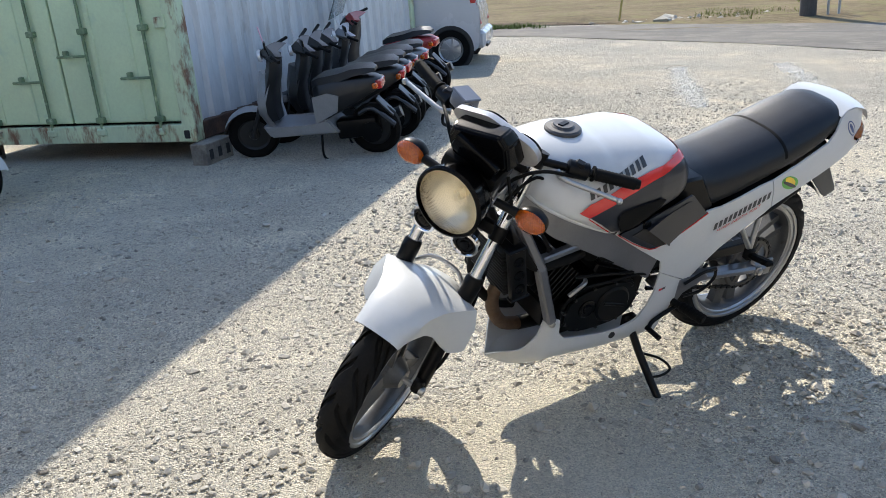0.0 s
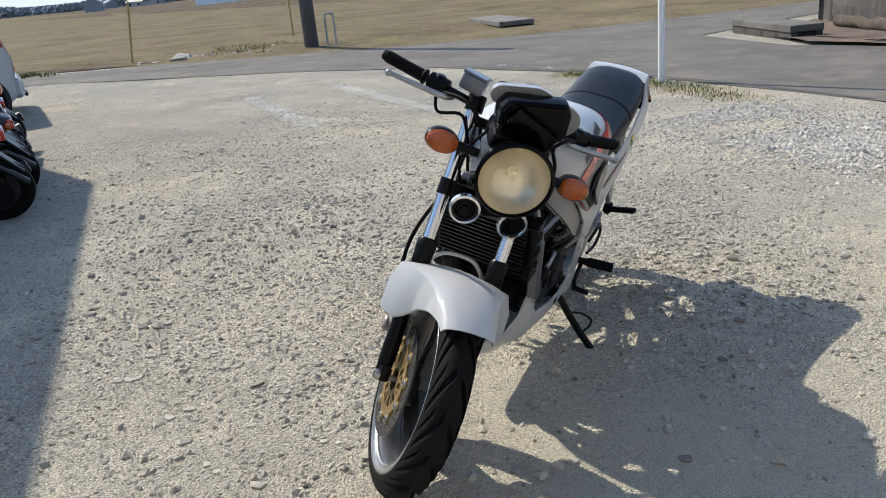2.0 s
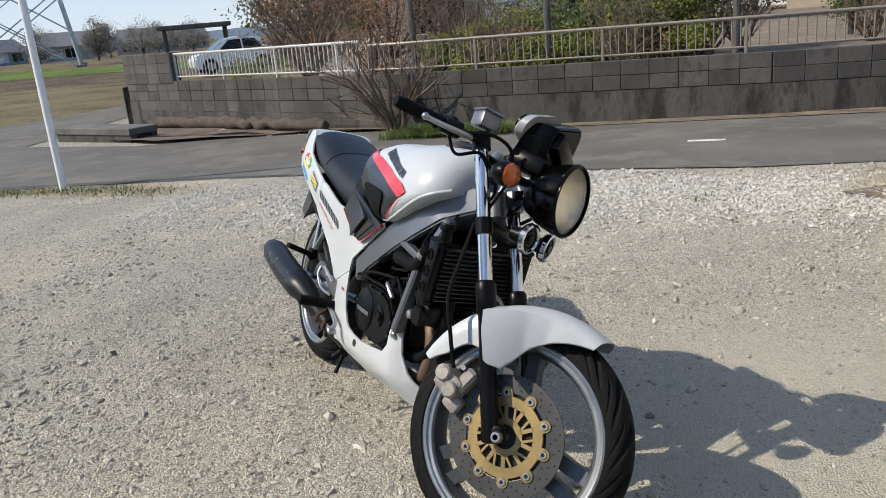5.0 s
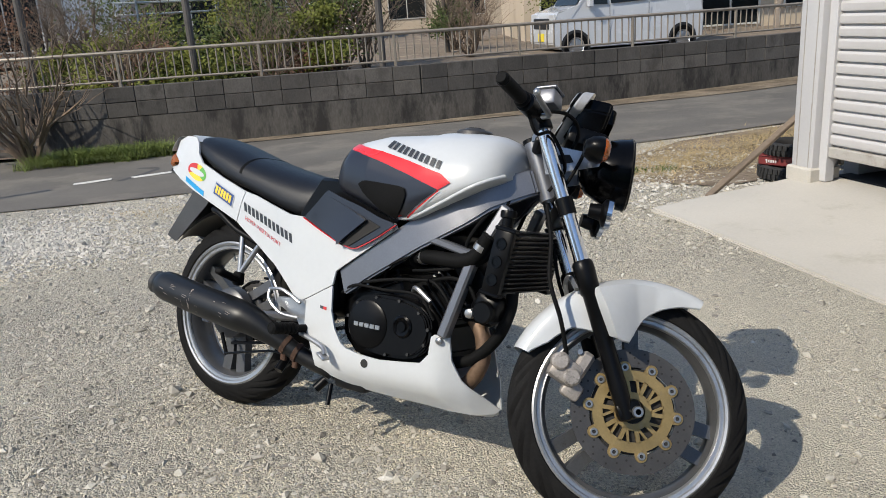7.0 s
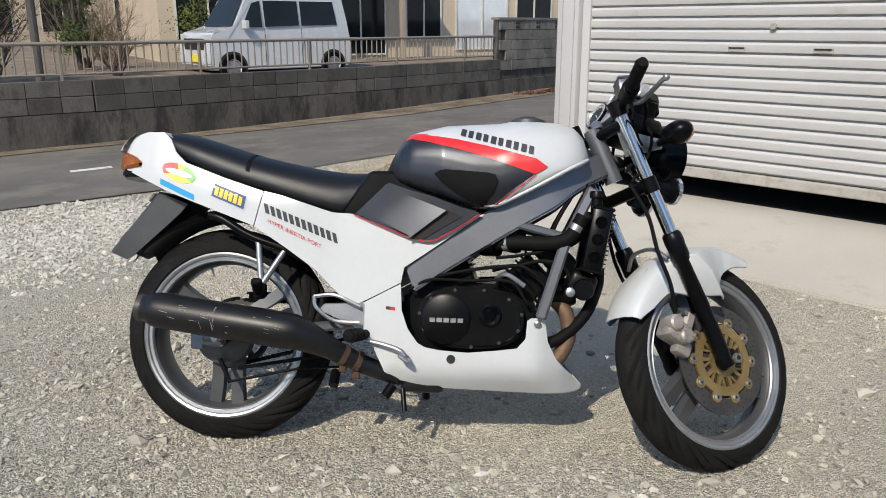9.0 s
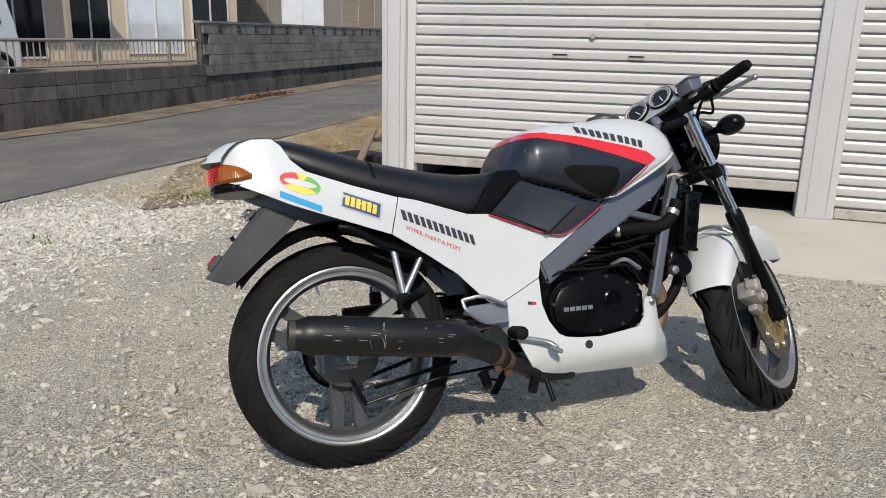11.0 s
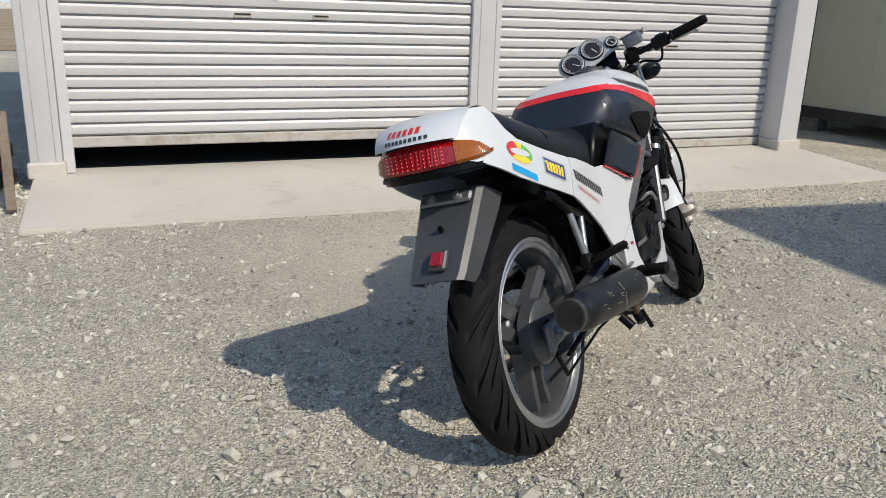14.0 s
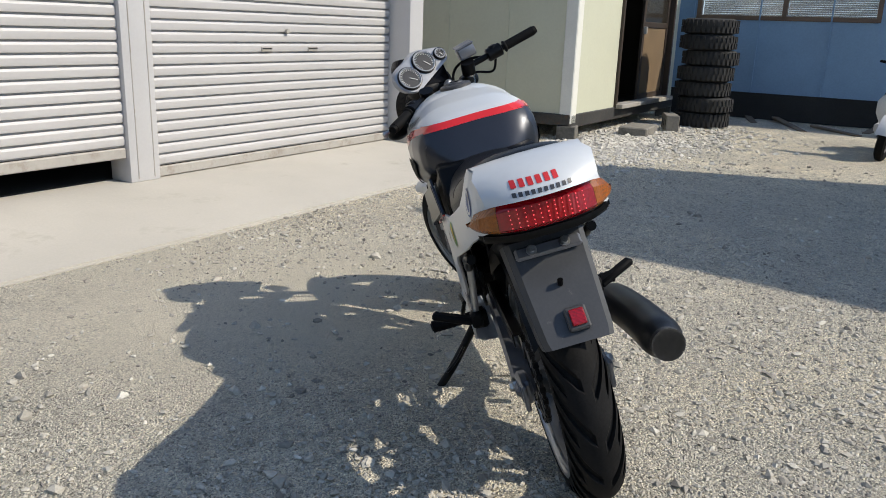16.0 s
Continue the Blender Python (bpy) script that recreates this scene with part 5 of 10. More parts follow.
# ---- frame, tank, seat, bodywork ----
frame_part = new("frame")
frame_part.parent = bike
frame_part["label"] = "grey steel twin-spar frame"
for s in (-1, 1):
    bm = bmesh.new()
    up = [(0.548, 0.537), (0.646, 0.606), (0.754, 0.682), (0.906, 0.776), (0.985, 0.835), (1.04, 0.852), (1.082, 0.874)]
    lo = [(0.575, 0.464), (0.679, 0.533), (0.832, 0.630), (0.961, 0.706), (1.02, 0.755), (1.062, 0.782), (1.112, 0.808)]
    ys = [0.152, 0.155, 0.152, 0.14, 0.112, 0.07, 0.036]
    secs = []
    for (x0, z0), (x1, z1), y in zip(up, lo, ys):
        secs.append([(x0, y, z0), (x1, y, z1), (x1, y - 0.034, z1), (x0, y - 0.034, z0)])
    loft(bm, secs)
    bmesh.ops.bevel(bm, geom=bm.edges[:], offset=0.006, segments=2, affect="EDGES")
    bpart("frame_spar", bm, SPAR, frame_part, "", 32, False, s < 0)
    bm = bmesh.new()
    beam(bm, (1.062, 0.098, 0.765), (0.983, 0.13, 0.60), 0.030, 0.036, (0, 1, 0), 0.006)
    beam(bm, (0.988, 0.13, 0.612), (0.925, 0.14, 0.40), 0.030, 0.036, (0, 1, 0), 0.006)
    beam(bm, (0.98, 0.122, 0.630), (0.845, 0.135, 0.662), 0.022, 0.028, (0, 1, 0), 0.005)
    bpart("down_tube", bm, SPAR, frame_part, "", 32, False, s < 0)
    bm = bmesh.new()
    beam(bm, (0.60, 0.10, 0.66), (-0.12, 0.11, 0.80), 0.025, 0.03, (0, 1, 0), 0.005)
    tube(bm, smooth_path([(-0.02, 0.145, 0.665), (0.02, 0.15, 0.655), (0.10, 0.148, 0.61), (0.2, 0.14, 0.575), (0.30, 0.13, 0.53)], 5), 0.0115, 12)
    bpart("subframe_tube", bm, BLACK, frame_part, "", 32, False, s < 0)
bm = bmesh.new()
tube(bm, [HEAD + STEM * 0.015 + Vector((-0.02, 0, 0)), HEAD - STEM * 0.15 + Vector((-0.02, 0, 0))], 0.026, 24)
bpart("head_tube", bm, SPAR, frame_part, "", 40)

# tank
TX = [0.478, 0.50, 0.53, 0.56, 0.65, 0.74, 0.80, 0.83, 0.90, 0.95, 0.985, 1.012, 1.035, 1.048]
T_TOP = [0.800, 0.848, 0.893, 0.920, 0.942, 0.949, 0.953, 0.960, 0.962, 0.960, 0.955, 0.944, 0.918, 0.880]
T_LOW = [0.776, 0.770, 0.762, 0.753, 0.727, 0.698, 0.702, 0.716, 0.752, 0.780, 0.800, 0.815, 0.828, 0.838]
T_W = [0.085, 0.128, 0.160, 0.176, 0.192, 0.197, 0.198, 0.198, 0.195, 0.188, 0.177, 0.160, 0.132, 0.095]


def tank_ring(x, grow=0.0):
    top, low, w = interp(x, TX, T_TOP) + grow, interp(x, TX, T_LOW) - grow, interp(x, TX, T_W) + grow
    zc = low + (top - low) * interp(x, (0.6, 0.85, 1.0), (0.40, 0.30, 0.12))
    round_y, round_z = interp(x, (0.6, 0.85, 1.0), (0.62, 0.80, 1.05)), interp(x, (0.6, 0.85, 1.0), (0.86, 0.92, 1.0))
    pts = []
    for k in range(40):
        u = 2 * math.pi * k / 40
        c_, s_ = math.cos(u), math.sin(u)
        y = w * math.copysign(abs(c_) ** (round_y if s_ > 0 else 0.20), c_)
        z = zc + ((top - zc) * abs(s_) ** round_z if s_ > 0 else -(zc - low) * abs(s_) ** 0.75)
        pts.append((x, y, z))
    return pts


def tank_shape(name_bm):
    xs_ = sorted(set(list(np.linspace(TX[0], TX[-1], 44))))
    loft(name_bm, [tank_ring(float(x)) for x in xs_])


bm = bmesh.new()
tank_shape(bm)
bmesh.ops.recalc_face_normals(bm, faces=bm.faces)
TANK_TREE = BVHTree.FromBMesh(bm)
tank = bpart("fuel_tank", bm, WHITE, None, "glossy white fuel tank", 50)


def project(tree, x, z, side, lift):
    hit, normal, _, _ = tree.ray_cast(Vector((x, side * 1.0, z)), Vector((0, -side, 0)))
    if hit is None:
        hit, normal, _, _ = tree.find_nearest(Vector((x, side * 0.2, z)))
    if normal.y * side < 0:
        normal = -normal
    return hit + normal * lift


def decal(tree, poly, side, lift=0.0012, step=0.012, mirror_x=None):
    """A thin skin cut to a side-view polygon, lying on a surface."""
    bm = flat_mesh(poly, step)
    for v in bm.verts:
        v.co = project(tree, v.co.x, v.co.z, side, lift)
    return bm


STRIPE_T = [(0.545, 0.905), (0.60, 0.897), (0.689, 0.884), (0.796, 0.861), (0.904, 0.833), (0.934, 0.812)]
STRIPE_B = [(0.545, 0.888), (0.60, 0.878), (0.689, 0.857), (0.797, 0.826), (0.900, 0.792)]
for s in (-1, 1):
    bm = decal(TANK_TREE, [(0.49, 0.795), (0.485, 0.88)] + [(x, z + 0.002) for x, z in STRIPE_B] + [(0.852, 0.760), (0.762, 0.690), (0.70, 0.700), (0.62, 0.725), (0.55, 0.745)], s, 0.0034, 0.007)
    bpart("lower_paint", bm, GUNMETAL, tank, "gunmetal lower tank panel", 60)
    bm = decal(TANK_TREE, STRIPE_T + STRIPE_B[::-1], s, 0.0042, 0.007)
    bpart("stripe", bm, RED, tank, "red stripe", 60)
    bm = decal(TANK_TREE, [(0.9005, 0.7905), (0.9045, 0.7905), (0.766, 0.688), (0.762, 0.689)], s, 0.0044, 0.01)
    bpart("pinstripe", bm, RED, tank, "thin red edge line", 60)
    bm = decal(TANK_TREE, [(0.629, 0.790), (0.645, 0.799), (0.66, 0.801), (0.775, 0.793), (0.795, 0.788), (0.803, 0.772), (0.792, 0.743), (0.772, 0.716), (0.758, 0.709), (0.708, 0.729), (0.65, 0.768)], s, 0.0085, 0.008)
    bpart("knee_pad", bm, RUBBER, tank, "black rubber knee pad", 60)
    # a row of plain dark blocks in place of the maker's name
    for k in range(5):
        x0 = 0.692 + 0.0415 * k if s < 0 else 0.908 - 0.0415 * (k + 1)
        zz = 0.8955 - 0.262 * (x0 - 0.692)
        x0 += 0.001

        def q(u, v):
            return (x0 + u * 0.037 + v * 0.003, zz - 0.262 * u * 0.037 + v * 0.025)
        for a0, a1 in ((0.02, 0.40), (0.58, 0.92)):
            bm = decal(TANK_TREE, [q(a0, 0.1), q(a1, 0.1), q(a1, 0.95), q(a0, 0.95)], s, 0.003, 0.01)
            bpart("lettering_bar", bm, DECAL_DARK, tank, "", 60)
# the stripe carried round the back of the tank
bm = bmesh.new()
ra, rb = [], []
for k in range(31):
    a = -1 + 2 * k / 30
    for zz, row in ((0.906, ra), (0.889, rb)):
        hit, normal, _, _ = TANK_TREE.ray_cast(Vector((0.2, 0.150 * a, zz - 0.006 * a * a)), Vector((1, 0, 0)))
        row.append(bm.verts.new(hit + normal * 0.0046 if normal.x < 0 else hit - normal * 0.0046))
for k in range(30):
    bm.faces.new((ra[k], ra[k + 1], rb[k + 1], rb[k]))
bpart("rear_stripe", bm, RED, tank, "", 60)
bm = bmesh.new()
rows = []
for j in range(9):
    row = []
    for k in range(31):
        a = -1 + 2 * k / 30
        zz = 0.785 + (0.889 - 0.785) * j / 8 - 0.006 * a * a * (j / 8)
        hit, normal, _, _ = TANK_TREE.ray_cast(Vector((0.2, 0.150 * a, zz)), Vector((1, 0, 0)))
        if hit is None:
            hit, normal, _, _ = TANK_TREE.find_nearest(Vector((0.47, 0.150 * a, zz)))
        row.append(bm.verts.new(hit + normal * (0.0038 if normal.x < 0 else -0.0038)))
    rows.append(row)
for x, y in zip(rows, rows[1:]):
    for k in range(30):
        bm.faces.new((x[k], x[k + 1], y[k + 1], y[k]))
bpart("rear_paint", bm, GUNMETAL, tank, "", 60)
cap_m = Matrix.Translation((0.878, -0.004, 0.962)) @ rot(90, 0, 0).to_4x4()
bm = bmesh.new()
lathe(bm, [(0.0, 0.012), (0.030, 0.012), (0.034, 0.009), (0.047, 0.008), (0.052, 0.004), (0.053, -0.01)], 40, cap_m)
cap = bpart("filler_cap", bm, DISC, tank, "round steel filler cap", 30)
bm = bmesh.new()
lathe(bm, [(0, 0.015), (0.027, 0.015), (0.029, 0.012)], 32, cap_m)
bpart("cap_centre", bm, GUARD, cap, "", 30)
bm = bmesh.new()
box(bm, (0.034, 0.016, 0.004), (0.878, -0.004, 0.978), rot(0, 0, 20), bev=0.001)
bpart("lock_flap", bm, BLACK, cap, "", 30)

# seat
SX = [-0.205, -0.19, -0.15, -0.08, 0.0, 0.08, 0.18, 0.28, 0.36, 0.42, 0.46, 0.485]
S_TOP = [0.893, 0.912, 0.915, 0.901, 0.878, 0.853, 0.831, 0.812, 0.803, 0.804, 0.807, 0.802]
S_LOW = [0.865, 0.862, 0.842, 0.805, 0.772, 0.747, 0.717, 0.687, 0.668, 0.690, 0.735, 0.772]
S_W = [0.08, 0.105, 0.122, 0.134, 0.140, 0.143, 0.143, 0.143, 0.138, 0.126, 0.112, 0.098]
bm = bmesh.new()
secs = []
for x in np.linspace(SX[0], SX[-1], 36):
    x = float(x)
    top, low, w = interp(x, SX, S_TOP), interp(x, SX, S_LOW), interp(x, SX, S_W)
    ring = []
    for k in range(28):
        u = 2 * math.pi * k / 28
        c_, s_ = math.cos(u), math.sin(u)
        zc = low + (top - low) * 0.30
        y = w * math.copysign(abs(c_) ** 0.62, c_) * (1 - 0.18 * max(0, s_) ** 2)
        z = zc + ((top - zc) * abs(s_) ** 0.8 if s_ > 0 else -(zc - low) * abs(s_) ** 0.4)
        ring.append((x, y, z))
    secs.append(ring)
loft(bm, secs)
seat = bpart("seat", bm, VINYL, None, "black vinyl stepped seat", 60)
bm = bmesh.new()
secs = []
for x, dz in ((0.080, 0.0002), (0.086, 0.0011), (0.092, 0.0002)):
    top, low, w = interp(x, SX, S_TOP), interp(x, SX, S_LOW), interp(x, SX, S_W)
    secs.append([(x, (w + dz) * math.copysign(abs(math.cos(u)) ** 0.62, math.cos(u)) * (1 - 0.18 * math.sin(u) ** 2), low + (top - low) * 0.30 + (top - low) * 0.70 * math.sin(u) ** 0.8 + dz) for u in (math.pi * (0.04 + 0.92 * k / 24) for k in range(25))])
loft(bm, secs, cap=False, closed=False)
bpart("seat_seam", bm, RUBBER, seat, "", 60)


def tail_y(x, z):
    """Half width of the tail and side cowls."""
    y = interp(x, (-0.345, -0.32, -0.27, -0.20, -0.10, 0.15, 0.36, 0.50, 0.70, 0.92, 0.99, 1.05), (0.02, 0.085, 0.132, 0.150, 0.158, 0.170, 0.156, 0.163, 0.163, 0.142, 0.092, 0.012))
    if x < 0.3:
        y -= 0.10 * max(0.0, z - interp(x, (-0.3, 0.15), (0.80, 0.70))) ** 1.2 * 4
    if z < 0.26 and x > 0.5:
        y -= 0.9 * (0.26 - z) ** 1.35 * 3.0 * interp(x, (0.5, 0.9, 1.05), (0.7, 0.9, 0.1))
    return max(0.002, y)


TAIL_LOW = [(-0.300, 0.800), (-0.264, 0.785), (-0.14, 0.729), (-0.066, 0.702), (0.021, 0.671), (0.117, 0.637)]
TAIL_TOP = [(0.142, 0.735), (0.023, 0.772), (-0.096, 0.815), (-0.130, 0.845), (-0.152, 0.885), (-0.175, 0.905), (-0.225, 0.906), (-0.262, 0.897), (-0.302, 0.862)]
SIDE = [(0.120, 0.636), (0.214, 0.576), (0.297, 0.518), (0.364, 0.453), (0.402, 0.418), (0.470, 0.452), (0.540, 0.490), (0.548, 0.532), (0.646, 0.600), (0.752, 0.676), (0.742, 0.690), (0.677, 0.645), (0.63, 0.618), (0.60, 0.610), (0.55, 0.620), (0.504, 0.640), (0.40, 0.677), (0.339, 0.680), (0.19, 0.726), (0.145, 0.735)]
BELLY = [(0.404, 0.415), (0.439, 0.361), (0.472, 0.299), (0.500, 0.243), (0.520, 0.222), (0.586, 0.207), (0.657, 0.197), (0.766, 0.193), (0.905, 0.188), (1.0, 0.188), (1.040, 0.194), (1.050, 0.206), (1.02, 0.238), (0.973, 0.286), (0.948, 0.337), (0.938, 0.405), (0.900, 0.402), (0.890, 0.395), (0.886, 0.345), (0.863, 0.318), (0.80, 0.310), (0.73, 0.303), (0.651, 0.307), (0.610, 0.314), (0.590, 0.325), (0.562, 0.363), (0.544, 0.413), (0.540, 0.487), (0.470, 0.449)]
UPPER = [(0.408, 0.678), (0.48, 0.648), (0.56, 0.618), (0.605, 0.608), (0.625, 0.610), (0.66, 0.627), (0.70, 0.651), (0.752, 0.686), (0.74, 0.692), (0.70, 0.701), (0.629, 0.727), (0.55, 0.748), (0.502, 0.764), (0.49, 0.758), (0.47, 0.738)]


def upper_y(x, z):
    return max(0.167 + 0.010 * math.sin((x - 0.4) * 7) - 0.02 * max(0, 0.5 - x), tail_y(x, z) + 0.004)


def ramp_y(x, z):
    k = (x - 0.56) * 0.605 - (z - 0.614) * 0.796
    return upper_y(x, z) + 0.002 + 0.014 * max(0.0, min(1.0, 1 + k / 0.10)) ** 1.6


panels = {}
for s in (-1, 1):
    tail_half = bpart("tail_cowl", panel(TAIL_LOW + TAIL_TOP, tail_y, s), WHITE, None, "glossy white tail cowl", 40)
    side_half = bpart("side_cover", panel(SIDE, tail_y, s), WHITE, None, "glossy white side cover", 40)
    belly_half = bpart("belly_pan", panel(BELLY, tail_y, s), WHITE, None, "glossy white belly pan", 40)
    upper_half = bpart("scoop_cover", panel(UPPER, upper_y, s), GUNMETAL, None, "gunmetal side scoop cover", 40)
    panels[s] = (tail_half, side_half, belly_half, upper_half)
    # near-black panel painted for the shade in the scoop's opening
    bm = panel([(0.563, 0.611), (0.600, 0.6105), (0.706, 0.676), (0.665, 0.692)], lambda x, z: upper_y(x, z) + 0.003, s, 0.012)
    bpart("scoop_mouth", bm, DARK_IN, upper_half, "black air scoop mouth", 40)
    bm = panel([(0.422, 0.680), (0.485, 0.654), (0.562, 0.620), (0.562, 0.611), (0.663, 0.690), (0.60, 0.714), (0.52, 0.742), (0.495, 0.745)], ramp_y, s, 0.010, 0.015)
    bpart("scoop_ramp", bm, GUNMETAL, upper_half, "", 40)
    low = [(0.402, 0.674), (0.48, 0.643), (0.56, 0.613), (0.606, 0.6035), (0.627, 0.6055), (0.662, 0.623), (0.70, 0.645), (0.756, 0.684)]
    bm = panel(low + [(x, z + 0.0026) for x, z in low[::-1]], lambda x, z: upper_y(x, z) + 0.0006, s, 0.008, 0.03)
    bpart("red_piping", bm, RED, side_half, "", 40)
    bm = bmesh.new()
    lathe(bm, [(0.0, 0.004), (0.012, 0.004), (0.0125, 0.0)], 20, Matrix.Translation((0.684, 0.161, 0.284)))
    bpart("access_hole", bm, DARK_IN, belly_half, "", 40, False, s < 0)
    for px, pz, py in ((0.917, 0.388, 0.143), (0.735, 0.677, 0.162)):
        bm = bmesh.new()
        lathe(bm, [(0, 0.008), (0.006, 0.008), (0.010, 0.005), (0.010, -0.002)], 16, Matrix.Translation((px, py, pz)))
        bpart("panel_bolt", bm, ZINC, belly_half, "", 40, False, s < 0)
# closing pieces between the two sides
bm = bmesh.new()
secs = []
for x in np.linspace(0.52, 1.048, 24):
    x = float(x)
    zb = interp(x, [p[0] for p in BELLY[4:12]], [p[1] for p in BELLY[4:12]])
    w = tail_y(x, zb + 0.001)
    secs.append([(x, w * a, zb - 0.010 * (1 - a * a)) for a in np.linspace(-1, 1, 9)])
loft(bm, secs, cap=False, closed=False)
bpart("belly_floor", bm, WHITE, None, "", 60)
bm = bmesh.new()
secs = []
for x, z in ((-0.150, 0.888), (-0.175, 0.905), (-0.20, 0.9095), (-0.225, 0.908), (-0.262, 0.899), (-0.285, 0.882), (-0.300, 0.864), (-0.306, 0.850)):
    w = max(tail_y(x, min(z, 0.906)) - 0.002, interp(x, (-0.318, -0.302, -0.262, -0.24), (0.106, 0.113, 0.120, 0.0)))
    secs.append([(x - 0.045 * (1 - a * a) * interp(x, (-0.302, -0.22, -0.15), (1, 0.4, 0)), w * a, z + 0.006 * (1 - a * a)) for a in np.linspace(-1, 1, 17)])
loft(bm, secs, cap=False, closed=False)
tail_top = bpart("tail_top", bm, WHITE, None, "white cowl top behind the seat", 60)

# tail lamp: red centre between two amber ends
lampr = new("tail_lamp")
lampr.parent = bike
lampr["label"] = "wide red tail lamp with amber ends"


LAMP_A = (0.0, 0.30, 0.52, 0.66, 0.80, 0.90, 1.0)


def tail_lamp_piece(a0, a1):
    """A length of the lamp's lens, which wraps round the corners of the tail."""
    bm = bmesh.new()
    secs = []
    for a in np.linspace(a0, a1, 14):
        a = float(a)
        u = abs(a)
        x = interp(u, LAMP_A, (-0.330, -0.326, -0.313, -0.298, -0.276, -0.256, -0.232))
        y = math.copysign(interp(u, LAMP_A, (0.0, 0.050, 0.088, 0.109, 0.127, 0.137, 0.144)), a)
        hi = interp(u, LAMP_A, (0.853, 0.852, 0.848, 0.844, 0.838, 0.830, 0.814))
        lo = interp(u, LAMP_A, (0.793, 0.793, 0.794, 0.795, 0.796, 0.798, 0.803))
        out = Vector((-1.0 + 0.75 * u * u, math.copysign(u * u, a) * 0.9, 0)).normalized()
        p = Vector((x, y, 0))
        secs.append([p + Vector((0, 0, lo)), p + out * 0.007 + Vector((0, 0, lo + 0.008)), p + out * 0.004 + Vector((0, 0, hi - 0.012)), p - out * 0.006 + Vector((0, 0, hi)), p - out * 0.03 + Vector((0, 0, hi)), p - out * 0.03 + Vector((0, 0, lo))])
    loft(bm, secs)
    return bm


bpart("red_lens", tail_lamp_piece(-0.56, 0.56), RED_LENS, lampr, "red lens", 30)
bpart("amber_lens", tail_lamp_piece(-1.0, -0.565), AMBER_DIM, lampr, "amber lens", 30)
bpart("amber_lens", tail_lamp_piece(0.565, 1.0), AMBER_DIM, lampr, "amber lens", 30)
LIT, n_, l_, b_ = material("lit_diode")
b_.inputs["Base Color"].default_value = (0.9, 0.1, 0.1, 1)
b_.inputs["Emission Color"].default_value = (1.0, 0.03, 0.05, 1)
b_.inputs["Emission Strength"].default_value = 0.8
bm = bmesh.new()
for i in range(11):
    for j in range(5):
        a = -0.42 + 0.084 * i
        bmesh.ops.create_icosphere(bm, subdivisions=1, radius=0.0016, matrix=Matrix.Translation((interp(abs(a), LAMP_A, (-0.330, -0.326, -0.313, -0.298, -0.276, -0.256, -0.232)) - 0.0068 + 0.0008 * j, 0.172 * a, 0.803 + 0.0085 * j)))
bpart("diode_dots", bm, LIT, lampr, "", 60)
bm = bmesh.new()
prism(bm, [(-0.330, -0.05), (-0.312, -0.092), (-0.276, -0.132), (-0.20, -0.142), (-0.20, 0.142), (-0.276, 0.132), (-0.312, 0.092), (-0.330, 0.05)], 0.772, 0.797, 2)
bmesh.ops.bevel(bm, geom=bm.edges[:], offset=0.008, segments=2, affect="EDGES")
bpart("lamp_base", bm, BLACK, lampr, "", 40)

# two rows of plain bars on the tail
top_bm = bmesh.new()
top_bm.from_mesh(tail_top.data)
TOP_TREE = BVHTree.FromBMesh(top_bm)
top_bm.free()


def tail_bar(y0, y1, z0, z1, mat):
    bm = flat_mesh([(y0, z0), (y1, z0), (y1, z1), (y0, z1)], 0.006)
    for v in bm.verts:
        v.co = (0, v.co.x, v.co.z)
    for v in bm.verts:
        hit, normal, _, _ = TOP_TREE.ray_cast(Vector((-1.0, v.co.y, v.co.z)), Vector((1, 0, -0.0)))
        if hit is None:
            hit, normal, _, _ = TOP_TREE.find_nearest(Vector((-0.33, v.co.y, v.co.z)))
        v.co = hit + (normal if normal.x < 0 else -normal) * 0.0012
    bpart("lettering_bar", bm, mat, tail_top, "", 60)


for k in range(5):
    for a0, a1 in ((0.0, 0.0075), (0.0115, 0.019)):
        tail_bar(0.060 - 0.0235 * k - a0, 0.060 - 0.0235 * k - a1, 0.862, 0.870, DECAL_DARK)
for k in range(3):
    for a0, a1 in ((0.0, 0.010), (0.016, 0.026)):
        tail_bar(0.058 - 0.032 * k - a0, 0.058 - 0.032 * k - a1, 0.877, 0.890, DECAL_RED)

# stickers on the tail sides
trees = {}
for s in (-1, 1):
    both = bmesh.new()
    both.from_mesh(panels[s][0].data)
    both.from_mesh(panels[s][1].data)
    trees[s] = BVHTree.FromBMesh(both)
    both.free()


def quad(x0, z0, ux, uz, vx, vz):
    return lambda u, v: (x0 + ux * u + vx * v, z0 + uz * u + vz * v)


def sticker(name, poly, s, mat, host, lift=0.0012, label=""):
    return bpart(name, decal(trees[s], poly, s, lift, 0.02), mat, host, label, 60)


# model lettering on the side covers: plain bars
for s in (-1, 1):
    start = (0.150, 0.7035) if s < 0 else (0.350, 0.622)
    q = quad(start[0], start[1], 0.212 if s < 0 else -0.208, -0.084 if s < 0 else 0.084, 0.0, -0.032)
    for k in range(6):
        a = k / 6 + 0.01
        lean_ = 0.03 if s < 0 else 0.0
        for a0, a1 in ((a, a + 0.058), (a + 0.085, a + 0.140)):
            sticker("lettering_bar", [q(a0 - lean_, 0.1), q(a1 - lean_, 0.1), q(a1, 0.9), q(a0, 0.9)], s, DECAL_DARK, panels[s][1])
    # the red motto under it
    cu = bpy.data.curves.new("motto", "FONT")
    cu.body = "HYPER INERTIA PORT"
    cu.size = 0.0175
    tmp = bpy.data.objects.new("motto", cu)
    scene.collection.objects.link(tmp)
    bpy.context.view_layer.update()
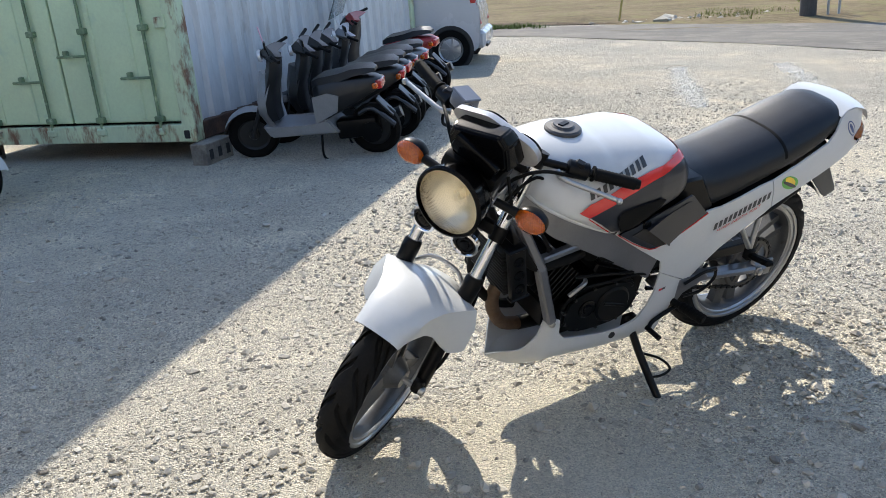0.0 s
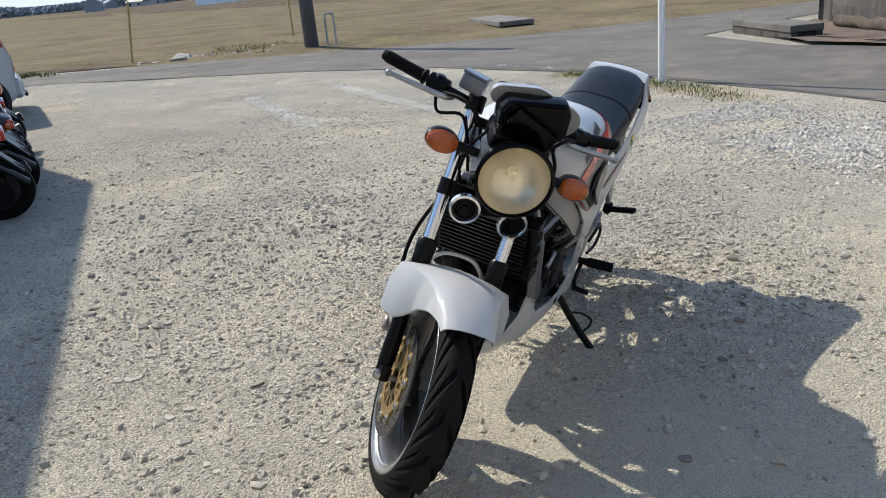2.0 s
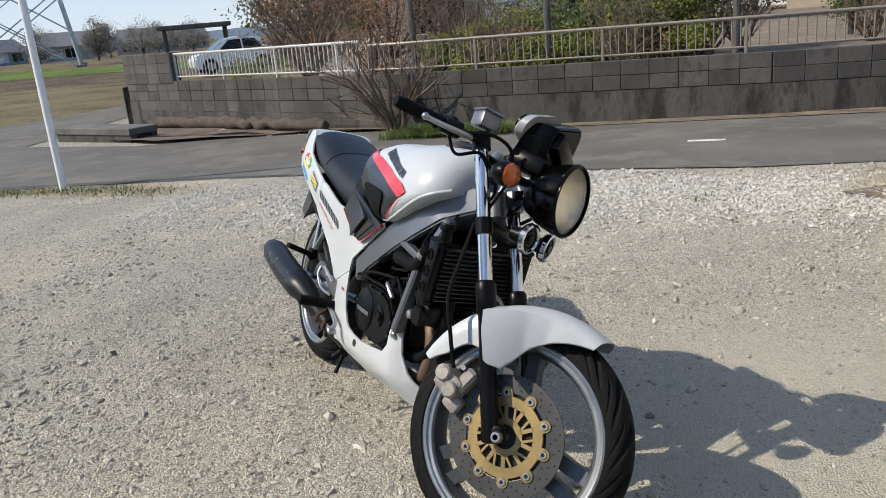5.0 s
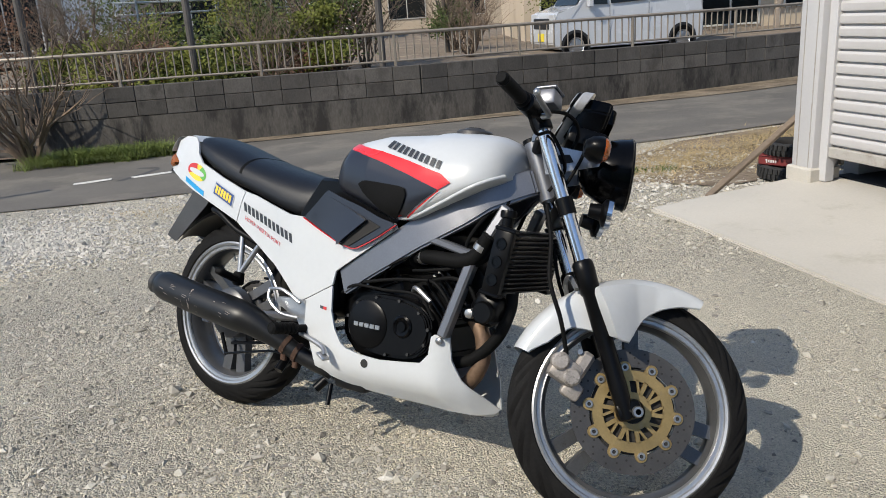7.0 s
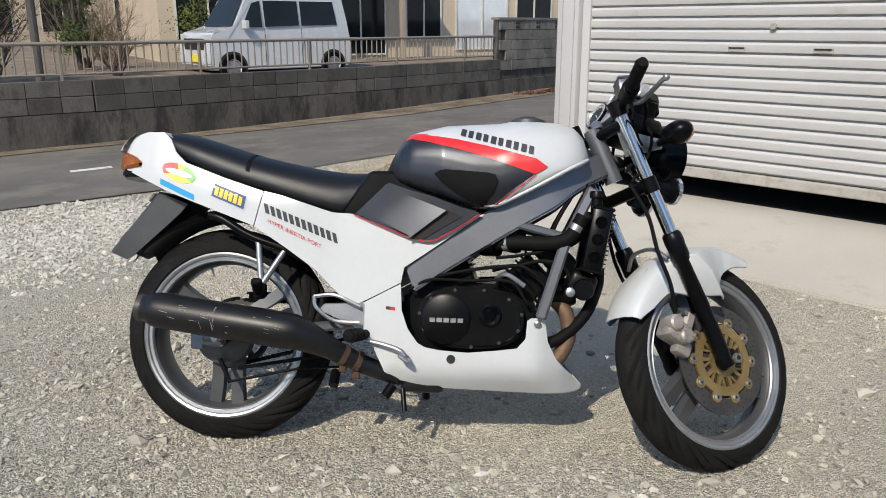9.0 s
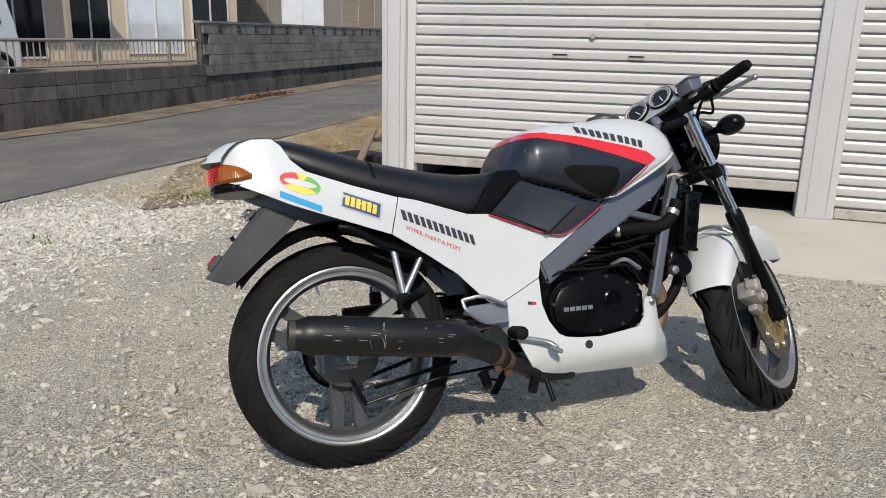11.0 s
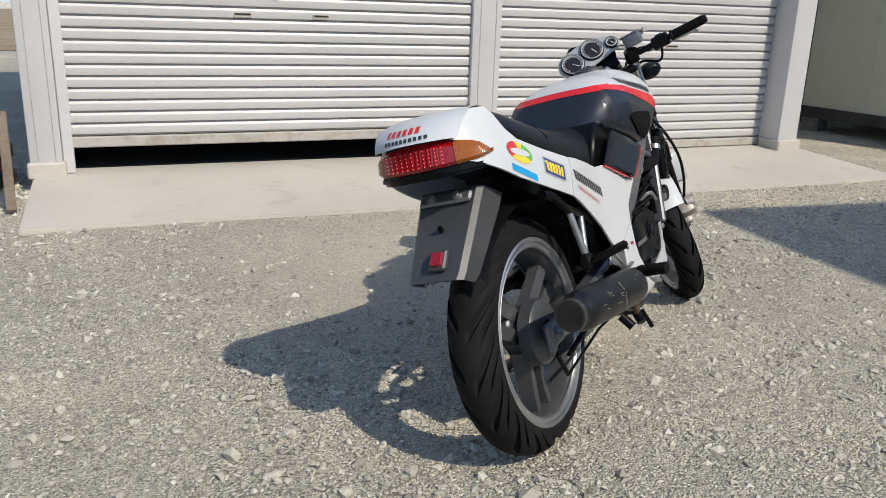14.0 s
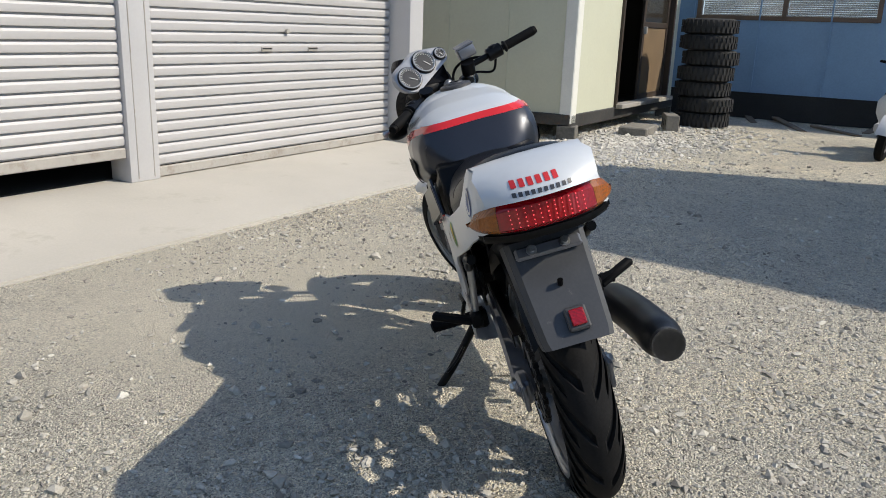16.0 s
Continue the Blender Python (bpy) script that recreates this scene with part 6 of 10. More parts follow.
    me = bpy.data.meshes.new_from_object(tmp)
    bm = bmesh.new()
    bm.from_mesh(me)
    bpy.data.objects.remove(tmp)
    ax = max(v.co.x for v in bm.verts)
    L_ = 0.17
    for v in bm.verts:
        u = v.co.x / ax * L_
        if s < 0:
            x, z = 0.158 + u * 0.91, 0.647 - u * 0.415 + v.co.y
        else:
            x, z = 0.332 - u * 0.92, 0.583 + u * 0.38 + v.co.y
        v.co = project(trees[s], x, z, s, 0.0014)
    part("motto", bm, DECAL_RED, panels[s][1], "small red motto lettering", 60)


def oval(cx, cz, rx, rz, tilt_, a0=0.0, a1=2 * math.pi, n=24):
    t = radians(tilt_)
    out = []
    for k in range(n + 1 if a1 - a0 < 6 else n):
        u = a0 + (a1 - a0) * k / n
        x, z = rx * math.cos(u), rz * math.sin(u)
        out.append((cx + x * math.cos(t) - z * math.sin(t), cz + x * math.sin(t) + z * math.cos(t)))
    return out


host = panels[-1][0]
sticker("round_sticker", oval(-0.112, 0.783, 0.054, 0.025, -21), -1, DECAL_YELLOW, host, 0.0012, "yellow, green and red oval sticker")
sticker("sticker_green", oval(-0.112, 0.783, 0.054, 0.025, -21, -0.5, 1.3) + [(-0.112, 0.783)], -1, DECAL_GREEN, host, 0.0016)
sticker("sticker_red", oval(-0.112, 0.783, 0.054, 0.025, -21, 1.9, 3.9) + [(-0.112, 0.783)], -1, DECAL_RED, host, 0.0016)
sticker("sticker_band", oval(-0.112, 0.783, 0.043, 0.009, -16, n=16), -1, WHITE, host, 0.002)
q = quad(-0.166, 0.767, 0.105, -0.046, 0, -0.017)
sticker("blue_sticker", [q(0, 0), q(1, 0), q(1, 1), q(0, 1)], -1, DECAL_BLUE, host, 0.0012, "bright blue sticker strip")
q = quad(-0.006, 0.760, 0.105, -0.040, -0.008, -0.043)
sticker("square_sticker", [q(0, 0), q(1, 0), q(1, 1), q(0, 1)], -1, DECAL_SILVER, host, 0.0012, "blue sticker with yellow lettering bars")
sticker("sticker_field", [q(0.04, 0.08), q(0.96, 0.08), q(0.96, 0.92), q(0.04, 0.92)], -1, DECAL_NAVY, host, 0.0016)
for k in range(6):
    a = 0.10 + 0.135 * k
    sticker("sticker_bar", [q(a, 0.22), q(a + 0.10, 0.22), q(a + 0.10, 0.78), q(a, 0.78)], -1, DECAL_YELLOW, host, 0.002)
host = panels[1][0]
sticker("oval_sticker", oval(0.062, 0.712, 0.044, 0.022, 19), 1, DECAL_GREEN, host, 0.0012, "green and yellow oval sticker")
sticker("sticker_yellow", oval(0.062, 0.716, 0.03, 0.013, 30), 1, DECAL_YELLOW, host, 0.0016)
sticker("sticker_dark", oval(0.062, 0.706, 0.04, 0.006, 25), 1, DECAL_DARK, host, 0.002)
ring_o, ring_i = oval(-0.205, 0.845, 0.032, 0.016, 50), oval(-0.205, 0.845, 0.028, 0.012, 50)
sticker("blue_outline_sticker", ring_o, 1, DECAL_NAVY, host, 0.0012, "blue outlined sticker on white")
sticker("sticker_field", ring_i, 1, WHITE, host, 0.0016)
sticker("sticker_bar", oval(-0.205, 0.845, 0.022, 0.006, 50), 1, DECAL_NAVY, host, 0.002)
for s in (-1, 1):
    q = quad(0.500, 0.424, 0.026, -0.003, 0.0, -0.009)
    tr = bmesh.new()
    tr.from_mesh(panels[s][2].data)
    t2 = BVHTree.FromBMesh(tr)
    tr.free()
    bpart("small_mark", decal(t2, [q(0, 0), q(0.5, 0), q(0.5, 1), q(0, 1)], s, 0.0012), DECAL_DARK, panels[s][2], "", 60)
    bpart("small_mark", decal(t2, [q(0.5, 0), q(1, 0), q(1, 1), q(0.5, 1)], s, 0.0012), DECAL_RED, panels[s][2], "", 60)

# ---- engine ----
eng = new("engine")
eng.parent = bike
eng["label"] = "black liquid-cooled twin engine"
bm = bmesh.new()
prism(bm, [(0.54, 0.34), (0.60, 0.285), (0.86, 0.285), (0.92, 0.34), (0.92, 0.43), (0.84, 0.49), (0.60, 0.50), (0.53, 0.44)], -0.10, 0.10)
bmesh.ops.bevel(bm, geom=bm.edges[:], offset=0.012, segments=2, affect="EDGES")
bpart("crankcase", bm, BLACK, eng)
COVER_IN = Matrix.Translation((0, -0.013, 0))
for s in (-1, 1):
    bm = bmesh.new()
    poly = []
    for k in range(36):
        u = 2 * math.pi * k / 36
        poly.append((0.733 + 0.148 * math.copysign(abs(math.cos(u)) ** 0.8, math.cos(u)), 0.397 + 0.086 * math.copysign(abs(math.sin(u)) ** 0.75, math.sin(u))))
    prism(bm, poly, 0.09, 0.145)
    prism(bm, [(0.733 + (x - 0.733) * 0.93, 0.397 + (z - 0.397) * 0.90) for x, z in poly], 0.145, 0.152)
    bmesh.ops.bevel(bm, geom=[e for e in bm.edges if abs(e.verts[0].co.y - e.verts[1].co.y) < 0.001 and e.verts[0].co.y > 0.14], offset=0.005, segments=2, affect="EDGES")
    local(bm, COVER_IN)
    cov = bpart("crankcase_cover", bm, BLACK, eng, "black engine cover", 32, False, s < 0)
    bm = bmesh.new()
    lathe(bm, [(0, 0.160), (0.014, 0.160), (0.016, 0.156), (0.026, 0.158), (0.032, 0.155), (0.034, 0.148)], 32, Matrix.Translation((0.788, 0, 0.405)))
    local(bm, COVER_IN)
    bpart("timing_cap", bm, BLACK_GLOSS, cov, "", 32, False, s < 0)
    bm = bmesh.new()
    if s < 0:
        lathe(bm, [(0, 0.158), (0.062, 0.158), (0.070, 0.154), (0.072, 0.146)], 40, Matrix.Translation((0.664, 0, 0.392)))
    else:
        lathe(bm, [(0, 0.160), (0.058, 0.160), (0.066, 0.154), (0.068, 0.146)], 40, Matrix.Translation((0.69, 0, 0.395)))
        box(bm, (0.09, 0.006, 0.012), (0.69, 0.162, 0.40), rot(0, -20, 0), bev=0.003)
    local(bm, COVER_IN)
    rnd = bpart("round_cover", bm, BLACK, cov, "", 32, False, s < 0)
    bm = bmesh.new()
    if s < 0:
        for k in range(5):
            box(bm, (0.0165, 0.003, 0.013), (0.628 + 0.0195 * k, 0.1595, 0.389), bev=0.001)
        local(bm, COVER_IN)
        bpart("raised_lettering_bars", bm, ZINC, rnd, "pale raised lettering bars", 32, False, True)
    else:
        bm.free()
    for k in range(11):
        u = 2 * math.pi * (k + 0.3) / 11
        bm = bmesh.new()
        lathe(bm, [(0, 0.155), (0.0052, 0.155), (0.0052, 0.14)], 6, Matrix.Translation((0.733 + 0.143 * math.cos(u), 0, 0.397 + 0.080 * math.sin(u))))
        local(bm, COVER_IN)
        bpart("cover_bolt", bm, DARK_BOLT, cov, "", 32, False, s < 0)


def finned(name, a, b, w, d, n):
    """A finned cylinder block from a to b."""
    a, b = Vector(a), Vector(b)
    ax = (b - a).normalized()
    ang = math.degrees(math.atan2(ax.x, ax.z))
    bm = bmesh.new()
    box(bm, (w * 0.84, d * 0.88, (b - a).length * 0.6), a.lerp(b, 0.35), rot(0, ang, 0), bev=0.006)
    box(bm, (w * 0.98, d * 0.98, (b - a).length * 0.3), a.lerp(b, 0.86), rot(0, ang, 0), bev=0.016, seg=2)
    ob = bpart(name, bm, BLACK, eng, "black finned cylinder")
    for k in range(n):
        bm = bmesh.new()
        box(bm, (w, d, 0.006), a.lerp(b, 0.2 + 0.45 * k / (n - 1)), rot(0, ang, 0), bev=0.0015)
        bpart("cooling_fin", bm, BLACK, ob)


finned("front_cylinder", (0.81, 0, 0.43), (0.985, 0, 0.60), 0.13, 0.20, 7)
finned("rear_cylinder", (0.70, 0, 0.46), (0.60, 0, 0.68), 0.13, 0.20, 7)
bm = bmesh.new()
box(bm, (0.16, 0.2, 0.1), (0.80, 0, 0.64), rot(0, 10, 0), bev=0.02, seg=2)
box(bm, (0.1, 0.16, 0.2), (0.60, 0, 0.6), bev=0.02)
tube(bm, [(0.76, -0.09, 0.60), (0.80, -0.11, 0.60)], 0.03, 16)
tube(bm, [(0.76, 0.09, 0.60), (0.80, 0.11, 0.60)], 0.03, 16)
bpart("carburettor", bm, BLACK, eng, "", 40)
for s in (-1, 1):
    bm = bmesh.new()
    tube(bm, smooth_path([(0.83, 0.115, 0.612), (0.90, 0.122, 0.606), (0.99, 0.126, 0.612), (1.035, 0.12, 0.65), (1.05, 0.11, 0.69)], 6), 0.0165, 14)
    bpart("coolant_hose", bm, RUBBER, eng, "", 40, False, s < 0)
    bm = bmesh.new()
    tube(bm, smooth_path([(0.60, 0.13, 0.50), (0.66, 0.15, 0.515), (0.76, 0.15, 0.535), (0.86, 0.14, 0.545)], 6), 0.005, 8)
    tube(bm, smooth_path([(0.56, 0.14, 0.47), (0.62, 0.155, 0.50), (0.72, 0.15, 0.50), (0.84, 0.15, 0.50), (0.89, 0.14, 0.44)], 6), 0.0045, 8)
    tube(bm, smooth_path([(0.68, 0.10, 0.52), (0.73, 0.145, 0.57), (0.80, 0.14, 0.61), (0.84, 0.12, 0.66)], 6), 0.0045, 8)
    tube(bm, smooth_path([(0.93, 0.06, 0.56), (0.96, 0.12, 0.66), (1.01, 0.10, 0.75), (1.05, 0.06, 0.80)], 6), 0.0055, 8)
    bpart("cable_run", bm, RUBBER, eng, "", 40, False, s < 0)
    bm = bmesh.new()
    tube(bm, smooth_path([(0.80, 0.12, 0.505), (0.83, 0.15, 0.52), (0.88, 0.15, 0.49)], 6), 0.007, 8)
    bpart("coolant_pipe", bm, ALLOY, eng, "bare alloy pipe", 40, False, s < 0)
# radiator
rad = new("radiator")
rad.parent = bike
rad["label"] = "black radiator behind the fork"
tiltr = rot(0, 10, 0)
RADC = Vector((1.082, 0, 0.622))
bm = bmesh.new()
box(bm, (0.03, 0.26, 0.165), RADC, tiltr, bev=0.003)
bpart("core", bm, BLACK, rad)
for k in range(13):
    bm = bmesh.new()
    box(bm, (0.042, 0.256, 0.003), RADC + tiltr @ Vector((0.008, 0, -0.075 + 0.0125 * k)), tiltr)
    bpart("fin", bm, DARK_BOLT, rad)
for s in (-1, 1):
    at_ = RADC + Vector((-0.008, s * 0.142, 0))
    bm = bmesh.new()
    box(bm, (0.056, 0.026, 0.178), at_, tiltr, bev=0.010, seg=2)
    t_ = bpart("end_tank", bm, BLACK, rad, "black ribbed end tank")
    for k in range(3):
        bm = bmesh.new()
        lathe(bm, [(0.0, 0.0142), (0.010, 0.0142), (0.0115, 0.017), (0.0155, 0.017), (0.017, 0.012)], 18, Matrix.Translation(at_ + tiltr @ Vector((0.0, 0, -0.048 + 0.048 * k))) @ (rot(0, 0, 180).to_4x4() if s < 0 else Matrix.Identity(4)))
        bpart("tank_recess", bm, BLACK_GLOSS, t_)
    for k in (-1, 1):
        bm = bmesh.new()
        box(bm, (0.062, 0.030, 0.011), at_ + tiltr @ Vector((0, 0, 0.086 * k)), tiltr, bev=0.004)
        bpart("tank_rim", bm, BLACK, t_)
bm = bmesh.new()
lathe(bm, [(0, 0.03), (0.02, 0.03), (0.022, 0.024), (0.022, 0.012), (0.016, 0.01), (0.016, -0.03)], 20, Matrix.Translation((1.072, -0.112, 0.726)) @ rot(90, 0, 0).to_4x4())
bpart("radiator_cap", bm, BLACK, rad, "", 32)
bm = bmesh.new()
tube(bm, smooth_path([(0.78, -0.10, 0.600), (0.845, -0.128, 0.608), (0.955, -0.136, 0.610), (1.004, -0.138, 0.632), (1.036, -0.138, 0.685)], 7), 0.0205, 16)
bpart("coolant_hose", bm, RUBBER, rad, "thick black rubber coolant hose", 40)
for p_, q_ in (((0.82, -0.118, 0.605), (0.834, -0.124, 0.607)), ((1.012, -0.138, 0.645), (1.020, -0.138, 0.66))):
    bm = bmesh.new()
    tube(bm, [p_, q_], 0.0222, 16)
    bpart("hose_clip", bm, ZINC, rad, "steel hose clip", 40)
bm = bmesh.new()
tube(bm, smooth_path([(1.085, -0.07, 0.545), (1.082, -0.07, 0.49), (1.050, -0.07, 0.41), (0.985, -0.07, 0.345), (0.92, -0.07, 0.32)], 7), 0.0165, 14)
bpart("coolant_hose", bm, RUBBER, rad, "", 40)
bm = bmesh.new()
box(bm, (0.085, 0.07, 0.075), (1.034, -0.095, 0.50), rot(0, 22, 0), bev=0.022, seg=3)
lathe(bm, [(0, -0.03), (0.026, -0.03), (0.030, -0.024), (0.030, 0.02)], 24, Matrix.Translation((1.040, -0.118, 0.485)))
pump_ = bpart("exhaust_valve_housing", bm, BLACK, rad, "", 32)
bm = bmesh.new()
lathe(bm, [(0, -0.012), (0.006, -0.012), (0.012, -0.010), (0.014, -0.004), (0.014, 0.01)], 16, Matrix.Translation((1.004, -0.142, 0.477)))
bpart("housing_bolt", bm, ZINC, pump_, "bright bolt head", 32)
bm = bmesh.new()
tube(bm, smooth_path([(0.86, -0.12, 0.545), (0.93, -0.125, 0.56), (0.985, -0.13, 0.545), (1.01, -0.12, 0.50)], 6), 0.0055, 8)
tube(bm, smooth_path([(0.80, -0.13, 0.565), (0.87, -0.14, 0.575), (0.95, -0.13, 0.60), (1.02, -0.10, 0.70), (1.05, -0.07, 0.79)], 6), 0.0045, 8)
tube(bm, smooth_path([(0.79, -0.12, 0.53), (0.86, -0.135, 0.545), (0.91, -0.14, 0.52), (0.955, -0.135, 0.46)], 6), 0.005, 8)
bpart("hose_run", bm, RUBBER, rad, "", 40)
bm = bmesh.new()
lathe(bm, [(0, -0.05), (0.035, -0.05), (0.04, -0.04), (0.04, 0.03), (0.03, 0.04), (0, 0.04)], 24, Matrix.Translation((0.975, -0.05, 0.475)) @ rot(0, 0, 90).to_4x4())
bpart("oil_filter", bm, BLACK, eng, "", 32)
bm = bmesh.new()
tube(bm, smooth_path([(0.965, -0.055, 0.455), (1.0, -0.058, 0.41), (1.005, -0.055, 0.34), (0.965, -0.05, 0.27), (0.90, -0.05, 0.245)], 7), 0.022, 16)
bpart("header_pipe", bm, AMBER_CASE, None, "heat-browned header pipe", 40)
bm = bmesh.new()
tube(bm, smooth_path([(0.90, -0.05, 0.245), (0.75, -0.05, 0.235), (0.6, -0.07, 0.225), (0.53, -0.11, 0.222)], 6), 0.024, 14)
box(bm, (0.12, 0.12, 0.05), (0.60, -0.06, 0.205), bev=0.014, seg=2)
bpart("collector", bm, MUFFLER, None, "rusty collector box", 40)

# muffler
bm = bmesh.new()
c = smooth_path([(-0.168, -0.222, 0.400), (-0.1, -0.225, 0.393), (0.05, -0.230, 0.375), (0.22, -0.226, 0.354), (0.27, -0.217, 0.345), (0.34, -0.195, 0.312), (0.40, -0.170, 0.279), (0.46, -0.145, 0.25), (0.53, -0.115, 0.224)], 5)
rr = [interp(p.x, (-0.168, -0.150, -0.143, -0.13, -0.115, 0.225, 0.245, 0.27, 0.36, 0.42, 0.53), (0.038, 0.039, 0.0445, 0.0485, 0.0495, 0.0505, 0.0495, 0.046, 0.030, 0.026, 0.025)) for p in c]
tube(bm, c, rr, 28)
muf = bpart("muffler", bm, MUFFLER, None, "scuffed black muffler", 32)
back = (c[0] - c[1]).normalized()
side_ = back.cross(Vector((0, 0, 1))).normalized()
endm = Matrix((side_, back, side_.cross(back))).transposed().to_4x4()
endm.translation = c[0]
bm = bmesh.new()
lathe(bm, [(0.018, -0.006), (0.019, 0.007), (0.024, 0.008), (0.026, 0.003), (0.033, 0.003), (0.0385, 0.0)], 28, endm)
tip = bpart("end_cap", bm, MUFFLER, muf, "", 32)
# dark disc drawn where the pipe would be hollow
bm = bmesh.new()
lathe(bm, [(0.0, 0.001), (0.0185, 0.0012)], 20, endm)
bpart("outlet", bm, DARK_IN, tip, "dark outlet", 32)
for t_ in (0.385, 0.425):
    i_ = min(range(1, len(c) - 1), key=lambda i: abs(c[i].x - t_))
    way = (c[i_ + 1] - c[i_ - 1]).normalized()
    bm = bmesh.new()
    tube(bm, [c[i_] - way * 0.008, c[i_] - way * 0.007, c[i_] + way * 0.007, c[i_] + way * 0.008], [0.028, 0.0305, 0.0305, 0.028], 20)
    box(bm, (0.02, 0.014, 0.022), c[i_] + Vector((0, -0.006, -0.036)), bev=0.003)
    bpart("pipe_clamp", bm, RUST, muf, "rusty pipe clamp", 32)
# near-black disc stands in for the shade inside the muffler outlet
bm = bmesh.new()
ax = (c[0] - c[1]).normalized()
tube(bm, [c[0] + ax * 0.0005, c[0] + ax * 0.002], [0.0302, 0.0302], 24)
bpart("outlet", bm, surface("outlet_shade", (0.0015, 0.0015, 0.0015), 0.95, var=0.2, spec=0.0), muf, "near-black disc painted as the hollow outlet", 32)
bm = bmesh.new()
tube(bm, [c[0] + ax * -0.004, c[0] + ax * 0.012, c[0] + ax * 0.012, c[0] + ax * 0.0005], [0.0385, 0.0385, 0.0345, 0.030], 24, cap=False)
bpart("outlet_lip", bm, surface("worn_lip", (0.06, 0.056, 0.05), 0.45, 0.4, var=0.3), muf, "", 32)
SCRATCH = surface("scratch_grey", (0.36, 0.31, 0.27), 0.6, var=0.3)
rnd_ = random.Random(5)
for k in range(26):
    t = rnd_.uniform(0.25, 0.72) if k > 7 else rnd_.uniform(0.42, 0.5)
    p = c[int(t * 22)]
    a = rnd_.uniform(-0.55, 0.75)
    L = rnd_.uniform(0.012, 0.05)
    q0 = p + Vector((0, -0.0505 * math.cos(a), 0.0505 * math.sin(a)))
    dx, dz = (rnd_.uniform(-0.4, 0.4), 1) if k < 8 else (1, rnd_.uniform(-0.15, 0.1))
    n_ = math.hypot(dx, dz)
    a2 = a + L * 0.5 * dz / n_ / 0.0505
    q1 = p + Vector((L * 0.5 * dx / n_, -0.0507 * math.cos(a2), 0.0507 * math.sin(a2) - 0.09 * L * 0.5 * dx / n_))
    bm = bmesh.new()
    tube(bm, [q0, q1], rnd_.uniform(0.0004, 0.0009), 4)
    bpart("scratch", bm, SCRATCH, muf, "", 60)

# swing arm, chain, rear guards
for s in (-1, 1):
    bm = bmesh.new()
    beam(bm, (0.48, 0.075, 0.375), (-0.045, 0.098, 0.312), 0.028, 0.05, (0, 1, 0), 0.008)
    box(bm, (0.08, 0.03, 0.06), (-0.02, 0.098, 0.3155), bev=0.008)
    box(bm, (0.04, 0.012, 0.07), (-0.06, 0.105, 0.312), bev=0.004)
    arm = bpart("swing_arm", bm, SPAR, None, "grey box-section swing arm", 32, False, s < 0)
    bm = bmesh.new()
    lathe(bm, [(0, 0.02), (0.012, 0.02), (0.014, 0.012), (0.018, 0.01), (0.018, 0)], 6, Matrix.Translation((0, 0.112, 0.3155)))
    bpart("axle_nut", bm, ZINC, arm, "", 32, False, s < 0)
bm = bmesh.new()
lathe(bm, [(0.085, 0.062), (0.098, 0.062), (0.104, 0.066), (0.098, 0.070), (0.085, 0.070)], 44, Matrix.Translation(RA), closed=True)
for k in range(6):
    u = 2 * math.pi * k / 6
    beam(bm, (0.03 * math.cos(u), 0.066, RA[2] + 0.03 * math.sin(u)), (0.088 * math.cos(u), 0.066, RA[2] + 0.088 * math.sin(u)), 0.02, 0.006, (0, 1, 0))
bpart("sprocket", bm, DISC, rear_wheel, "", 32)
links = []
for z0, z1 in ((0.098, 0.035), (-0.098, -0.035)):
    for k in range(30):
        t = k / 29
        links.append(Vector((0.02 + 0.45 * t, 0.066, 0.3155 + z0 * (1 - t) + (0.06 + z1) * t)))
bm = bmesh.new()
for k, p in enumerate(links):
    box(bm, (0.0165, 0.014 if k % 2 else 0.009, 0.012), p, rot(0, -6, 0), bev=0.002)
for k in range(22):
    u = math.pi / 2 + math.pi * (k + 0.5) / 22
    box(bm, (0.012, 0.014 if k % 2 else 0.009, 0.0165), (0.102 * math.cos(u), 0.066, RA[2] + 0.102 * math.sin(u)), rot(0, -math.degrees(u), 0), bev=0.002)
bpart("drive_chain", bm, BLACK, None, "", 32)
bm = bmesh.new()
beam(bm, (0.02, 0.078, 0.435), (0.40, 0.078, 0.445), 0.03, 0.008, (0, 0, 1), 0.003)
beam(bm, (0.02, 0.092, 0.42), (0.40, 0.092, 0.43), 0.004, 0.035, (0, 0, 1), 0.001)
bpart("chain_guard", bm, BLACK, None, "", 32)
bm = bmesh.new()
lathe(bm, [(0.03, -0.075), (0.075, -0.070), (0.085, -0.062), (0.088, -0.03), (0.03, -0.03)], 40, Matrix.Translation(RA), closed=True)
bpart("brake_drum", bm, WHEEL, rear_wheel, "", 40)
bm = bmesh.new()
beam(bm, (0.0, -0.085, 0.25), (0.035, -0.088, 0.18), 0.012, 0.01, (0, 1, 0), 0.002)
tube(bm, [(0.035, -0.092, 0.185), (0.25, -0.11, 0.235), (0.42, -0.13, 0.25)], 0.004, 8)
beam(bm, (0.06, -0.09, 0.225), (0.30, -0.09, 0.27), 0.01, 0.016, (0, 1, 0), 0.002)
bpart("brake_rod", bm, BLACK, None, "", 32)
# inner rear guard and under-seat mass
bm = bmesh.new()
secs = []
for k in range(20):
    u = radians(35 + 108 * k / 19)
    r = 0.345
    secs.append([(r * math.cos(u), y, RA[2] + 0.03 + r * math.sin(u) - 0.03 * abs(y / 0.08) ** 3) for y in np.linspace(-0.085, 0.085, 9)])
loft(bm, secs, cap=False, closed=False)
bpart("inner_mudguard", bm, BLACK, None, "black inner mudguard", 60)
bm = bmesh.new()
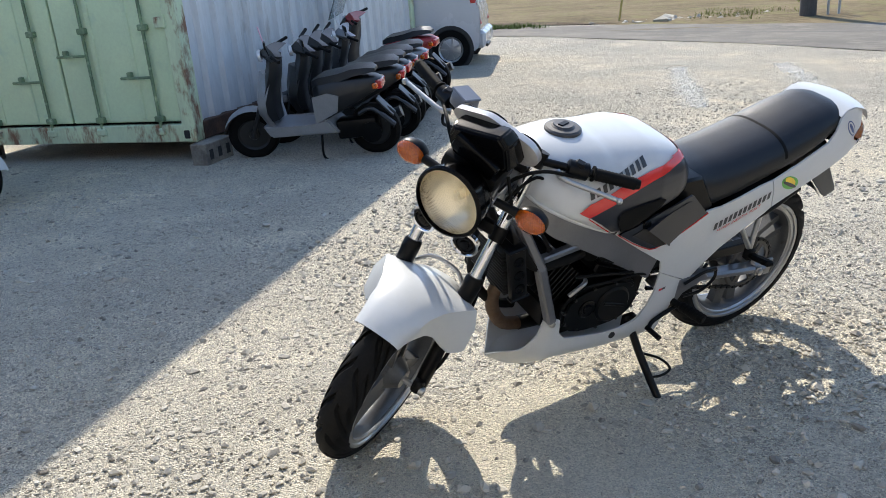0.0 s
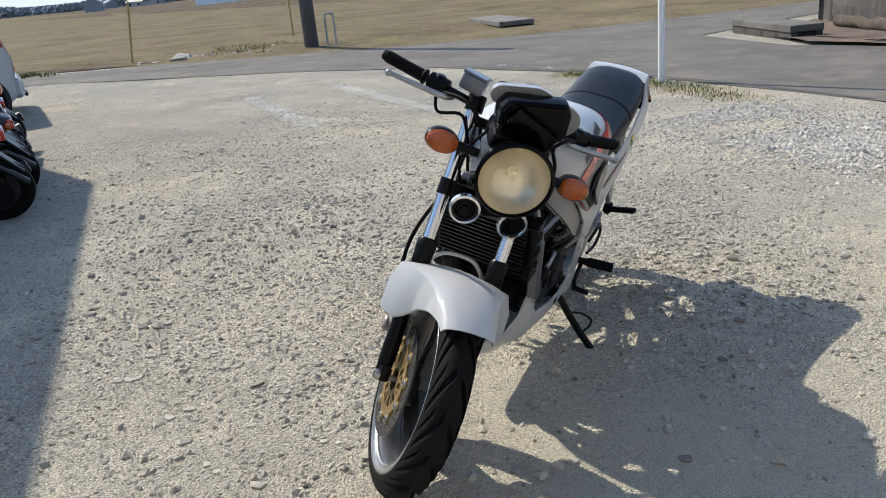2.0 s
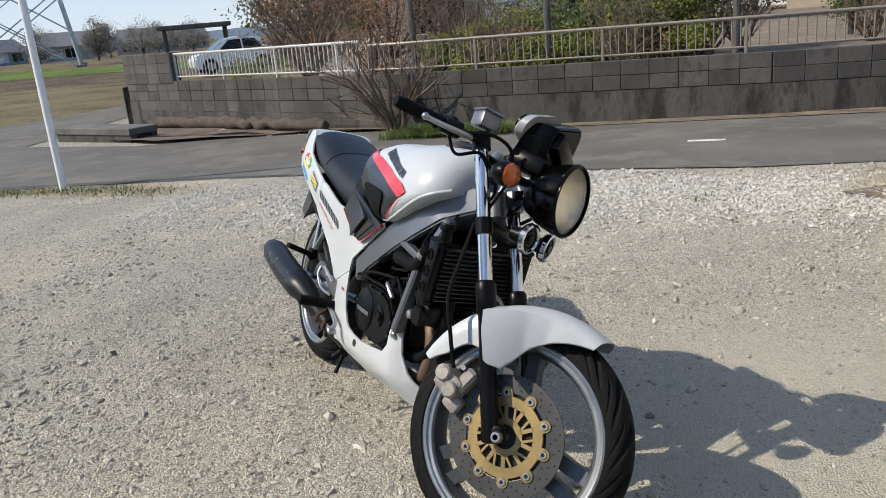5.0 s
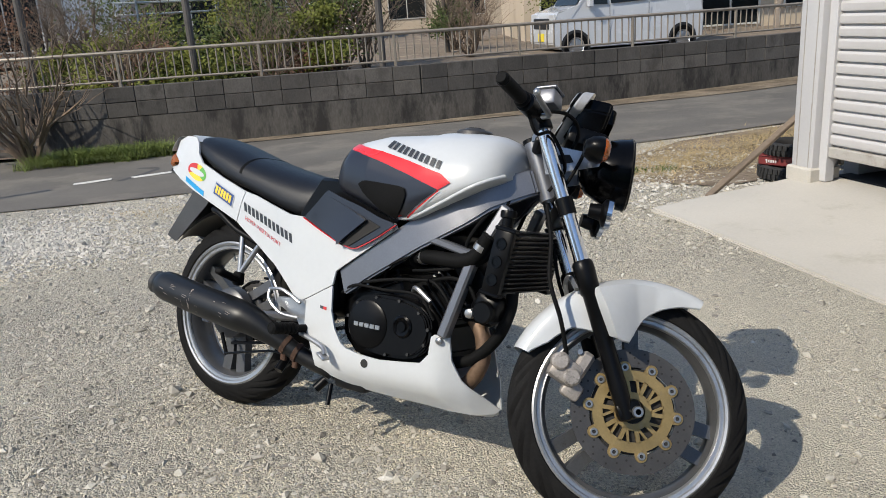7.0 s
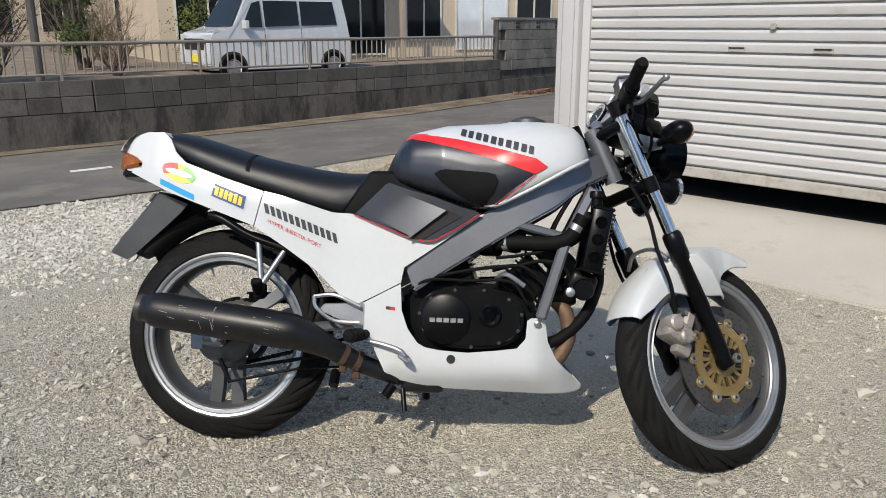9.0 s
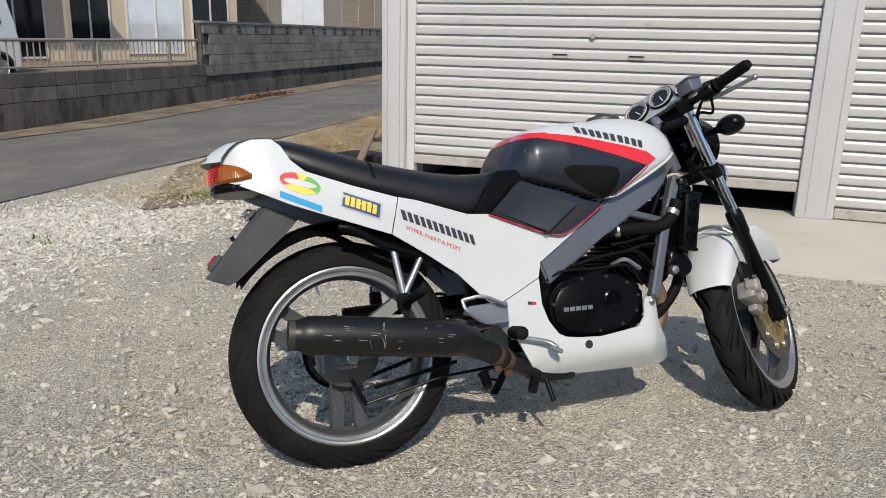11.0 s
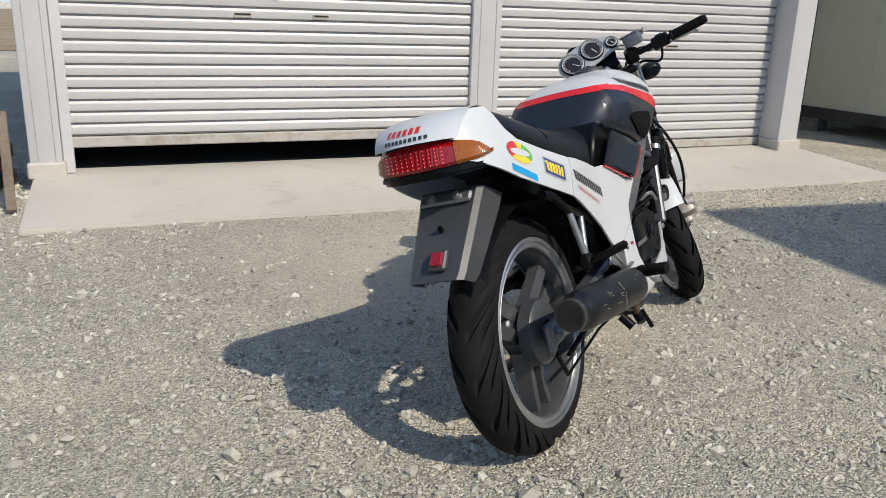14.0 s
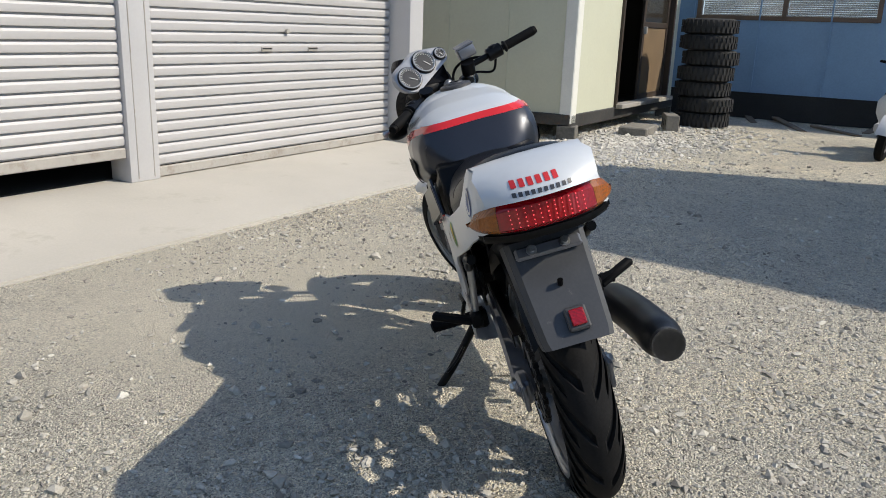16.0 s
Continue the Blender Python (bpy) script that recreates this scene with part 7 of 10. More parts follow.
box(bm, (0.34, 0.20, 0.09), (0.20, 0, 0.71), rot(0, 16, 0), bev=0.02)
box(bm, (0.28, 0.19, 0.05), (-0.08, 0, 0.79), rot(0, 18, 0), bev=0.02)
box(bm, (0.12, 0.13, 0.26), (0.44, 0, 0.50), rot(0, -14, 0), bev=0.03)
box(bm, (0.06, 0.06, 0.28), (0.40, 0, 0.50), rot(0, -20, 0), bev=0.02)
bpart("battery_tray", bm, BLACK, None, "", 40)
# black filler added to close the gap between seat, tank and scoop
bm = bmesh.new()
prism(bm, [(0.36, 0.68), (0.44, 0.80), (0.52, 0.80), (0.70, 0.74), (0.78, 0.71), (0.66, 0.64), (0.58, 0.60), (0.44, 0.64)], -0.145, 0.145)
bmesh.ops.bevel(bm, geom=bm.edges[:], offset=0.008, segments=1, affect="EDGES")
bpart("air_box", bm, BLACK, None, "", 40)
for s in (-1, 1):
    # rolled lower edge of the tank above the frame spar
    bm = bmesh.new()
    edge = [project(TANK_TREE, x, interp(x, TX, T_LOW) + 0.008, s, 0.001) for x in np.linspace(0.765, 1.044, 22)]
    tube(bm, edge, 0.0055, 8)
    bpart("tank_flange", bm, WHITE, tank, "", 60)
# lock in the left scoop cover
bm = bmesh.new()
lathe(bm, [(0, 0.012), (0.013, 0.012), (0.016, 0.009), (0.017, -0.004)], 24, Matrix.Translation((0.66, 0.168, 0.702)))
bpart("cover_lock", bm, BLACK_GLOSS, panels[1][3], "", 40)
# plate carrier
gd = new("rear_mudguard")
gd.parent = bike
gd["label"] = "grey plastic rear mudguard without a plate"
bm = bmesh.new()
top, low = Vector((-0.205, 0, 0.735)), Vector((-0.358, 0, 0.553))
secs = []
for t, w, dep in ((0.0, 0.086, 0.10), (0.15, 0.084, 0.10), (0.55, 0.079, 0.085), (0.92, 0.074, 0.07), (1.0, 0.070, 0.06)):
    p = top.lerp(low, t)
    ahead = Vector((0.77, 0, -0.30)).normalized()
    secs.append([p + Vector((0, -w, 0)) + ahead * dep, p + Vector((0, -w, 0)) + ahead * 0.012, p + Vector((0, -w + 0.012, 0)), p + Vector((0, w - 0.012, 0)), p + Vector((0, w, 0)) + ahead * 0.012, p + Vector((0, w, 0)) + ahead * dep, p + Vector((0, w - 0.005, 0)) + ahead * dep, p + Vector((0, w - 0.006, 0)) + ahead * 0.014, p + Vector((0, -w + 0.006, 0)) + ahead * 0.014, p + Vector((0, -w + 0.005, 0)) + ahead * dep])
loft(bm, secs)
bpart("guard_body", bm, GUARD, gd, "", 34)
nrm = (low - top).normalized().cross(Vector((0, 1, 0)))
if nrm.x > 0:
    nrm = -nrm
face = Matrix((Vector((0, 1, 0)), nrm, (low - top).normalized())).transposed()
bm = bmesh.new()
box(bm, (0.140, 0.012, 0.028), top.lerp(low, 0.13) + nrm * 0.008, face, bev=0.005)
br = bpart("plate_bracket", bm, SPAR, gd, "dull grey bracket with two bolts")
for y in (-0.035, 0.035):
    bm = bmesh.new()
    lathe(bm, [(0, 0.012), (0.006, 0.012), (0.0065, 0.006), (0.011, 0.006), (0.011, 0)], 16, (Matrix.Translation(top.lerp(low, 0.13) + nrm * 0.014 + Vector((0, y, 0))) @ face.to_4x4()))
    bpart("bracket_bolt", bm, ZINC, br)
bm = bmesh.new()
box(bm, (0.044, 0.016, 0.05), top.lerp(low, 0.80) + nrm * 0.006 + Vector((0, -0.008, 0)), face, bev=0.004)
rf = bpart("reflector_mount", bm, GUARD, gd)
bm = bmesh.new()
box(bm, (0.030, 0.008, 0.034), top.lerp(low, 0.80) + nrm * 0.016 + Vector((0, -0.008, 0)), face, bev=0.002)
bpart("reflector", bm, RED_LENS, rf, "square red reflector")
bm = bmesh.new()
tube(bm, [top.lerp(low, 0.47) + nrm * 0.002, top.lerp(low, 0.45) + nrm * 0.014], 0.006, 10)
bpart("rubber_stop", bm, BLACK, gd)

# foot rests, hangers, stand
for s in (-1, 1):
    fr = new("footrest")
    fr.parent = bike
    fr["label"] = "alloy footrest bracket with a black peg"
    bm = bmesh.new()
    prism(bm, [(0.305, 0.405), (0.325, 0.425), (0.44, 0.432), (0.462, 0.395), (0.455, 0.34), (0.43, 0.33), (0.41, 0.37)], 0.150, 0.160)
    bmesh.ops.bevel(bm, geom=bm.edges[:], offset=0.003, segments=1, affect="EDGES")
    bpart("bracket_plate", bm, ALLOY if s < 0 else SPAR, fr, "alloy plate", 32, False, s < 0)
    bm = bmesh.new()
    tube(bm, smooth_path([(0.30, 0.175, 0.445), (0.31, 0.185, 0.415), (0.36, 0.185, 0.38), (0.43, 0.18, 0.375)], 5), 0.0055, 8)
    tube(bm, smooth_path([(0.30, 0.175, 0.445), (0.36, 0.18, 0.45), (0.43, 0.175, 0.42)], 5), 0.0055, 8)
    bpart("heel_guard", bm, ALLOY if s < 0 else BLACK, fr, "", 40, False, s < 0)
    bm = bmesh.new()
    tube(bm, [(0.445, 0.16, 0.345), (0.438, 0.195, 0.345)], 0.012, 14)
    tube(bm, [(0.438, 0.19, 0.345), (0.436, 0.195, 0.345), (0.425, 0.278, 0.35), (0.424, 0.282, 0.35)], [0.014, 0.017, 0.017, 0.012], 14)
    peg = bpart("peg", bm, RUBBER, fr, "black rubber peg", 40, False, s < 0)
    for k in range(6):
        bm = bmesh.new()
        tube(bm, [(0.4355 - 0.002 * k, 0.20 + 0.0145 * k, 0.346 + 0.0008 * k), (0.435 - 0.002 * k, 0.207 + 0.0145 * k, 0.346 + 0.0008 * k)], 0.0182, 14)
        bpart("rubber_rib", bm, RUBBER, peg, "", 40, False, s < 0)
    bm = bmesh.new()
    tube(bm, smooth_path([(0.44, 0.172, 0.33), (0.50, 0.178, 0.318), (0.545, 0.185, 0.305), (0.565, 0.20, 0.288)], 5), 0.0075, 10)
    if s > 0:
        tube(bm, [(0.56, 0.185, 0.292), (0.558, 0.245, 0.29)], 0.009, 12)
    else:
        box(bm, (0.035, 0.03, 0.012), (0.56, 0.20, 0.286), rot(0, 30, 0), bev=0.004)
    bpart("foot_lever", bm, ALLOY if s < 0 else BLACK, fr, "", 40, False, s < 0)
    hg = new("passenger_footrest")
    hg.parent = bike
    hg["label"] = "folded passenger footrest on bare steel struts"
    bm = bmesh.new()
    tube(bm, [(0.125, 0.143, 0.60), (0.142, 0.158, 0.475)], 0.009, 12)
    tube(bm, [(0.205, 0.140, 0.575), (0.142, 0.158, 0.470)], 0.009, 12)
    bpart("strut", bm, ALLOY, hg, "bare steel struts", 40, False, s < 0)
    bm = bmesh.new()
    box(bm, (0.035, 0.03, 0.045), (0.14, 0.16, 0.455), bev=0.007)
    beam(bm, (0.14, 0.170, 0.452), (0.165, 0.268, 0.486), 0.030, 0.020, (0, 0, 1), 0.006)
    bpart("folding_peg", bm, RUBBER, hg, "black folding peg", 40, False, s < 0)
st = new("side_stand")
st.parent = bike
st["label"] = "black side stand resting on the gravel"
bm = bmesh.new()
tube(bm, smooth_path([(0.585, 0.135, 0.275), (0.58, 0.19, 0.21), (0.570, 0.255, 0.14), (0.563, 0.318, 0.082)], 5), [0.013] * 15 + [0.012], 12)
bpart("stand_leg", bm, BLACK, st, "", 40)
bm = bmesh.new()
box(bm, (0.062, 0.055, 0.010), (0.560, 0.322, 0.080), rot(16.7, 0, 0), bev=0.003)
bpart("stand_foot", bm, BLACK, st)
bm = bmesh.new()
tube(bm, smooth_path([(0.575, 0.20, 0.20), (0.52, 0.235, 0.185), (0.50, 0.27, 0.165), (0.53, 0.275, 0.15), (0.57, 0.26, 0.14)], 5), 0.0045, 8)
bpart("stand_tang", bm, BLACK, st, "", 40)
bm = bmesh.new()
box(bm, (0.05, 0.03, 0.06), (0.58, 0.12, 0.275), bev=0.008)
bpart("stand_bracket", bm, BLACK, None, "", 40)

for a_, b_2, r_ in (((0.52, -0.13, 0.20), (0.50, -0.15, 0.17), 0.014), ((0.55, -0.14, 0.195), (0.56, -0.16, 0.135), 0.007), ((0.36, -0.14, 0.235), (0.36, -0.17, 0.20), 0.014)):
    bm = bmesh.new()
    tube(bm, [a_, b_2], r_, 10)
    bpart("stand_lug", bm, BLACK, None, "", 40)

# ---- block wall across the lane ----
WALL = [(15.9, 8.8), (10.7, 2.7), (8.65, -2.5), (7.55, -7.0), (6.85, -11.0), (6.2, -16.0), (4.7, -29.5)]
WALL_TOP = 0.53


def along(pts, s):
    """The point s metres along a polyline, and its direction."""
    for (x0, y0), (x1, y1) in zip(pts, pts[1:]):
        L = math.hypot(x1 - x0, y1 - y0)
        if s <= L:
            break
        s -= L
    d = Vector(((x1 - x0) / L, (y1 - y0) / L, 0))
    return Vector((x0, y0, 0)) + d * s, d


def reach(pts):
    return sum(math.hypot(b[0] - a[0], b[1] - a[1]) for a, b in zip(pts, pts[1:]))


def offset_line(pts, d):
    out = []
    for i, p in enumerate(pts):
        a, b = pts[max(0, i - 1)], pts[min(len(pts) - 1, i + 1)]
        t = Vector((b[0] - a[0], b[1] - a[1])).normalized()
        out.append((p[0] - t.y * d, p[1] + t.x * d))
    return out


def wall_strip(pts, d0, d1, z0, z1):
    bm = bmesh.new()
    a, b = offset_line(pts, d0), offset_line(pts, d1)
    loft(bm, [[(p[0], p[1], z0), (q[0], q[1], z0), (q[0], q[1], z1), (p[0], p[1], z1)] for p, q in zip(a, b)])
    return bm


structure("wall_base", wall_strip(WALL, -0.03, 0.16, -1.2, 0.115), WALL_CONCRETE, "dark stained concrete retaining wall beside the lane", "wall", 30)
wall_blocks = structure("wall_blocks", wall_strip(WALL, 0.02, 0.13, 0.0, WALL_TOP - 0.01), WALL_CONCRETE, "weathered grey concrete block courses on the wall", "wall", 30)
verge_line = offset_line(WALL, -0.04)[1:7] + offset_line(WALL, -1.0)[6:2:-1] + offset_line(WALL, -0.45)[2:0:-1]
sheet("verge_wall", verge_line, surface("gritty_sand", (0.235, 0.19, 0.137), 0.95, var=0.45, big=2.5, fine=40, bump_by=0.8, bump_at=0.02, dirt=(0.25, 0.205, 0.155), dirt_at=0.56, spec=0.05), 0.022, "sandy grit along the foot of the wall", "verge", 1.0, 0.004)
lot = sheet("ground_garden", offset_line(WALL, 0.1) + [(40, -60), (60, -20), (60, 4), (30, 9.5)], surface("garden_earth", (0.20, 0.155, 0.11), 0.95, var=0.25, big=0.8, fine=20, bump_by=0.5, bump_at=0.02, dirt=(0.34, 0.28, 0.19), dirt_at=0.56), 0.0, "bare earth garden behind the wall", "garden", 4)
for v in lot.data.vertices:
    # the garden falls away behind the corner
    k = min(1, max(0, (v.co.x - 16) / 6)) * min(1, max(0, (v.co.y - 2) / 4))
    v.co.z = WALL_TOP - 0.27 - 0.49 * k

# ---- garage corner clutter ----


def ring_tyre(name, at, R, r, label, group="", turn=None, mat=None):
    ob = thing(name, Matrix.Translation(at) @ (turn.to_4x4() if turn else Matrix.Identity(4)), label, "tyre", group)
    bm = bmesh.new()
    prof = []
    w = r * 1.25
    for k in range(20):
        u = 2 * math.pi * k / 20
        prof.append((R - r + r * math.copysign(abs(math.cos(u)) ** 0.92, math.cos(u)), w * math.copysign(abs(math.sin(u)) ** 0.92, math.sin(u))))
    lathe(bm, prof, 44, rot(90, 0, 0).to_4x4(), closed=True)
    part("tyre_body", bm, mat or TYRE_OLD, ob, "", 40)
    bm = bmesh.new()
    for k in range(36):
        u = 2 * math.pi * k / 36
        for s_ in (-0.5, 0.5):
            box(bm, (0.012, R * 0.09, w * 0.75), ((R + 0.002) * math.cos(u + s_ * 0.06), (R + 0.002) * math.sin(u + s_ * 0.06), s_ * w * 0.85), rot(0, 0, math.degrees(u)))
    part("tread", bm, mat or TYRE_OLD, ob, "", 40)
    return ob


ring_tyre("old_tyre", (2.0, -1.52, 0.044), 0.205, 0.036, "worn black tyre lying flat beside the garage post", "tyres by the garage")
ring_tyre("old_tyre", (1.99, -1.53, 0.206), 0.19, 0.036, "worn black tyre on a red crate", "tyres by the garage")
ring_tyre("old_tyre", (2.04, -2.15, 0.055), 0.2, 0.042, "worn black tyre leaning in the garage's shade", "tyres by the garage", rot(3, 4, 0))
ob = thing("red_crate", Matrix.Translation((2.02, -1.52, 0.086)) @ rot(0, 0, 10).to_4x4() @ Matrix.Scale(0.82, 4), "dark red metal crate with white lettering between two tyres", "crate")
CRATE_RED = surface("dark_red_paint", (0.16, 0.022, 0.02), 0.5, var=0.2, big=6, fine=60)
bm = bmesh.new()
box(bm, (0.36, 0.34, 0.085), (0, 0, 0.045), bev=0.01)
part("crate_body", bm, CRATE_RED, ob)
bm = bmesh.new()
box(bm, (0.38, 0.36, 0.015), (0, 0, 0.085), bev=0.005)
part("crate_rim", bm, CRATE_RED, ob)
bm = bmesh.new()
for k in range(5):
    box(bm, (0.013, 0.004, 0.035 if k == 0 else 0.022), (0.10 - 0.02 * k, 0.172, 0.042), rot(0, 8, 0))
part("lettering_bars", bm, DIAL_MARK, ob, "white lettering bars")
ob = thing("wooden_plank", look((1.94, -0.64, 0.02), (1.85, -1.36, 0.45)) @ rot(180, 0, 0).to_4x4(), "weathered grey plank leaning on the tyres", "plank")
bm = bmesh.new()
box(bm, (0.052, 0.024, 0.86), (0, 0, 0.42), bev=0.004)
part("board", bm, WOOD, ob)

# wire mesh trolley with a tyre and clay-coloured load
ob = thing("mesh_trailer", Matrix.Translation((1.85, -12.5, ground_z(1.85, -12.5))) @ rot(0, 0, 8).to_4x4() @ Matrix.Scale(0.86, 4), "white framed wire mesh cage with brown load", "mesh cage")
PIPE_WHITE = surface("white_pipe", (0.46, 0.46, 0.44), 0.5, var=0.15, big=6, dirt=(0.3, 0.26, 0.22), dirt_at=0.55)
pts = {"a": (0.75, 0, 0), "b": (0.75, 0, 0.72), "c": (0.0, 0, 1.45), "d": (-0.6, 0, 1.45), "e": (-0.6, 0, 0)}
for y in (0, -1.4):
    bm = bmesh.new()
    q = {k: (p[0], y, p[2]) for k, p in pts.items()}
    for a_, b_2 in (("a", "b"), ("b", "c"), ("c", "d"), ("d", "e"), ("a", "e")):
        tube(bm, [q[a_], q[b_2]], 0.022, 8)
    tube(bm, [(0.75, y, 0.72), (-0.6, y, 0.72)], 0.02, 8)
    tube(bm, [(0.0, y, 0.0), (0.0, y, 1.45)], 0.02, 8)
    part("cage_side", bm, PIPE_WHITE, ob, "white pipe side frame", 40)
    bm = bmesh.new()
    step = 0.055
    for k in range(-30, 40):
        for sgn in (1, -1):
            x = k * step
            seg = []
            for t in np.linspace(0, 1.45, 30):
                px = x + sgn * t
                top = 1.45 if px < 0 else 1.45 - px * 0.973
                if -0.6 <= px <= 0.75 and t <= top:
                    seg.append((px, y, t))
            if len(seg) > 2:
                tube(bm, [seg[0], seg[-1]], 0.0045, 3, cap=False)
    part("wire_mesh", bm, STEEL_FAR, ob, "fine wire mesh", 40)
bm = bmesh.new()
box(bm, (0.8, 0.9, 0.5), (-0.12, -0.7, 0.82), rot(0, 12, 0), bev=0.12, seg=3)
part("clay_load", bm, surface("clay_brown", (0.20, 0.105, 0.06), 0.9, var=0.25, big=3, fine=40), ob, "brown covered load")
bm = bmesh.new()
lathe(bm, [(0.16, -0.06), (0.22, -0.06), (0.24, 0.0), (0.22, 0.06), (0.16, 0.06)], 28, Matrix.Translation((0.08, -0.12, 0.92)), closed=True)
part("spare_tyre", bm, TYRE_OLD, ob)

# tyre stack beside the prefab
for k in range(7):
    p = Vector((-7.72 + 0.02 * (k % 2), 2.70 + 0.03 * math.sin(k * 2), 0.095 + 0.188 * k))
    ring_tyre("stacked_tyre", (p.x, p.y, p.z), 0.335, 0.075, "black car tyre in a stack by the prefab", "stack of tyres")
for k, (x, y, L, a) in enumerate(((3.5, -1.6, 1.3, 12), (3.9, -2.6, 1.1, -20), (3.2, -2.2, 0.8, 35), (4.0, -1.0, 1.2, 5), (4.2, -3.4, 1.6, -8))):
    p = PM @ Vector((x, y, 0.02))
    ob = thing("scrap_board", Matrix.Translation(p) @ rot(0, 2, a).to_4x4(), "grey weathered board lying on the gravel", "board", "boards by the blue wall")
    bm = bmesh.new()
    box(bm, (L, 0.09, 0.03), (0, 0, 0), bev=0.004)
    part("board", bm, WOOD, ob)

# ---- lane furniture ----
ob = thing("white_pole", Matrix.Translation((7.03, 6.44, ground_z(7.03, 6.44))), "slim white painted steel pole at the road edge", "pole")
bm = bmesh.new()
tube(bm, [(0, 0, -0.1), (0, 0, 3.6)], 0.0425, 18)
part("pole_shaft", bm, surface("white_pole_paint", (0.80, 0.80, 0.79), 0.4, var=0.05, big=2, fine=40, dirt=(0.6, 0.58, 0.55), dirt_at=0.66), ob)
bm = bmesh.new()
lathe(bm, [(0, 3.63), (0.03, 3.62), (0.044, 3.6)], 18, rot(90, 0, 0).to_4x4())
part("pole_cap", bm, POST, ob)
ob = thing("utility_pole", Matrix.Translation((9.42, 19.0, ground_z(9.4, 19))), "dark wooden utility pole at the corner", "utility pole")
bm = bmesh.new()
tube(bm, [(0, 0, -0.2), (0, 0, 6.5)], [0.19, 0.15], 16)
part("pole_shaft", bm, POLE_DARK, ob)
ob = thing("steel_guard", Matrix.Translation((9.85, 18.9, ground_z(9.8, 19))), "bent steel pipe guard beside the pole", "guard rail")
bm = bmesh.new()
tube(bm, smooth_path([(0, 0, -0.05), (0, 0, 0.75), (0.06, 0, 0.85), (0.2, 0, 0.85), (0.26, 0, 0.75), (0.26, 0, -0.05)], 4), 0.03, 8)
part("bent_pipe", bm, GREY_SHEET, ob)
YELLOW_STAKE = surface("yellow_stake", (0.42, 0.33, 0.10), 0.7, var=0.2)
for x, y, tl in ((10.9, 22.6, 0), (5.4, 20.9, 8)):
    ob = thing("marker_stake", Matrix.Translation((x, y, ground_z(x, y))) @ rot(0, tl, 0).to_4x4(), "thin faded yellow marker stake at the field edge", "stake", "stakes by the field")
    bm = bmesh.new()
    tube(bm, [(0, 0, -0.05), (0, 0, 1.5)], 0.028, 8)
    part("stake", bm, YELLOW_STAKE, ob)


def culvert(a, b, w, label):
    a, b = Vector((*a, 0)), Vector((*b, 0))
    c_ = (a + b) / 2
    d = (b - a)
    ang = math.degrees(math.atan2(d.y, d.x))
    ob = thing("culvert_lid", Matrix.Translation((c_.x, c_.y, ground_z(c_.x, c_.y))) @ rot(0, 0, ang).to_4x4(), label, "culvert")
    bm = bmesh.new()
    box(bm, (d.length, w, 0.12), (0, 0, 0.20), bev=0.01)
    part("lid", bm, PALE_BLOCK, ob, "concrete lid")
    for s in (-1, 1):
        bm = bmesh.new()
        box(bm, (d.length - 0.02, 0.12, 0.25), (0, s * (w / 2 - 0.08), 0.02))
        part("culvert_wall", bm, WALL_CONCRETE, ob)
    bm = bmesh.new()
    box(bm, (d.length - 0.06, w - 0.3, 0.2), (0, 0, 0.03))
    part("culvert_channel", bm, DARK_IN, ob)


culvert((12.35, 7.35), (13.65, 9.25), 0.6, "low concrete culvert lid at the lane corner")
culvert((14.5, 16.6), (16.0, 19.6), 1.0, "low concrete culvert lid beside the field")
ob = thing("fallen_log", Matrix.Translation((0, 0, 0)), "rough fallen log lying before the wall", "log")
bm = bmesh.new()
lp = []
lr = []
for k in range(25):
    t = k / 24
    x, y = 14.3 + (11.15 - 14.3) * t, 7.75 + (3.95 - 7.75) * t
    lp.append((x + 0.05 * noise.noise((k * 0.5, 0, 1)), y, ground_z(x, y) + 0.14 + 0.08 * noise.noise((k * 0.9, 2, 1))))
    lr.append(0.112 - 0.02 * t + 0.075 * noise.noise((k * 1.7, 5, 0)))
tube(bm, lp, lr, 14)
part("trunk", bm, surface("weathered_log", (0.12, 0.092, 0.068), 0.95, var=0.5, big=6, fine=50, bump_by=1.0, bump_at=0.02, dirt=(0.10, 0.075, 0.055), dirt_at=0.5), ob)
bm = bmesh.new()
tube(bm, [Vector(lp[-1]) + Vector((-0.004, -0.006, 0)) * k for k in (0, 1)], lr[-1] * 0.9, 14)
part("cut_end", bm, WOOD, ob, "pale sawn end")

sheet("field_south", [(1.0, -17), (-40, -17), (-60, -140), (14, -140), (4.0, -40), (1.7, -22)], surface("dry_tan_soil", (0.30, 0.235, 0.16), 0.95, var=0.25, big=0.4, fine=6, bump_by=0.6, bump_at=0.06, dirt=(0.36, 0.30, 0.21), dirt_at=0.5, spec=0.05), 0.015, "dry tan field beyond the garage", "field", 6)
# painted dashes on the lane
for k, (x, y, a, L) in enumerate(((7.60, 2.33, 77, 0.38), (7.46, 1.75, 77, 0.42), (7.28, 1.0, 77, 0.30), (6.68, -0.8, 63, 0.40))):
    bm = bmesh.new()
    box(bm, (L, 0.10, 0.004), (0, 0, 0), bev=0.001)
    ob = tagged(linked("road_dash", bm, PAINT_LINE), "worn white paint dash on the lane", "road marking", "dashes on the lane", "structure")
    ob.matrix_basis = Matrix.Translation((x, y, ground_z(x, y) + 0.017)) @ rot(0, 1.5, a).to_4x4()
# tar seams on the lane
TAR = surface("tar_seam", (0.06, 0.058, 0.055), 0.8, var=0.2)
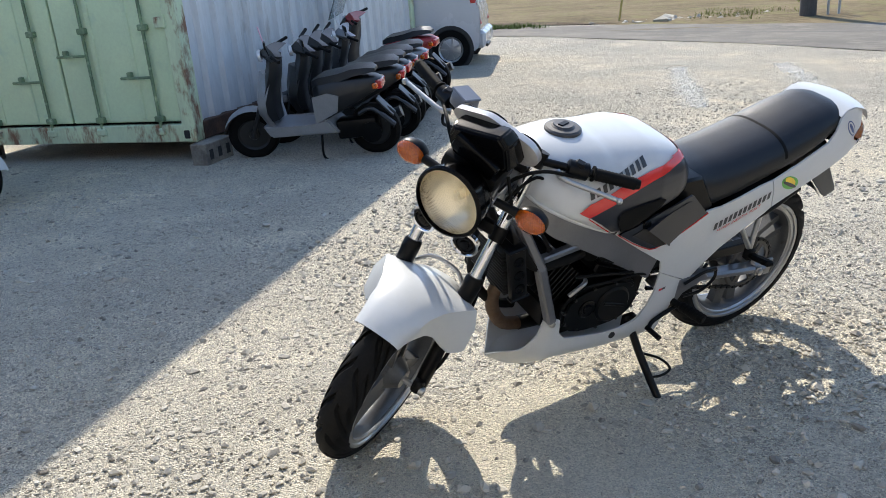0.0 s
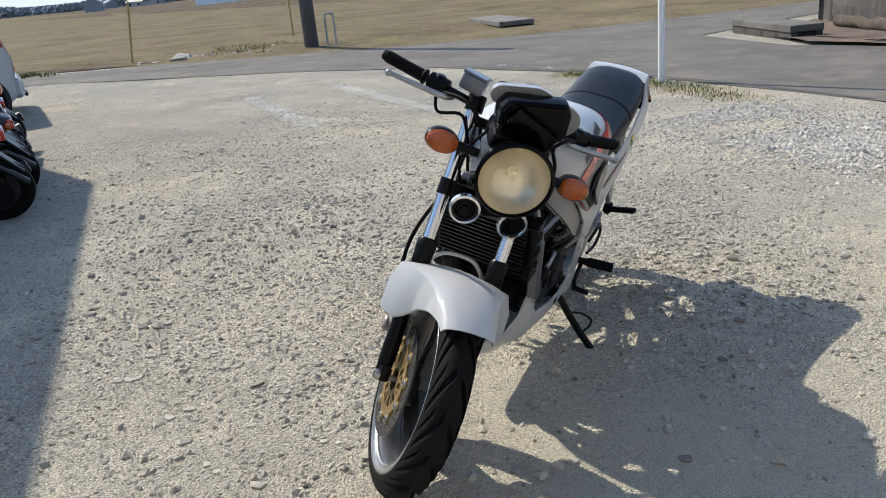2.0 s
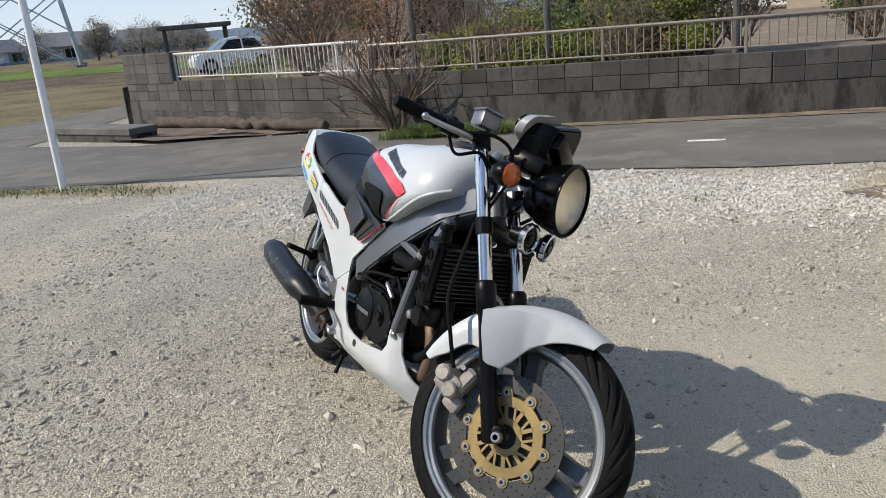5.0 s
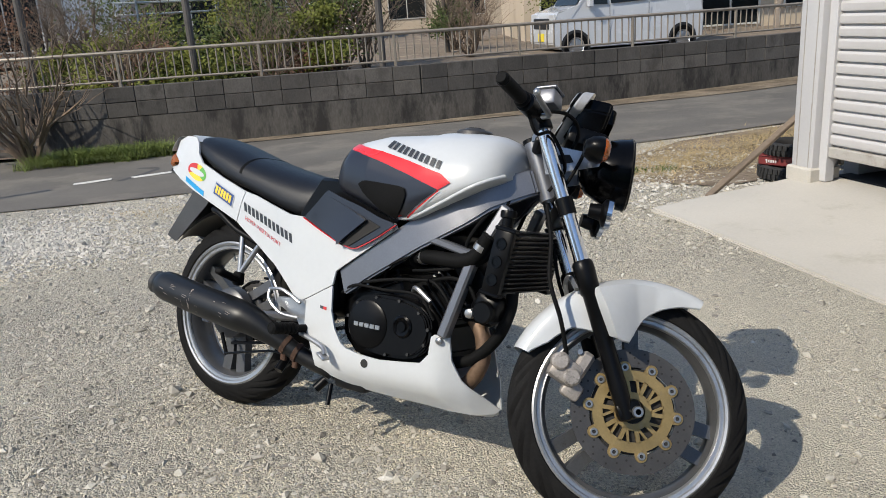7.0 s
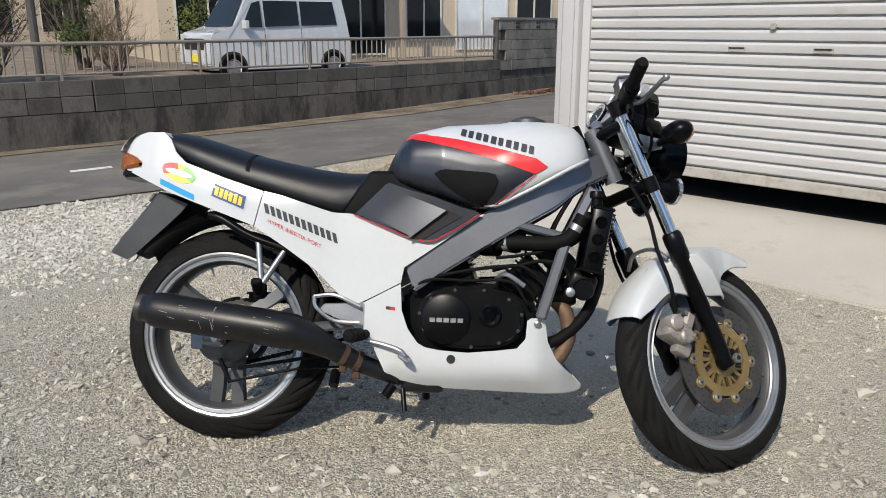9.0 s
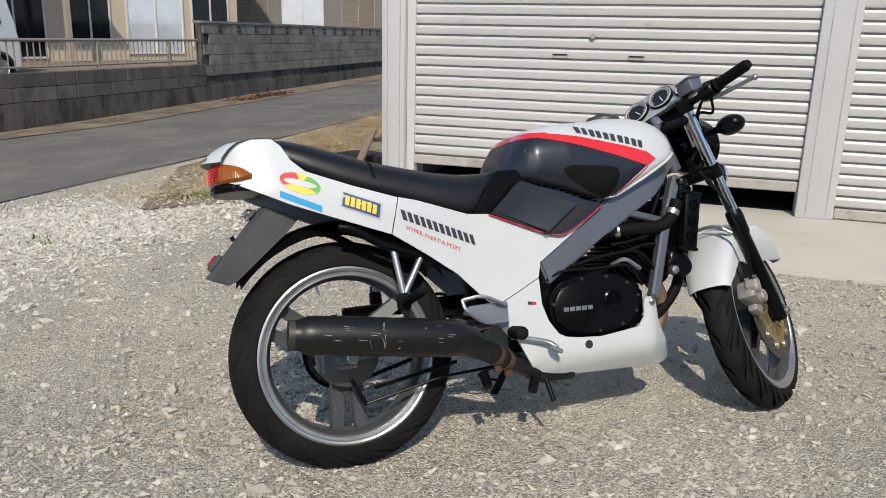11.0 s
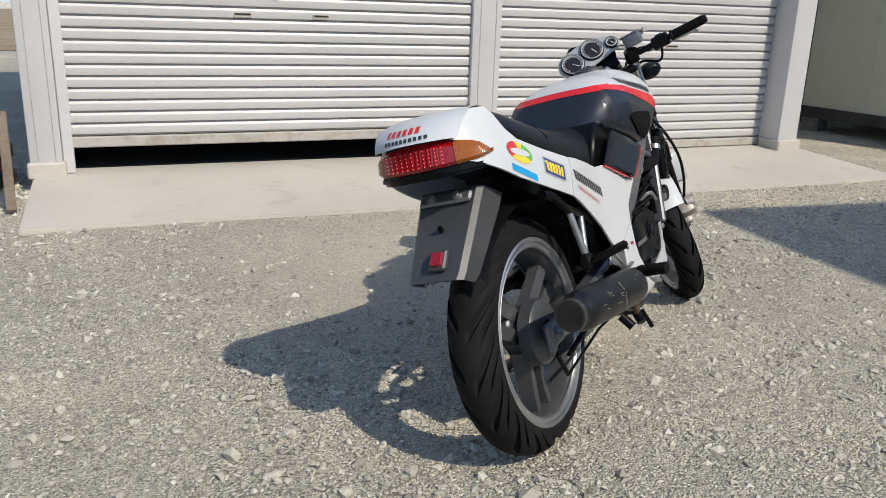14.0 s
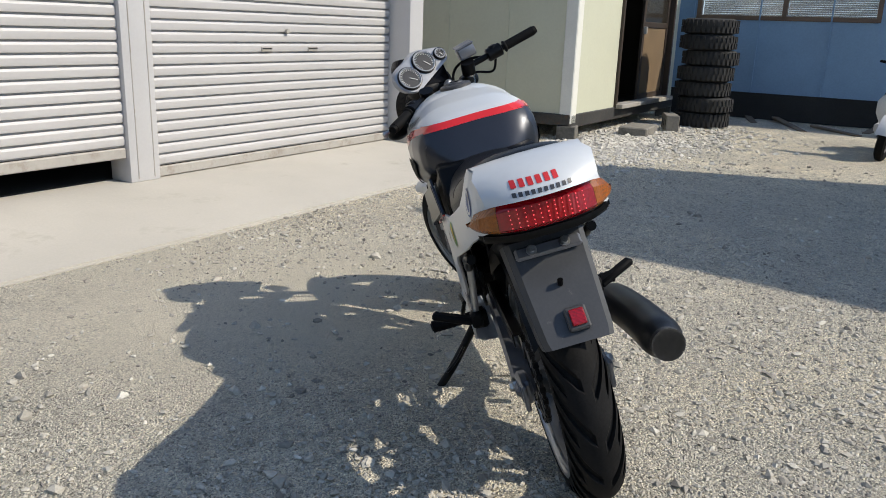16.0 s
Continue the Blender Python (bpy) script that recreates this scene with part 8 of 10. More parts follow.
for line in ([(-4, 21.6), (3.0, 18.6), (8.2, 15.2), (12.5, 13.8), (16, 13.0)], [(6.7, 3.8), (7.3, 6.2), (7.65, 8.6), (7.5, 11.0)], [(7.35, 2.1), (7.9, 1.6), (8.2, 1.75)]):
    bm = bmesh.new()
    p = smooth_path([(x, y, ground_z(x, y) + 0.014) for x, y in line], 8)
    rows = []
    for k, q in enumerate(p):
        d = (p[min(k + 1, len(p) - 1)] - p[max(k - 1, 0)]).normalized()
        sd = Vector((d.y, -d.x, 0)) * (0.035 + 0.02 * noise.noise((k * 0.4, q.x, 0)))
        q = Vector((q.x, q.y, ground_z(q.x, q.y) + 0.0155))
        rows.append([q - sd, q + sd])
    loft(bm, rows, cap=False, closed=False)
    tagged(linked("road_seam", bm, TAR), "dark tar seam in the asphalt", "road seam", "seams of the lane", "structure")

# ---- plants and loose stones ----
def pydata(name, verts, faces, mat, smooth=False):
    me = bpy.data.meshes.new(name)
    me.from_pydata(verts, [], faces)
    me.materials.append(mat)
    if smooth:
        me.polygons.foreach_set("use_smooth", [True] * len(me.polygons))
    return new(name, me)


ICO_V = None
_b = bmesh.new()
bmesh.ops.create_icosphere(_b, subdivisions=1, radius=1)
ICO_V = np.array([v.co[:] for v in _b.verts])
ICO_F = np.array([[v.index for v in f.verts] for f in _b.faces])
_b.free()


def stones(name, pts, sizes, mat, label, category, seed, flat=0.6):
    """Many loose stones as one mesh; pts are x, y pairs."""
    rng = np.random.default_rng(seed)
    n = len(pts)
    base = np.repeat(ICO_V[None], n, 0) * (1 + rng.uniform(-0.42, 0.42, (n, 12, 1)))
    sc = np.stack([sizes * rng.uniform(0.7, 1.3, n), sizes * rng.uniform(0.6, 1.0, n), sizes * rng.uniform(0.55, 0.95, n) * flat * 1.35], 1)
    base *= sc[:, None, :]
    a = rng.uniform(0, 2 * np.pi, n)
    ca, sa = np.cos(a)[:, None], np.sin(a)[:, None]
    x = base[..., 0] * ca - base[..., 1] * sa
    y = base[..., 0] * sa + base[..., 1] * ca
    z = base[..., 2]
    gz = np.array([ground_z(px, py) for px, py in pts])
    v = np.stack([x + pts[:, 0:1], y + pts[:, 1:2], z + (gz + sizes * 0.05)[:, None]], -1).reshape(-1, 3)
    f = (ICO_F[None] + (np.arange(n) * 12)[:, None, None]).reshape(-1, 3)
    ob = pydata(name, v.tolist(), f.tolist(), mat)
    return tagged(ob, label, category, kind="stuff")


STONE_MIX, n_, l_, b_ = material("mixed_gravel_stone")
g_ = n_.new("ShaderNodeNewGeometry")
t_ = noise_node(n_, l_, coords(n_, l_), 160, 3)
c_ = ramp(n_, l_, g_.outputs["Random Per Island"], [(0.0, (0.20, 0.182, 0.155)), (0.14, (0.35, 0.325, 0.275)), (0.55, (0.46, 0.425, 0.355)), (0.95, (0.53, 0.495, 0.42)), (1.0, (0.64, 0.61, 0.54))])
l_.new(mix(n_, l_, 1.0, c_, ramp(n_, l_, t_.outputs["Fac"], [(0.3, (0.8,) * 3), (0.7, (1.0,) * 3)]), "MULTIPLY"), b_.inputs["Base Color"])
b_.inputs["Roughness"].default_value = 0.92
b_.inputs["Specular IOR Level"].default_value = 0.25
bump(n_, l_, b_, t_.outputs["Fac"], 0.4, 0.002)

rng = np.random.default_rng(11)


def keep_yard(p):
    """Leaves out the concrete apron, the lane and the containers."""
    out = []
    inv = GM.inverted()
    for x, y in p:
        q = inv @ Vector((x, y, 0))
        if -0.04 < q.x < 5.96 and q.y < 1.07 + 0.015 * q.x + 0.03 * noise.noise((x * 3, y * 3, 5)):
            continue
        edge = interp(y, (-15, -11.6, -7.6, -3, -0.6, 1, 3.6, 6.2, 8.5, 11.2, 13.8), (2.0, 2.55, 3.1, 4.1, 4.75, 5.55, 6.6, 7.2, 7.5, 7.3, 5.8))
        if x > edge + 0.12 * noise.noise((x * 2, y * 2, 0)):
            continue
        k = (Vector((x, y, 0)) - Vector((-1.86, 6.62, 0)))
        if k.dot(CV) > -0.1 and k.dot(CU) > -0.05:
            continue
        out.append((x, y))
    return np.array(out)


# fine angular chips in drifts, with bare dusty patches between
OCT_V = np.array([(1, 0, 0), (-1, 0, 0), (0, 1, 0), (0, -1, 0), (0, 0, 1), (0, 0, -1)], float)
OCT_F = np.array([(0, 2, 4), (2, 1, 4), (1, 3, 4), (3, 0, 4), (2, 0, 5), (1, 2, 5), (3, 1, 5), (0, 3, 5)])


def chips(name, pts, sizes, mat, label, seed):
    r = np.random.default_rng(seed)
    n = len(pts)
    base = OCT_V[None] * r.uniform(0.55, 1.25, (n, 6, 1)) + r.normal(0, 0.16, (n, 6, 3))
    base *= np.stack([sizes * r.uniform(0.8, 1.5, n), sizes * r.uniform(0.6, 1.0, n), sizes * r.uniform(0.35, 0.8, n)], 1)[:, None, :]
    a = r.uniform(0, 2 * np.pi, n)
    tip = r.normal(0, 0.35, n)
    ca, sa, ct, st_ = np.cos(a)[:, None], np.sin(a)[:, None], np.cos(tip)[:, None], np.sin(tip)[:, None]
    bx, bz = base[..., 0] * ct - base[..., 2] * st_, base[..., 0] * st_ + base[..., 2] * ct
    x, y = bx * ca - base[..., 1] * sa, bx * sa + base[..., 1] * ca
    gz = np.array([ground_z(px, py) + 0.012 * noise.noise((px * 0.8, py * 0.8, 3)) for px, py in pts])
    v = np.stack([x + pts[:, 0:1], y + pts[:, 1:2], bz + (gz + sizes * 0.10)[:, None]], -1).reshape(-1, 3)
    f = (OCT_F[None] + (np.arange(n) * 6)[:, None, None]).reshape(-1, 3)
    return tagged(pydata(name, v.tolist(), f.tolist(), mat), label, "gravel", kind="stuff")


p = np.concatenate([rng.normal((0.5, 2.6), (2.0, 1.9), (92000, 2)), rng.uniform((-4.5, -1.5), (6.0, 8.5), (64000, 2))])
w = np.array([noise.noise((x * 0.8, y * 0.8, 7)) + 0.6 * noise.noise((x * 2.6, y * 2.6, 3)) for x, y in p])
w -= 0.40 * np.exp(-((p[:, 0] - 0.3) / 1.3) ** 2 - ((p[:, 1] - 1.2) / 0.9) ** 2)
p = keep_yard(p[w + rng.normal(0, 0.30, len(p)) > -0.10])
chips("gravel_chips", p, rng.lognormal(math.log(0.0047), 0.5, len(p)).clip(0.0028, 0.02), STONE_MIX, "fine grey stone chips scattered over the yard", 1)
p = np.concatenate([rng.normal((0.4, 2.4), (2.3, 2.1), (34000, 2)), rng.uniform((-4.0, 0.0), (6.5, 9.0), (34000, 2))])
w = np.array([noise.noise((x * 0.55, y * 0.55, 27)) + 0.7 * noise.noise((x * 1.9, y * 1.9, 13)) for x, y in p])
w -= 0.42 * np.exp(-((p[:, 0] - 0.3) / 1.3) ** 2 - ((p[:, 1] - 1.2) / 0.9) ** 2)    # trodden sand before the garage
p = keep_yard(p[w + rng.normal(0, 0.35, len(p)) > 0.0])
stones("loose_pebbles", p, rng.lognormal(math.log(0.0062), 0.46, len(p)).clip(0.0036, 0.022), STONE_MIX, "larger loose pebbles lying on the gravel", "pebbles", 2)
p = keep_yard(rng.normal((0.4, 2.2), (2.6, 2.4), (2400, 2)))
stones("scattered_stones", p, rng.lognormal(math.log(0.0125), 0.36, len(p)).clip(0.008, 0.030), STONE_MIX, "scattered broken stones on the yard", "stones", 8)
# the pale crushed stone along the lane
q = []
for _ in range(62000):
    y = rng.uniform(-2.8, 4.8)
    mid = interp(y, (-2.6, -1.2, 0.5, 2, 3.4, 4.6), (2.6, 2.9, 4.05, 4.5, 4.8, 5.2))
    sp = interp(y, (-2.6, -1, 1, 3, 4.6), (0.42, 0.60, 0.70, 0.55, 0.4))
    q.append((rng.normal(mid, sp), y))
q = np.array(q)
w = np.array([noise.noise((x * 1.1, y * 1.1, 17)) for x, y in q])
q = keep_yard(q[w + rng.normal(0, 0.25, len(q)) > -0.15])
chips("crushed_stone", q, rng.lognormal(math.log(0.0125), 0.36, len(q)).clip(0.006, 0.030), WHITE_STONE, "pale crushed stone spread along the lane", 3)
# faint pale lines of scattered dust and grit
q = []
for (x0, y0), (x1, y1) in (((3.60, 10.75), (2.76, 7.5)), ((5.08, 10.85), (4.12, 7.25)), ((7.9, 10.3), (7.62, 7.9))):
    for _ in range(2600):
        t = rng.uniform()
        q.append((x0 + (x1 - x0) * t + rng.normal(0, 0.075), y0 + (y1 - y0) * t + rng.normal(0, 0.04)))
q = np.array(q)
chips("dust_line_grit", q, rng.lognormal(math.log(0.010), 0.35, len(q)).clip(0.005, 0.02), surface("pale_grit", (0.78, 0.74, 0.65), 0.95, var=0.15, spec=0.05), "faint pale lines of grit across the yard", 9)
q = np.concatenate([rng.normal((-5.2, 1.9), (0.9, 0.35), (2500, 2)), rng.normal((-6.6, 2.5), (0.9, 0.5), (2000, 2))])
stones("prefab_stones", q, rng.lognormal(math.log(0.016), 0.4, len(q)).clip(0.007, 0.04), WHITE_STONE, "pale crushed stone before the prefab office", "crushed stone", 4)


def blades(name, spots, per, height, spread, mat, label, category, seed, lean=0.7, width=0.004):
    """Grass blades as thin curved strips round the given spots."""
    r = random.Random(seed)
    v, f = [], []
    for x, y, k in spots:
        for _ in range(int(per * k)):
            px, py = x + r.gauss(0, spread), y + r.gauss(0, spread)
            pz = ground_z(px, py) - 0.005
            a = r.uniform(0, 2 * math.pi)
            h = height * r.uniform(0.5, 1.25)
            l_ = lean * r.uniform(0.2, 1.3) * h
            dx, dy = math.cos(a), math.sin(a)
            w = width * r.uniform(0.6, 1.4)
            i = len(v)
            for t in (0, 0.5, 1.0):
                cx, cy, cz = px + dx * l_ * t * t, py + dy * l_ * t * t, pz + h * (t - 0.35 * t * t * min(1.6, l_ / max(h, 1e-3)))
                ww = w * (1 - t * 0.9)
                v += [(cx - dy * ww, cy + dx * ww, cz), (cx + dy * ww, cy - dx * ww, cz)]
            f += [(i, i + 1, i + 3, i + 2), (i + 2, i + 3, i + 5, i + 4)]
    return tagged(pydata(name, v, f, mat, True), label, category, kind="stuff")


r0 = random.Random(3)
spots = []
for _ in range(420):
    y = r0.uniform(-9, -0.9)
    x = interp(y, (-9, -6, -3, -1), (2.45, 2.7, 3.1, 3.3)) + r0.gauss(0, 0.35)
    if x < interp(y, (-9, -3, -1), (2.9, 4.0, 4.5)):
        spots.append((x, y, 1))
blades("dry_grass", spots, 60, 0.06, 0.16, STRAW, "flattened straw-coloured dry grass on the verge", "dry grass", 21, 2.6, 0.0035)
sheet("verge", [(2.15, -1.0), (3.4, -0.6), (4.0, -2.6), (3.2, -6.9), (2.6, -11.2), (1.95, -11.2), (1.95, -3.0)], BANK, 0.009, "dry brown earth verge beside the garage", "verge", 0.6, 0.006)
blades("weed_tufts", [(3.1, -1.15, 1), (3.25, -1.05, 1), (2.95, -1.3, 0.7), (3.55, 0.3, 0.14)], 120, 0.06, 0.07, WEED, "low green weeds in the gravel", "weeds", 22, 0.9, 0.006)
blades("weed_strip", [(6.4 + 0.03 * k + r0.uniform(-0.2, 0.2), 5.0 + 0.1 * k, r0.uniform(0.2, 1)) for k in range(34)], 70, 0.05, 0.12, WEED, "low weeds along the edge of the lane", "weeds", 23, 0.9, 0.006)
blades("verge_straw", [(6.3 + 0.03 * k + r0.uniform(-0.25, 0.2), 4.6 + 0.1 * k, 1) for k in range(40)], 60, 0.04, 0.15, STRAW, "short dry grass along the lane", "dry grass", 24, 1.6, 0.004)
blades("road_edge_straw", [(4.7 + 0.22 * (y - 0.2) + r0.uniform(-0.15, 0.15), y, 1) for y in np.linspace(-3, 2.5, 50)], 25, 0.03, 0.14, STRAW, "short dry grass at the lane's edge", "dry grass", 25, 1.8, 0.004)
blades("corner_bush", [(2.1 + r0.gauss(0, 0.2), -8.2 + r0.gauss(0, 0.25), 1) for _ in range(26)], 40, 0.42, 0.07, LEAF_YELLOW, "clump of yellow-green strap leaves behind the garage", "grass clump", 26, 0.9, 0.011)
blades("brown_stalks", [(1.75 + r0.gauss(0, 0.12), -7.9 + r0.gauss(0, 0.25), 1) for _ in range(14)], 30, 0.55, 0.07, STRAW, "dry brown stalks behind the garage", "dry grass", 27, 0.7, 0.005)
blades("wall_foot_grass", [(9.56 + 0.18 * t + r0.gauss(0, 0.12), 1.9 + 0.62 * t + r0.gauss(0, 0.1), 1) for t in (r0.uniform(-1.1, 1.1) for _ in range(110))], 130, 0.21, 0.08, surface("bright_grass", (0.15, 0.19, 0.035), 0.8, var=0.3, big=4, fine=40), "bright green drooping grass clump at the wall's foot", "grass clump", 28, 1.5, 0.005)
blades("field_corner_grass", [(8.6 + r0.gauss(0, 0.7), 20.9 + r0.gauss(0, 0.6), 1) for _ in range(70)], 40, 0.22, 0.15, LEAF_YELLOW, "yellow-green grass clumps at the field corner", "grass clump", 29, 1.1, 0.014)
blades("van_side_grass", [(2.2 + r0.gauss(0, 0.5), 19.9 + r0.gauss(0, 0.2), 1) for _ in range(30)], 40, 0.14, 0.12, WEED, "low green weeds at the lane's far edge", "weeds", 30, 0.9, 0.01)
blades("wall_foot_leaves", [(6.15 + 0.16 * (y + 12) + r0.uniform(-0.1, 0.1), y, 1) for y in np.linspace(-12.6, -10.6, 16)], 60, 0.10, 0.12, LEAF_RUST, "drift of dead brown leaves at the wall's foot", "dead leaves", 31, 1.6, 0.02)
sheet("bank", [(10.3, 2.4), (11.3, 3.3), (11.5, 6.9), (12.6, 8.2), (14.6, 9.0), (15.7, 8.9), (10.65, 2.9)], surface("red_brown_bank", (0.17, 0.125, 0.092), 0.95, var=0.35, big=2, fine=35, bump_by=0.8, bump_at=0.03), 0.05, "red-brown earth bank before the wall", "bank", 0.6, 0.05)
foot = [along(WALL, t)[0] for t in np.linspace(7.0, 21, 12)]
edge = [(x + 0.12 * noise.noise((x * 1.3, y, 2)), y) for x, y in offset_line([p.xy[:] for p in foot], -0.34)]
blades("wall_foot_litter", [(e_[0] * u_ + p.x * (1 - u_), e_[1] * u_ + p.y * (1 - u_), 1) for p, e_ in zip(foot, edge) for u_ in (0.2, 0.5, 0.8)], 60, 0.03, 0.32, LEAF_RUST, "dead leaves and dry stalks at the wall's foot", "dead leaves", 33, 2.2, 0.012)
rubble = np.array([(12.3 + 3.2 * t + rng.normal(0, 0.25), 5.2 + 3.3 * t + rng.normal(0, 0.3)) for t in rng.uniform(-0.4, 1, 900)])
stones("bank_rubble", rubble, rng.lognormal(math.log(0.03), 0.4, len(rubble)), STONE_MIX, "grey rubble on the bank before the wall", "rubble", 6)
rubble = np.array([(7.9 + rng.normal(0, 0.9), 20.5 + rng.normal(0, 0.25)) for _ in range(700)])
stones("corner_rubble", rubble, rng.lognormal(math.log(0.06), 0.5, len(rubble)), STONE_MIX, "broken stones at the field corner", "rubble", 7)


def branches(bm, base, way, length, radius, depth, r, spread, fork, seg=4):
    """A limb that tapers and forks."""
    p, d = Vector(base), Vector(way).normalized()
    pts, rad = [p.copy()], [radius]
    n = 4
    for k in range(n):
        d = (d + Vector((r.gauss(0, 0.10), r.gauss(0, 0.10), r.gauss(0.03, 0.08)))).normalized()
        p = p + d * length / n
        pts.append(p.copy())
        rad.append(radius * (1 - 0.55 * (k + 1) / n))
    tube(bm, pts, rad, seg, cap=False)
    ends = [(pts[-1], d)]
    if depth > 0:
        for _ in range(fork):
            i = r.randint(1, n)
            q = Vector((r.gauss(0, 1), r.gauss(0, 1), r.gauss(0.35, 0.8))).normalized()
            ends += branches(bm, pts[i], d * (1 - spread) + q * spread, length * r.uniform(0.55, 0.8), rad[i] * 0.7, depth - 1, r, spread, fork, max(3, seg - 1))
    return ends


def bare_shrub(x, y, z, h, stems, seed, label, mat=TWIG, spread=0.5, fork=4, depth=3, wide=0.55, thick=0.022):
    r = random.Random(seed)
    ob = thing("bare_shrub", Matrix.Translation((x, y, z)), label, "shrub")
    bm = bmesh.new()
    for k in range(stems):
        a = 2 * math.pi * k / stems + r.uniform(-0.4, 0.4)
        branches(bm, (0.05 * math.cos(a), 0.05 * math.sin(a), -0.02), (math.cos(a) * wide, math.sin(a) * wide, 1), h * r.uniform(0.42, 0.6), thick * h / 1.5, depth, r, spread, fork, 5)
    part("branching", bm, mat, ob, "", 60)
    bm = bmesh.new()
    for k in range(3):
        tube(bm, [(0.06 * math.cos(2.1 * k), 0.06 * math.sin(2.1 * k), -0.05), (0.05 * math.cos(2.1 * k), 0.05 * math.sin(2.1 * k), 0.12 * h)], [0.03 * h / 1.5, 0.022 * h / 1.5], 7)
    part("root_stock", bm, BARK, ob, "", 60)
    return ob


def leafy(x, y, z, h, w, seed, mat, label, leaf=0.05, n=2600, kind="shrub", lobes=9, trunk=0.3):
    """A shrub or tree: trunk and limbs, and a crown of many small leaves in uneven clumps."""
    r = random.Random(seed)
    ob = thing("garden_tree" if kind == "tree" else "garden_shrub", Matrix.Translation((x, y, z)), label, kind)
    bm = bmesh.new()
    clumps = []
    tube(bm, [(0, 0, -0.05), (0.02, 0, h * trunk * 0.5), (0.0, 0.03, h * trunk), (0.05, 0, h * 0.75)], [0.035 * h, 0.03 * h, 0.025 * h, 0.008 * h], 7)
    for k in range(lobes):
        a = r.uniform(0, 2 * math.pi)
        q = math.sqrt(r.uniform(0.02, 1))
        zz = r.uniform(trunk + 0.02, 1)
        prof = math.sin(math.pi * min(1, 0.18 + 0.8 * (zz - trunk) / (1.02 - trunk)))
        c = Vector((math.cos(a) * q * w * 0.5 * prof, math.sin(a) * q * w * 0.5 * prof, zz * h * 0.92))
        clumps.append((c, w * r.uniform(0.13, 0.27)))
        tube(bm, [(0, 0, h * trunk * 0.8), c * 0.6 + Vector((0, 0, h * trunk * 0.3)), c], [0.012 * h, 0.008 * h, 0.003 * h], 4, cap=False)
    part("trunk", bm, BARK, ob, "", 60)
    v, f = [], []
    for _ in range(n):
        c, s = r.choice(clumps)
        g = Vector((r.gauss(0, 1), r.gauss(0, 1), r.gauss(0, 0.8)))
        p = c + g * s * 0.55
        d = Vector((r.gauss(0, 1), r.gauss(0, 1), r.gauss(0, 1))).normalized()
        e = d.orthogonal().normalized() * leaf * 0.32 * r.uniform(0.7, 1.2)
        d = d * leaf * r.uniform(0.6, 1.2)
        i = len(v)
        v += [(p - d * 0.5)[:], (p + e)[:], (p + d * 0.5)[:], (p - e)[:]]
        f.append((i, i + 1, i + 2, i + 3))
    cr = pydata("crown", v, f, mat)
    cr.parent = ob
    return ob


G = WALL_TOP - 0.27
bare_shrub(10.2, 2.74, ground_z(10, 2), 2.05, 10, 5, "large bare brown shrub growing before the wall", TWIG, 0.42, 3, 3, 0.75, 0.030)
for k, (x, y, h, w, mt, lab, lf, n) in enumerate((
    (13.0, 0.4, 1.1, 1.5, LEAF_YELLOW, "rounded yellow-green clipped shrub behind the fence", 0.065, 4800),
    (12.4, -1.1, 1.5, 1.5, LEAF, "dark green garden shrub behind the fence", 0.065, 4800),
    (11.6, -2.0, 1.3, 1.2, LEAF_YELLOW, "yellow-green garden shrub behind the fence", 0.065, 4000),
    (13.4, -2.6, 2.6, 2.4, LEAF, "dark evergreen garden tree behind the fence", 0.085, 6000),
    (14.0, -1.5, 1.75, 1.7, LEAF_YELLOW, "round yellow-green garden tree behind the fence", 0.065, 5200),
    (15.4, -6.9, 2.3, 1.1, LEAF, "conical dark green garden tree", 0.07, 2600),
    (15.2, -10.2, 1.7, 1.4, LEAF_YELLOW, "yellow-green shrub by the house", 0.06, 1800),
    (13.5, 3.2, 1.5, 1.6, LEAF_RUST, "rust-brown leafy shrub behind the fence", 0.06, 2400),
    (16.4, 6.2, 0.5, 2.0, LEAF_YELLOW, "low yellow-green hedge behind the white fence", 0.05, 2400),
    (18.0, 5.0, 2.6, 2.8, LEAF_RUST, "tall rust-brown shrub behind the fence", 0.085, 6000),
    (21.0, 3.2, 3.4, 3.2, LEAF_RUST, "red-brown winter tree in the garden", 0.08, 3600),
    (16.5, -0.6, 2.8, 2.8, LEAF, "dark evergreen tree in the garden", 0.09, 6000))):
    leafy(x, y, G - (0.55 if x > 20 and y > 3 else 0), h, w, 40 + k, mt, lab, lf, n, "tree" if h > 2 else "shrub", 14 if h > 2 else 10, 0.22 if h > 2 else 0.06)
rg = random.Random(77)
for k in range(10):
    t = 6.6 + 0.56 * k
    p, d_ = along(WALL, t)
    nrm = Vector((-d_.y, d_.x, 0))
    q = p + nrm * rg.uniform(1.0, 3.6)
    tall = rg.random()
    mt, word = ((LEAF, "dark green"), (LEAF_YELLOW, "yellow-green"), (LEAF_YELLOW, "yellow-green"), (LEAF_RUST, "rust-brown"))[rg.randrange(4)]
    leafy(q.x, q.y, G, 0.55 + 1.2 * tall * tall, 1.1 + 0.7 * rg.random(), 300 + k, mt, word + " garden shrub close behind the fence", 0.075, 4200, "shrub", 16, 0.05)
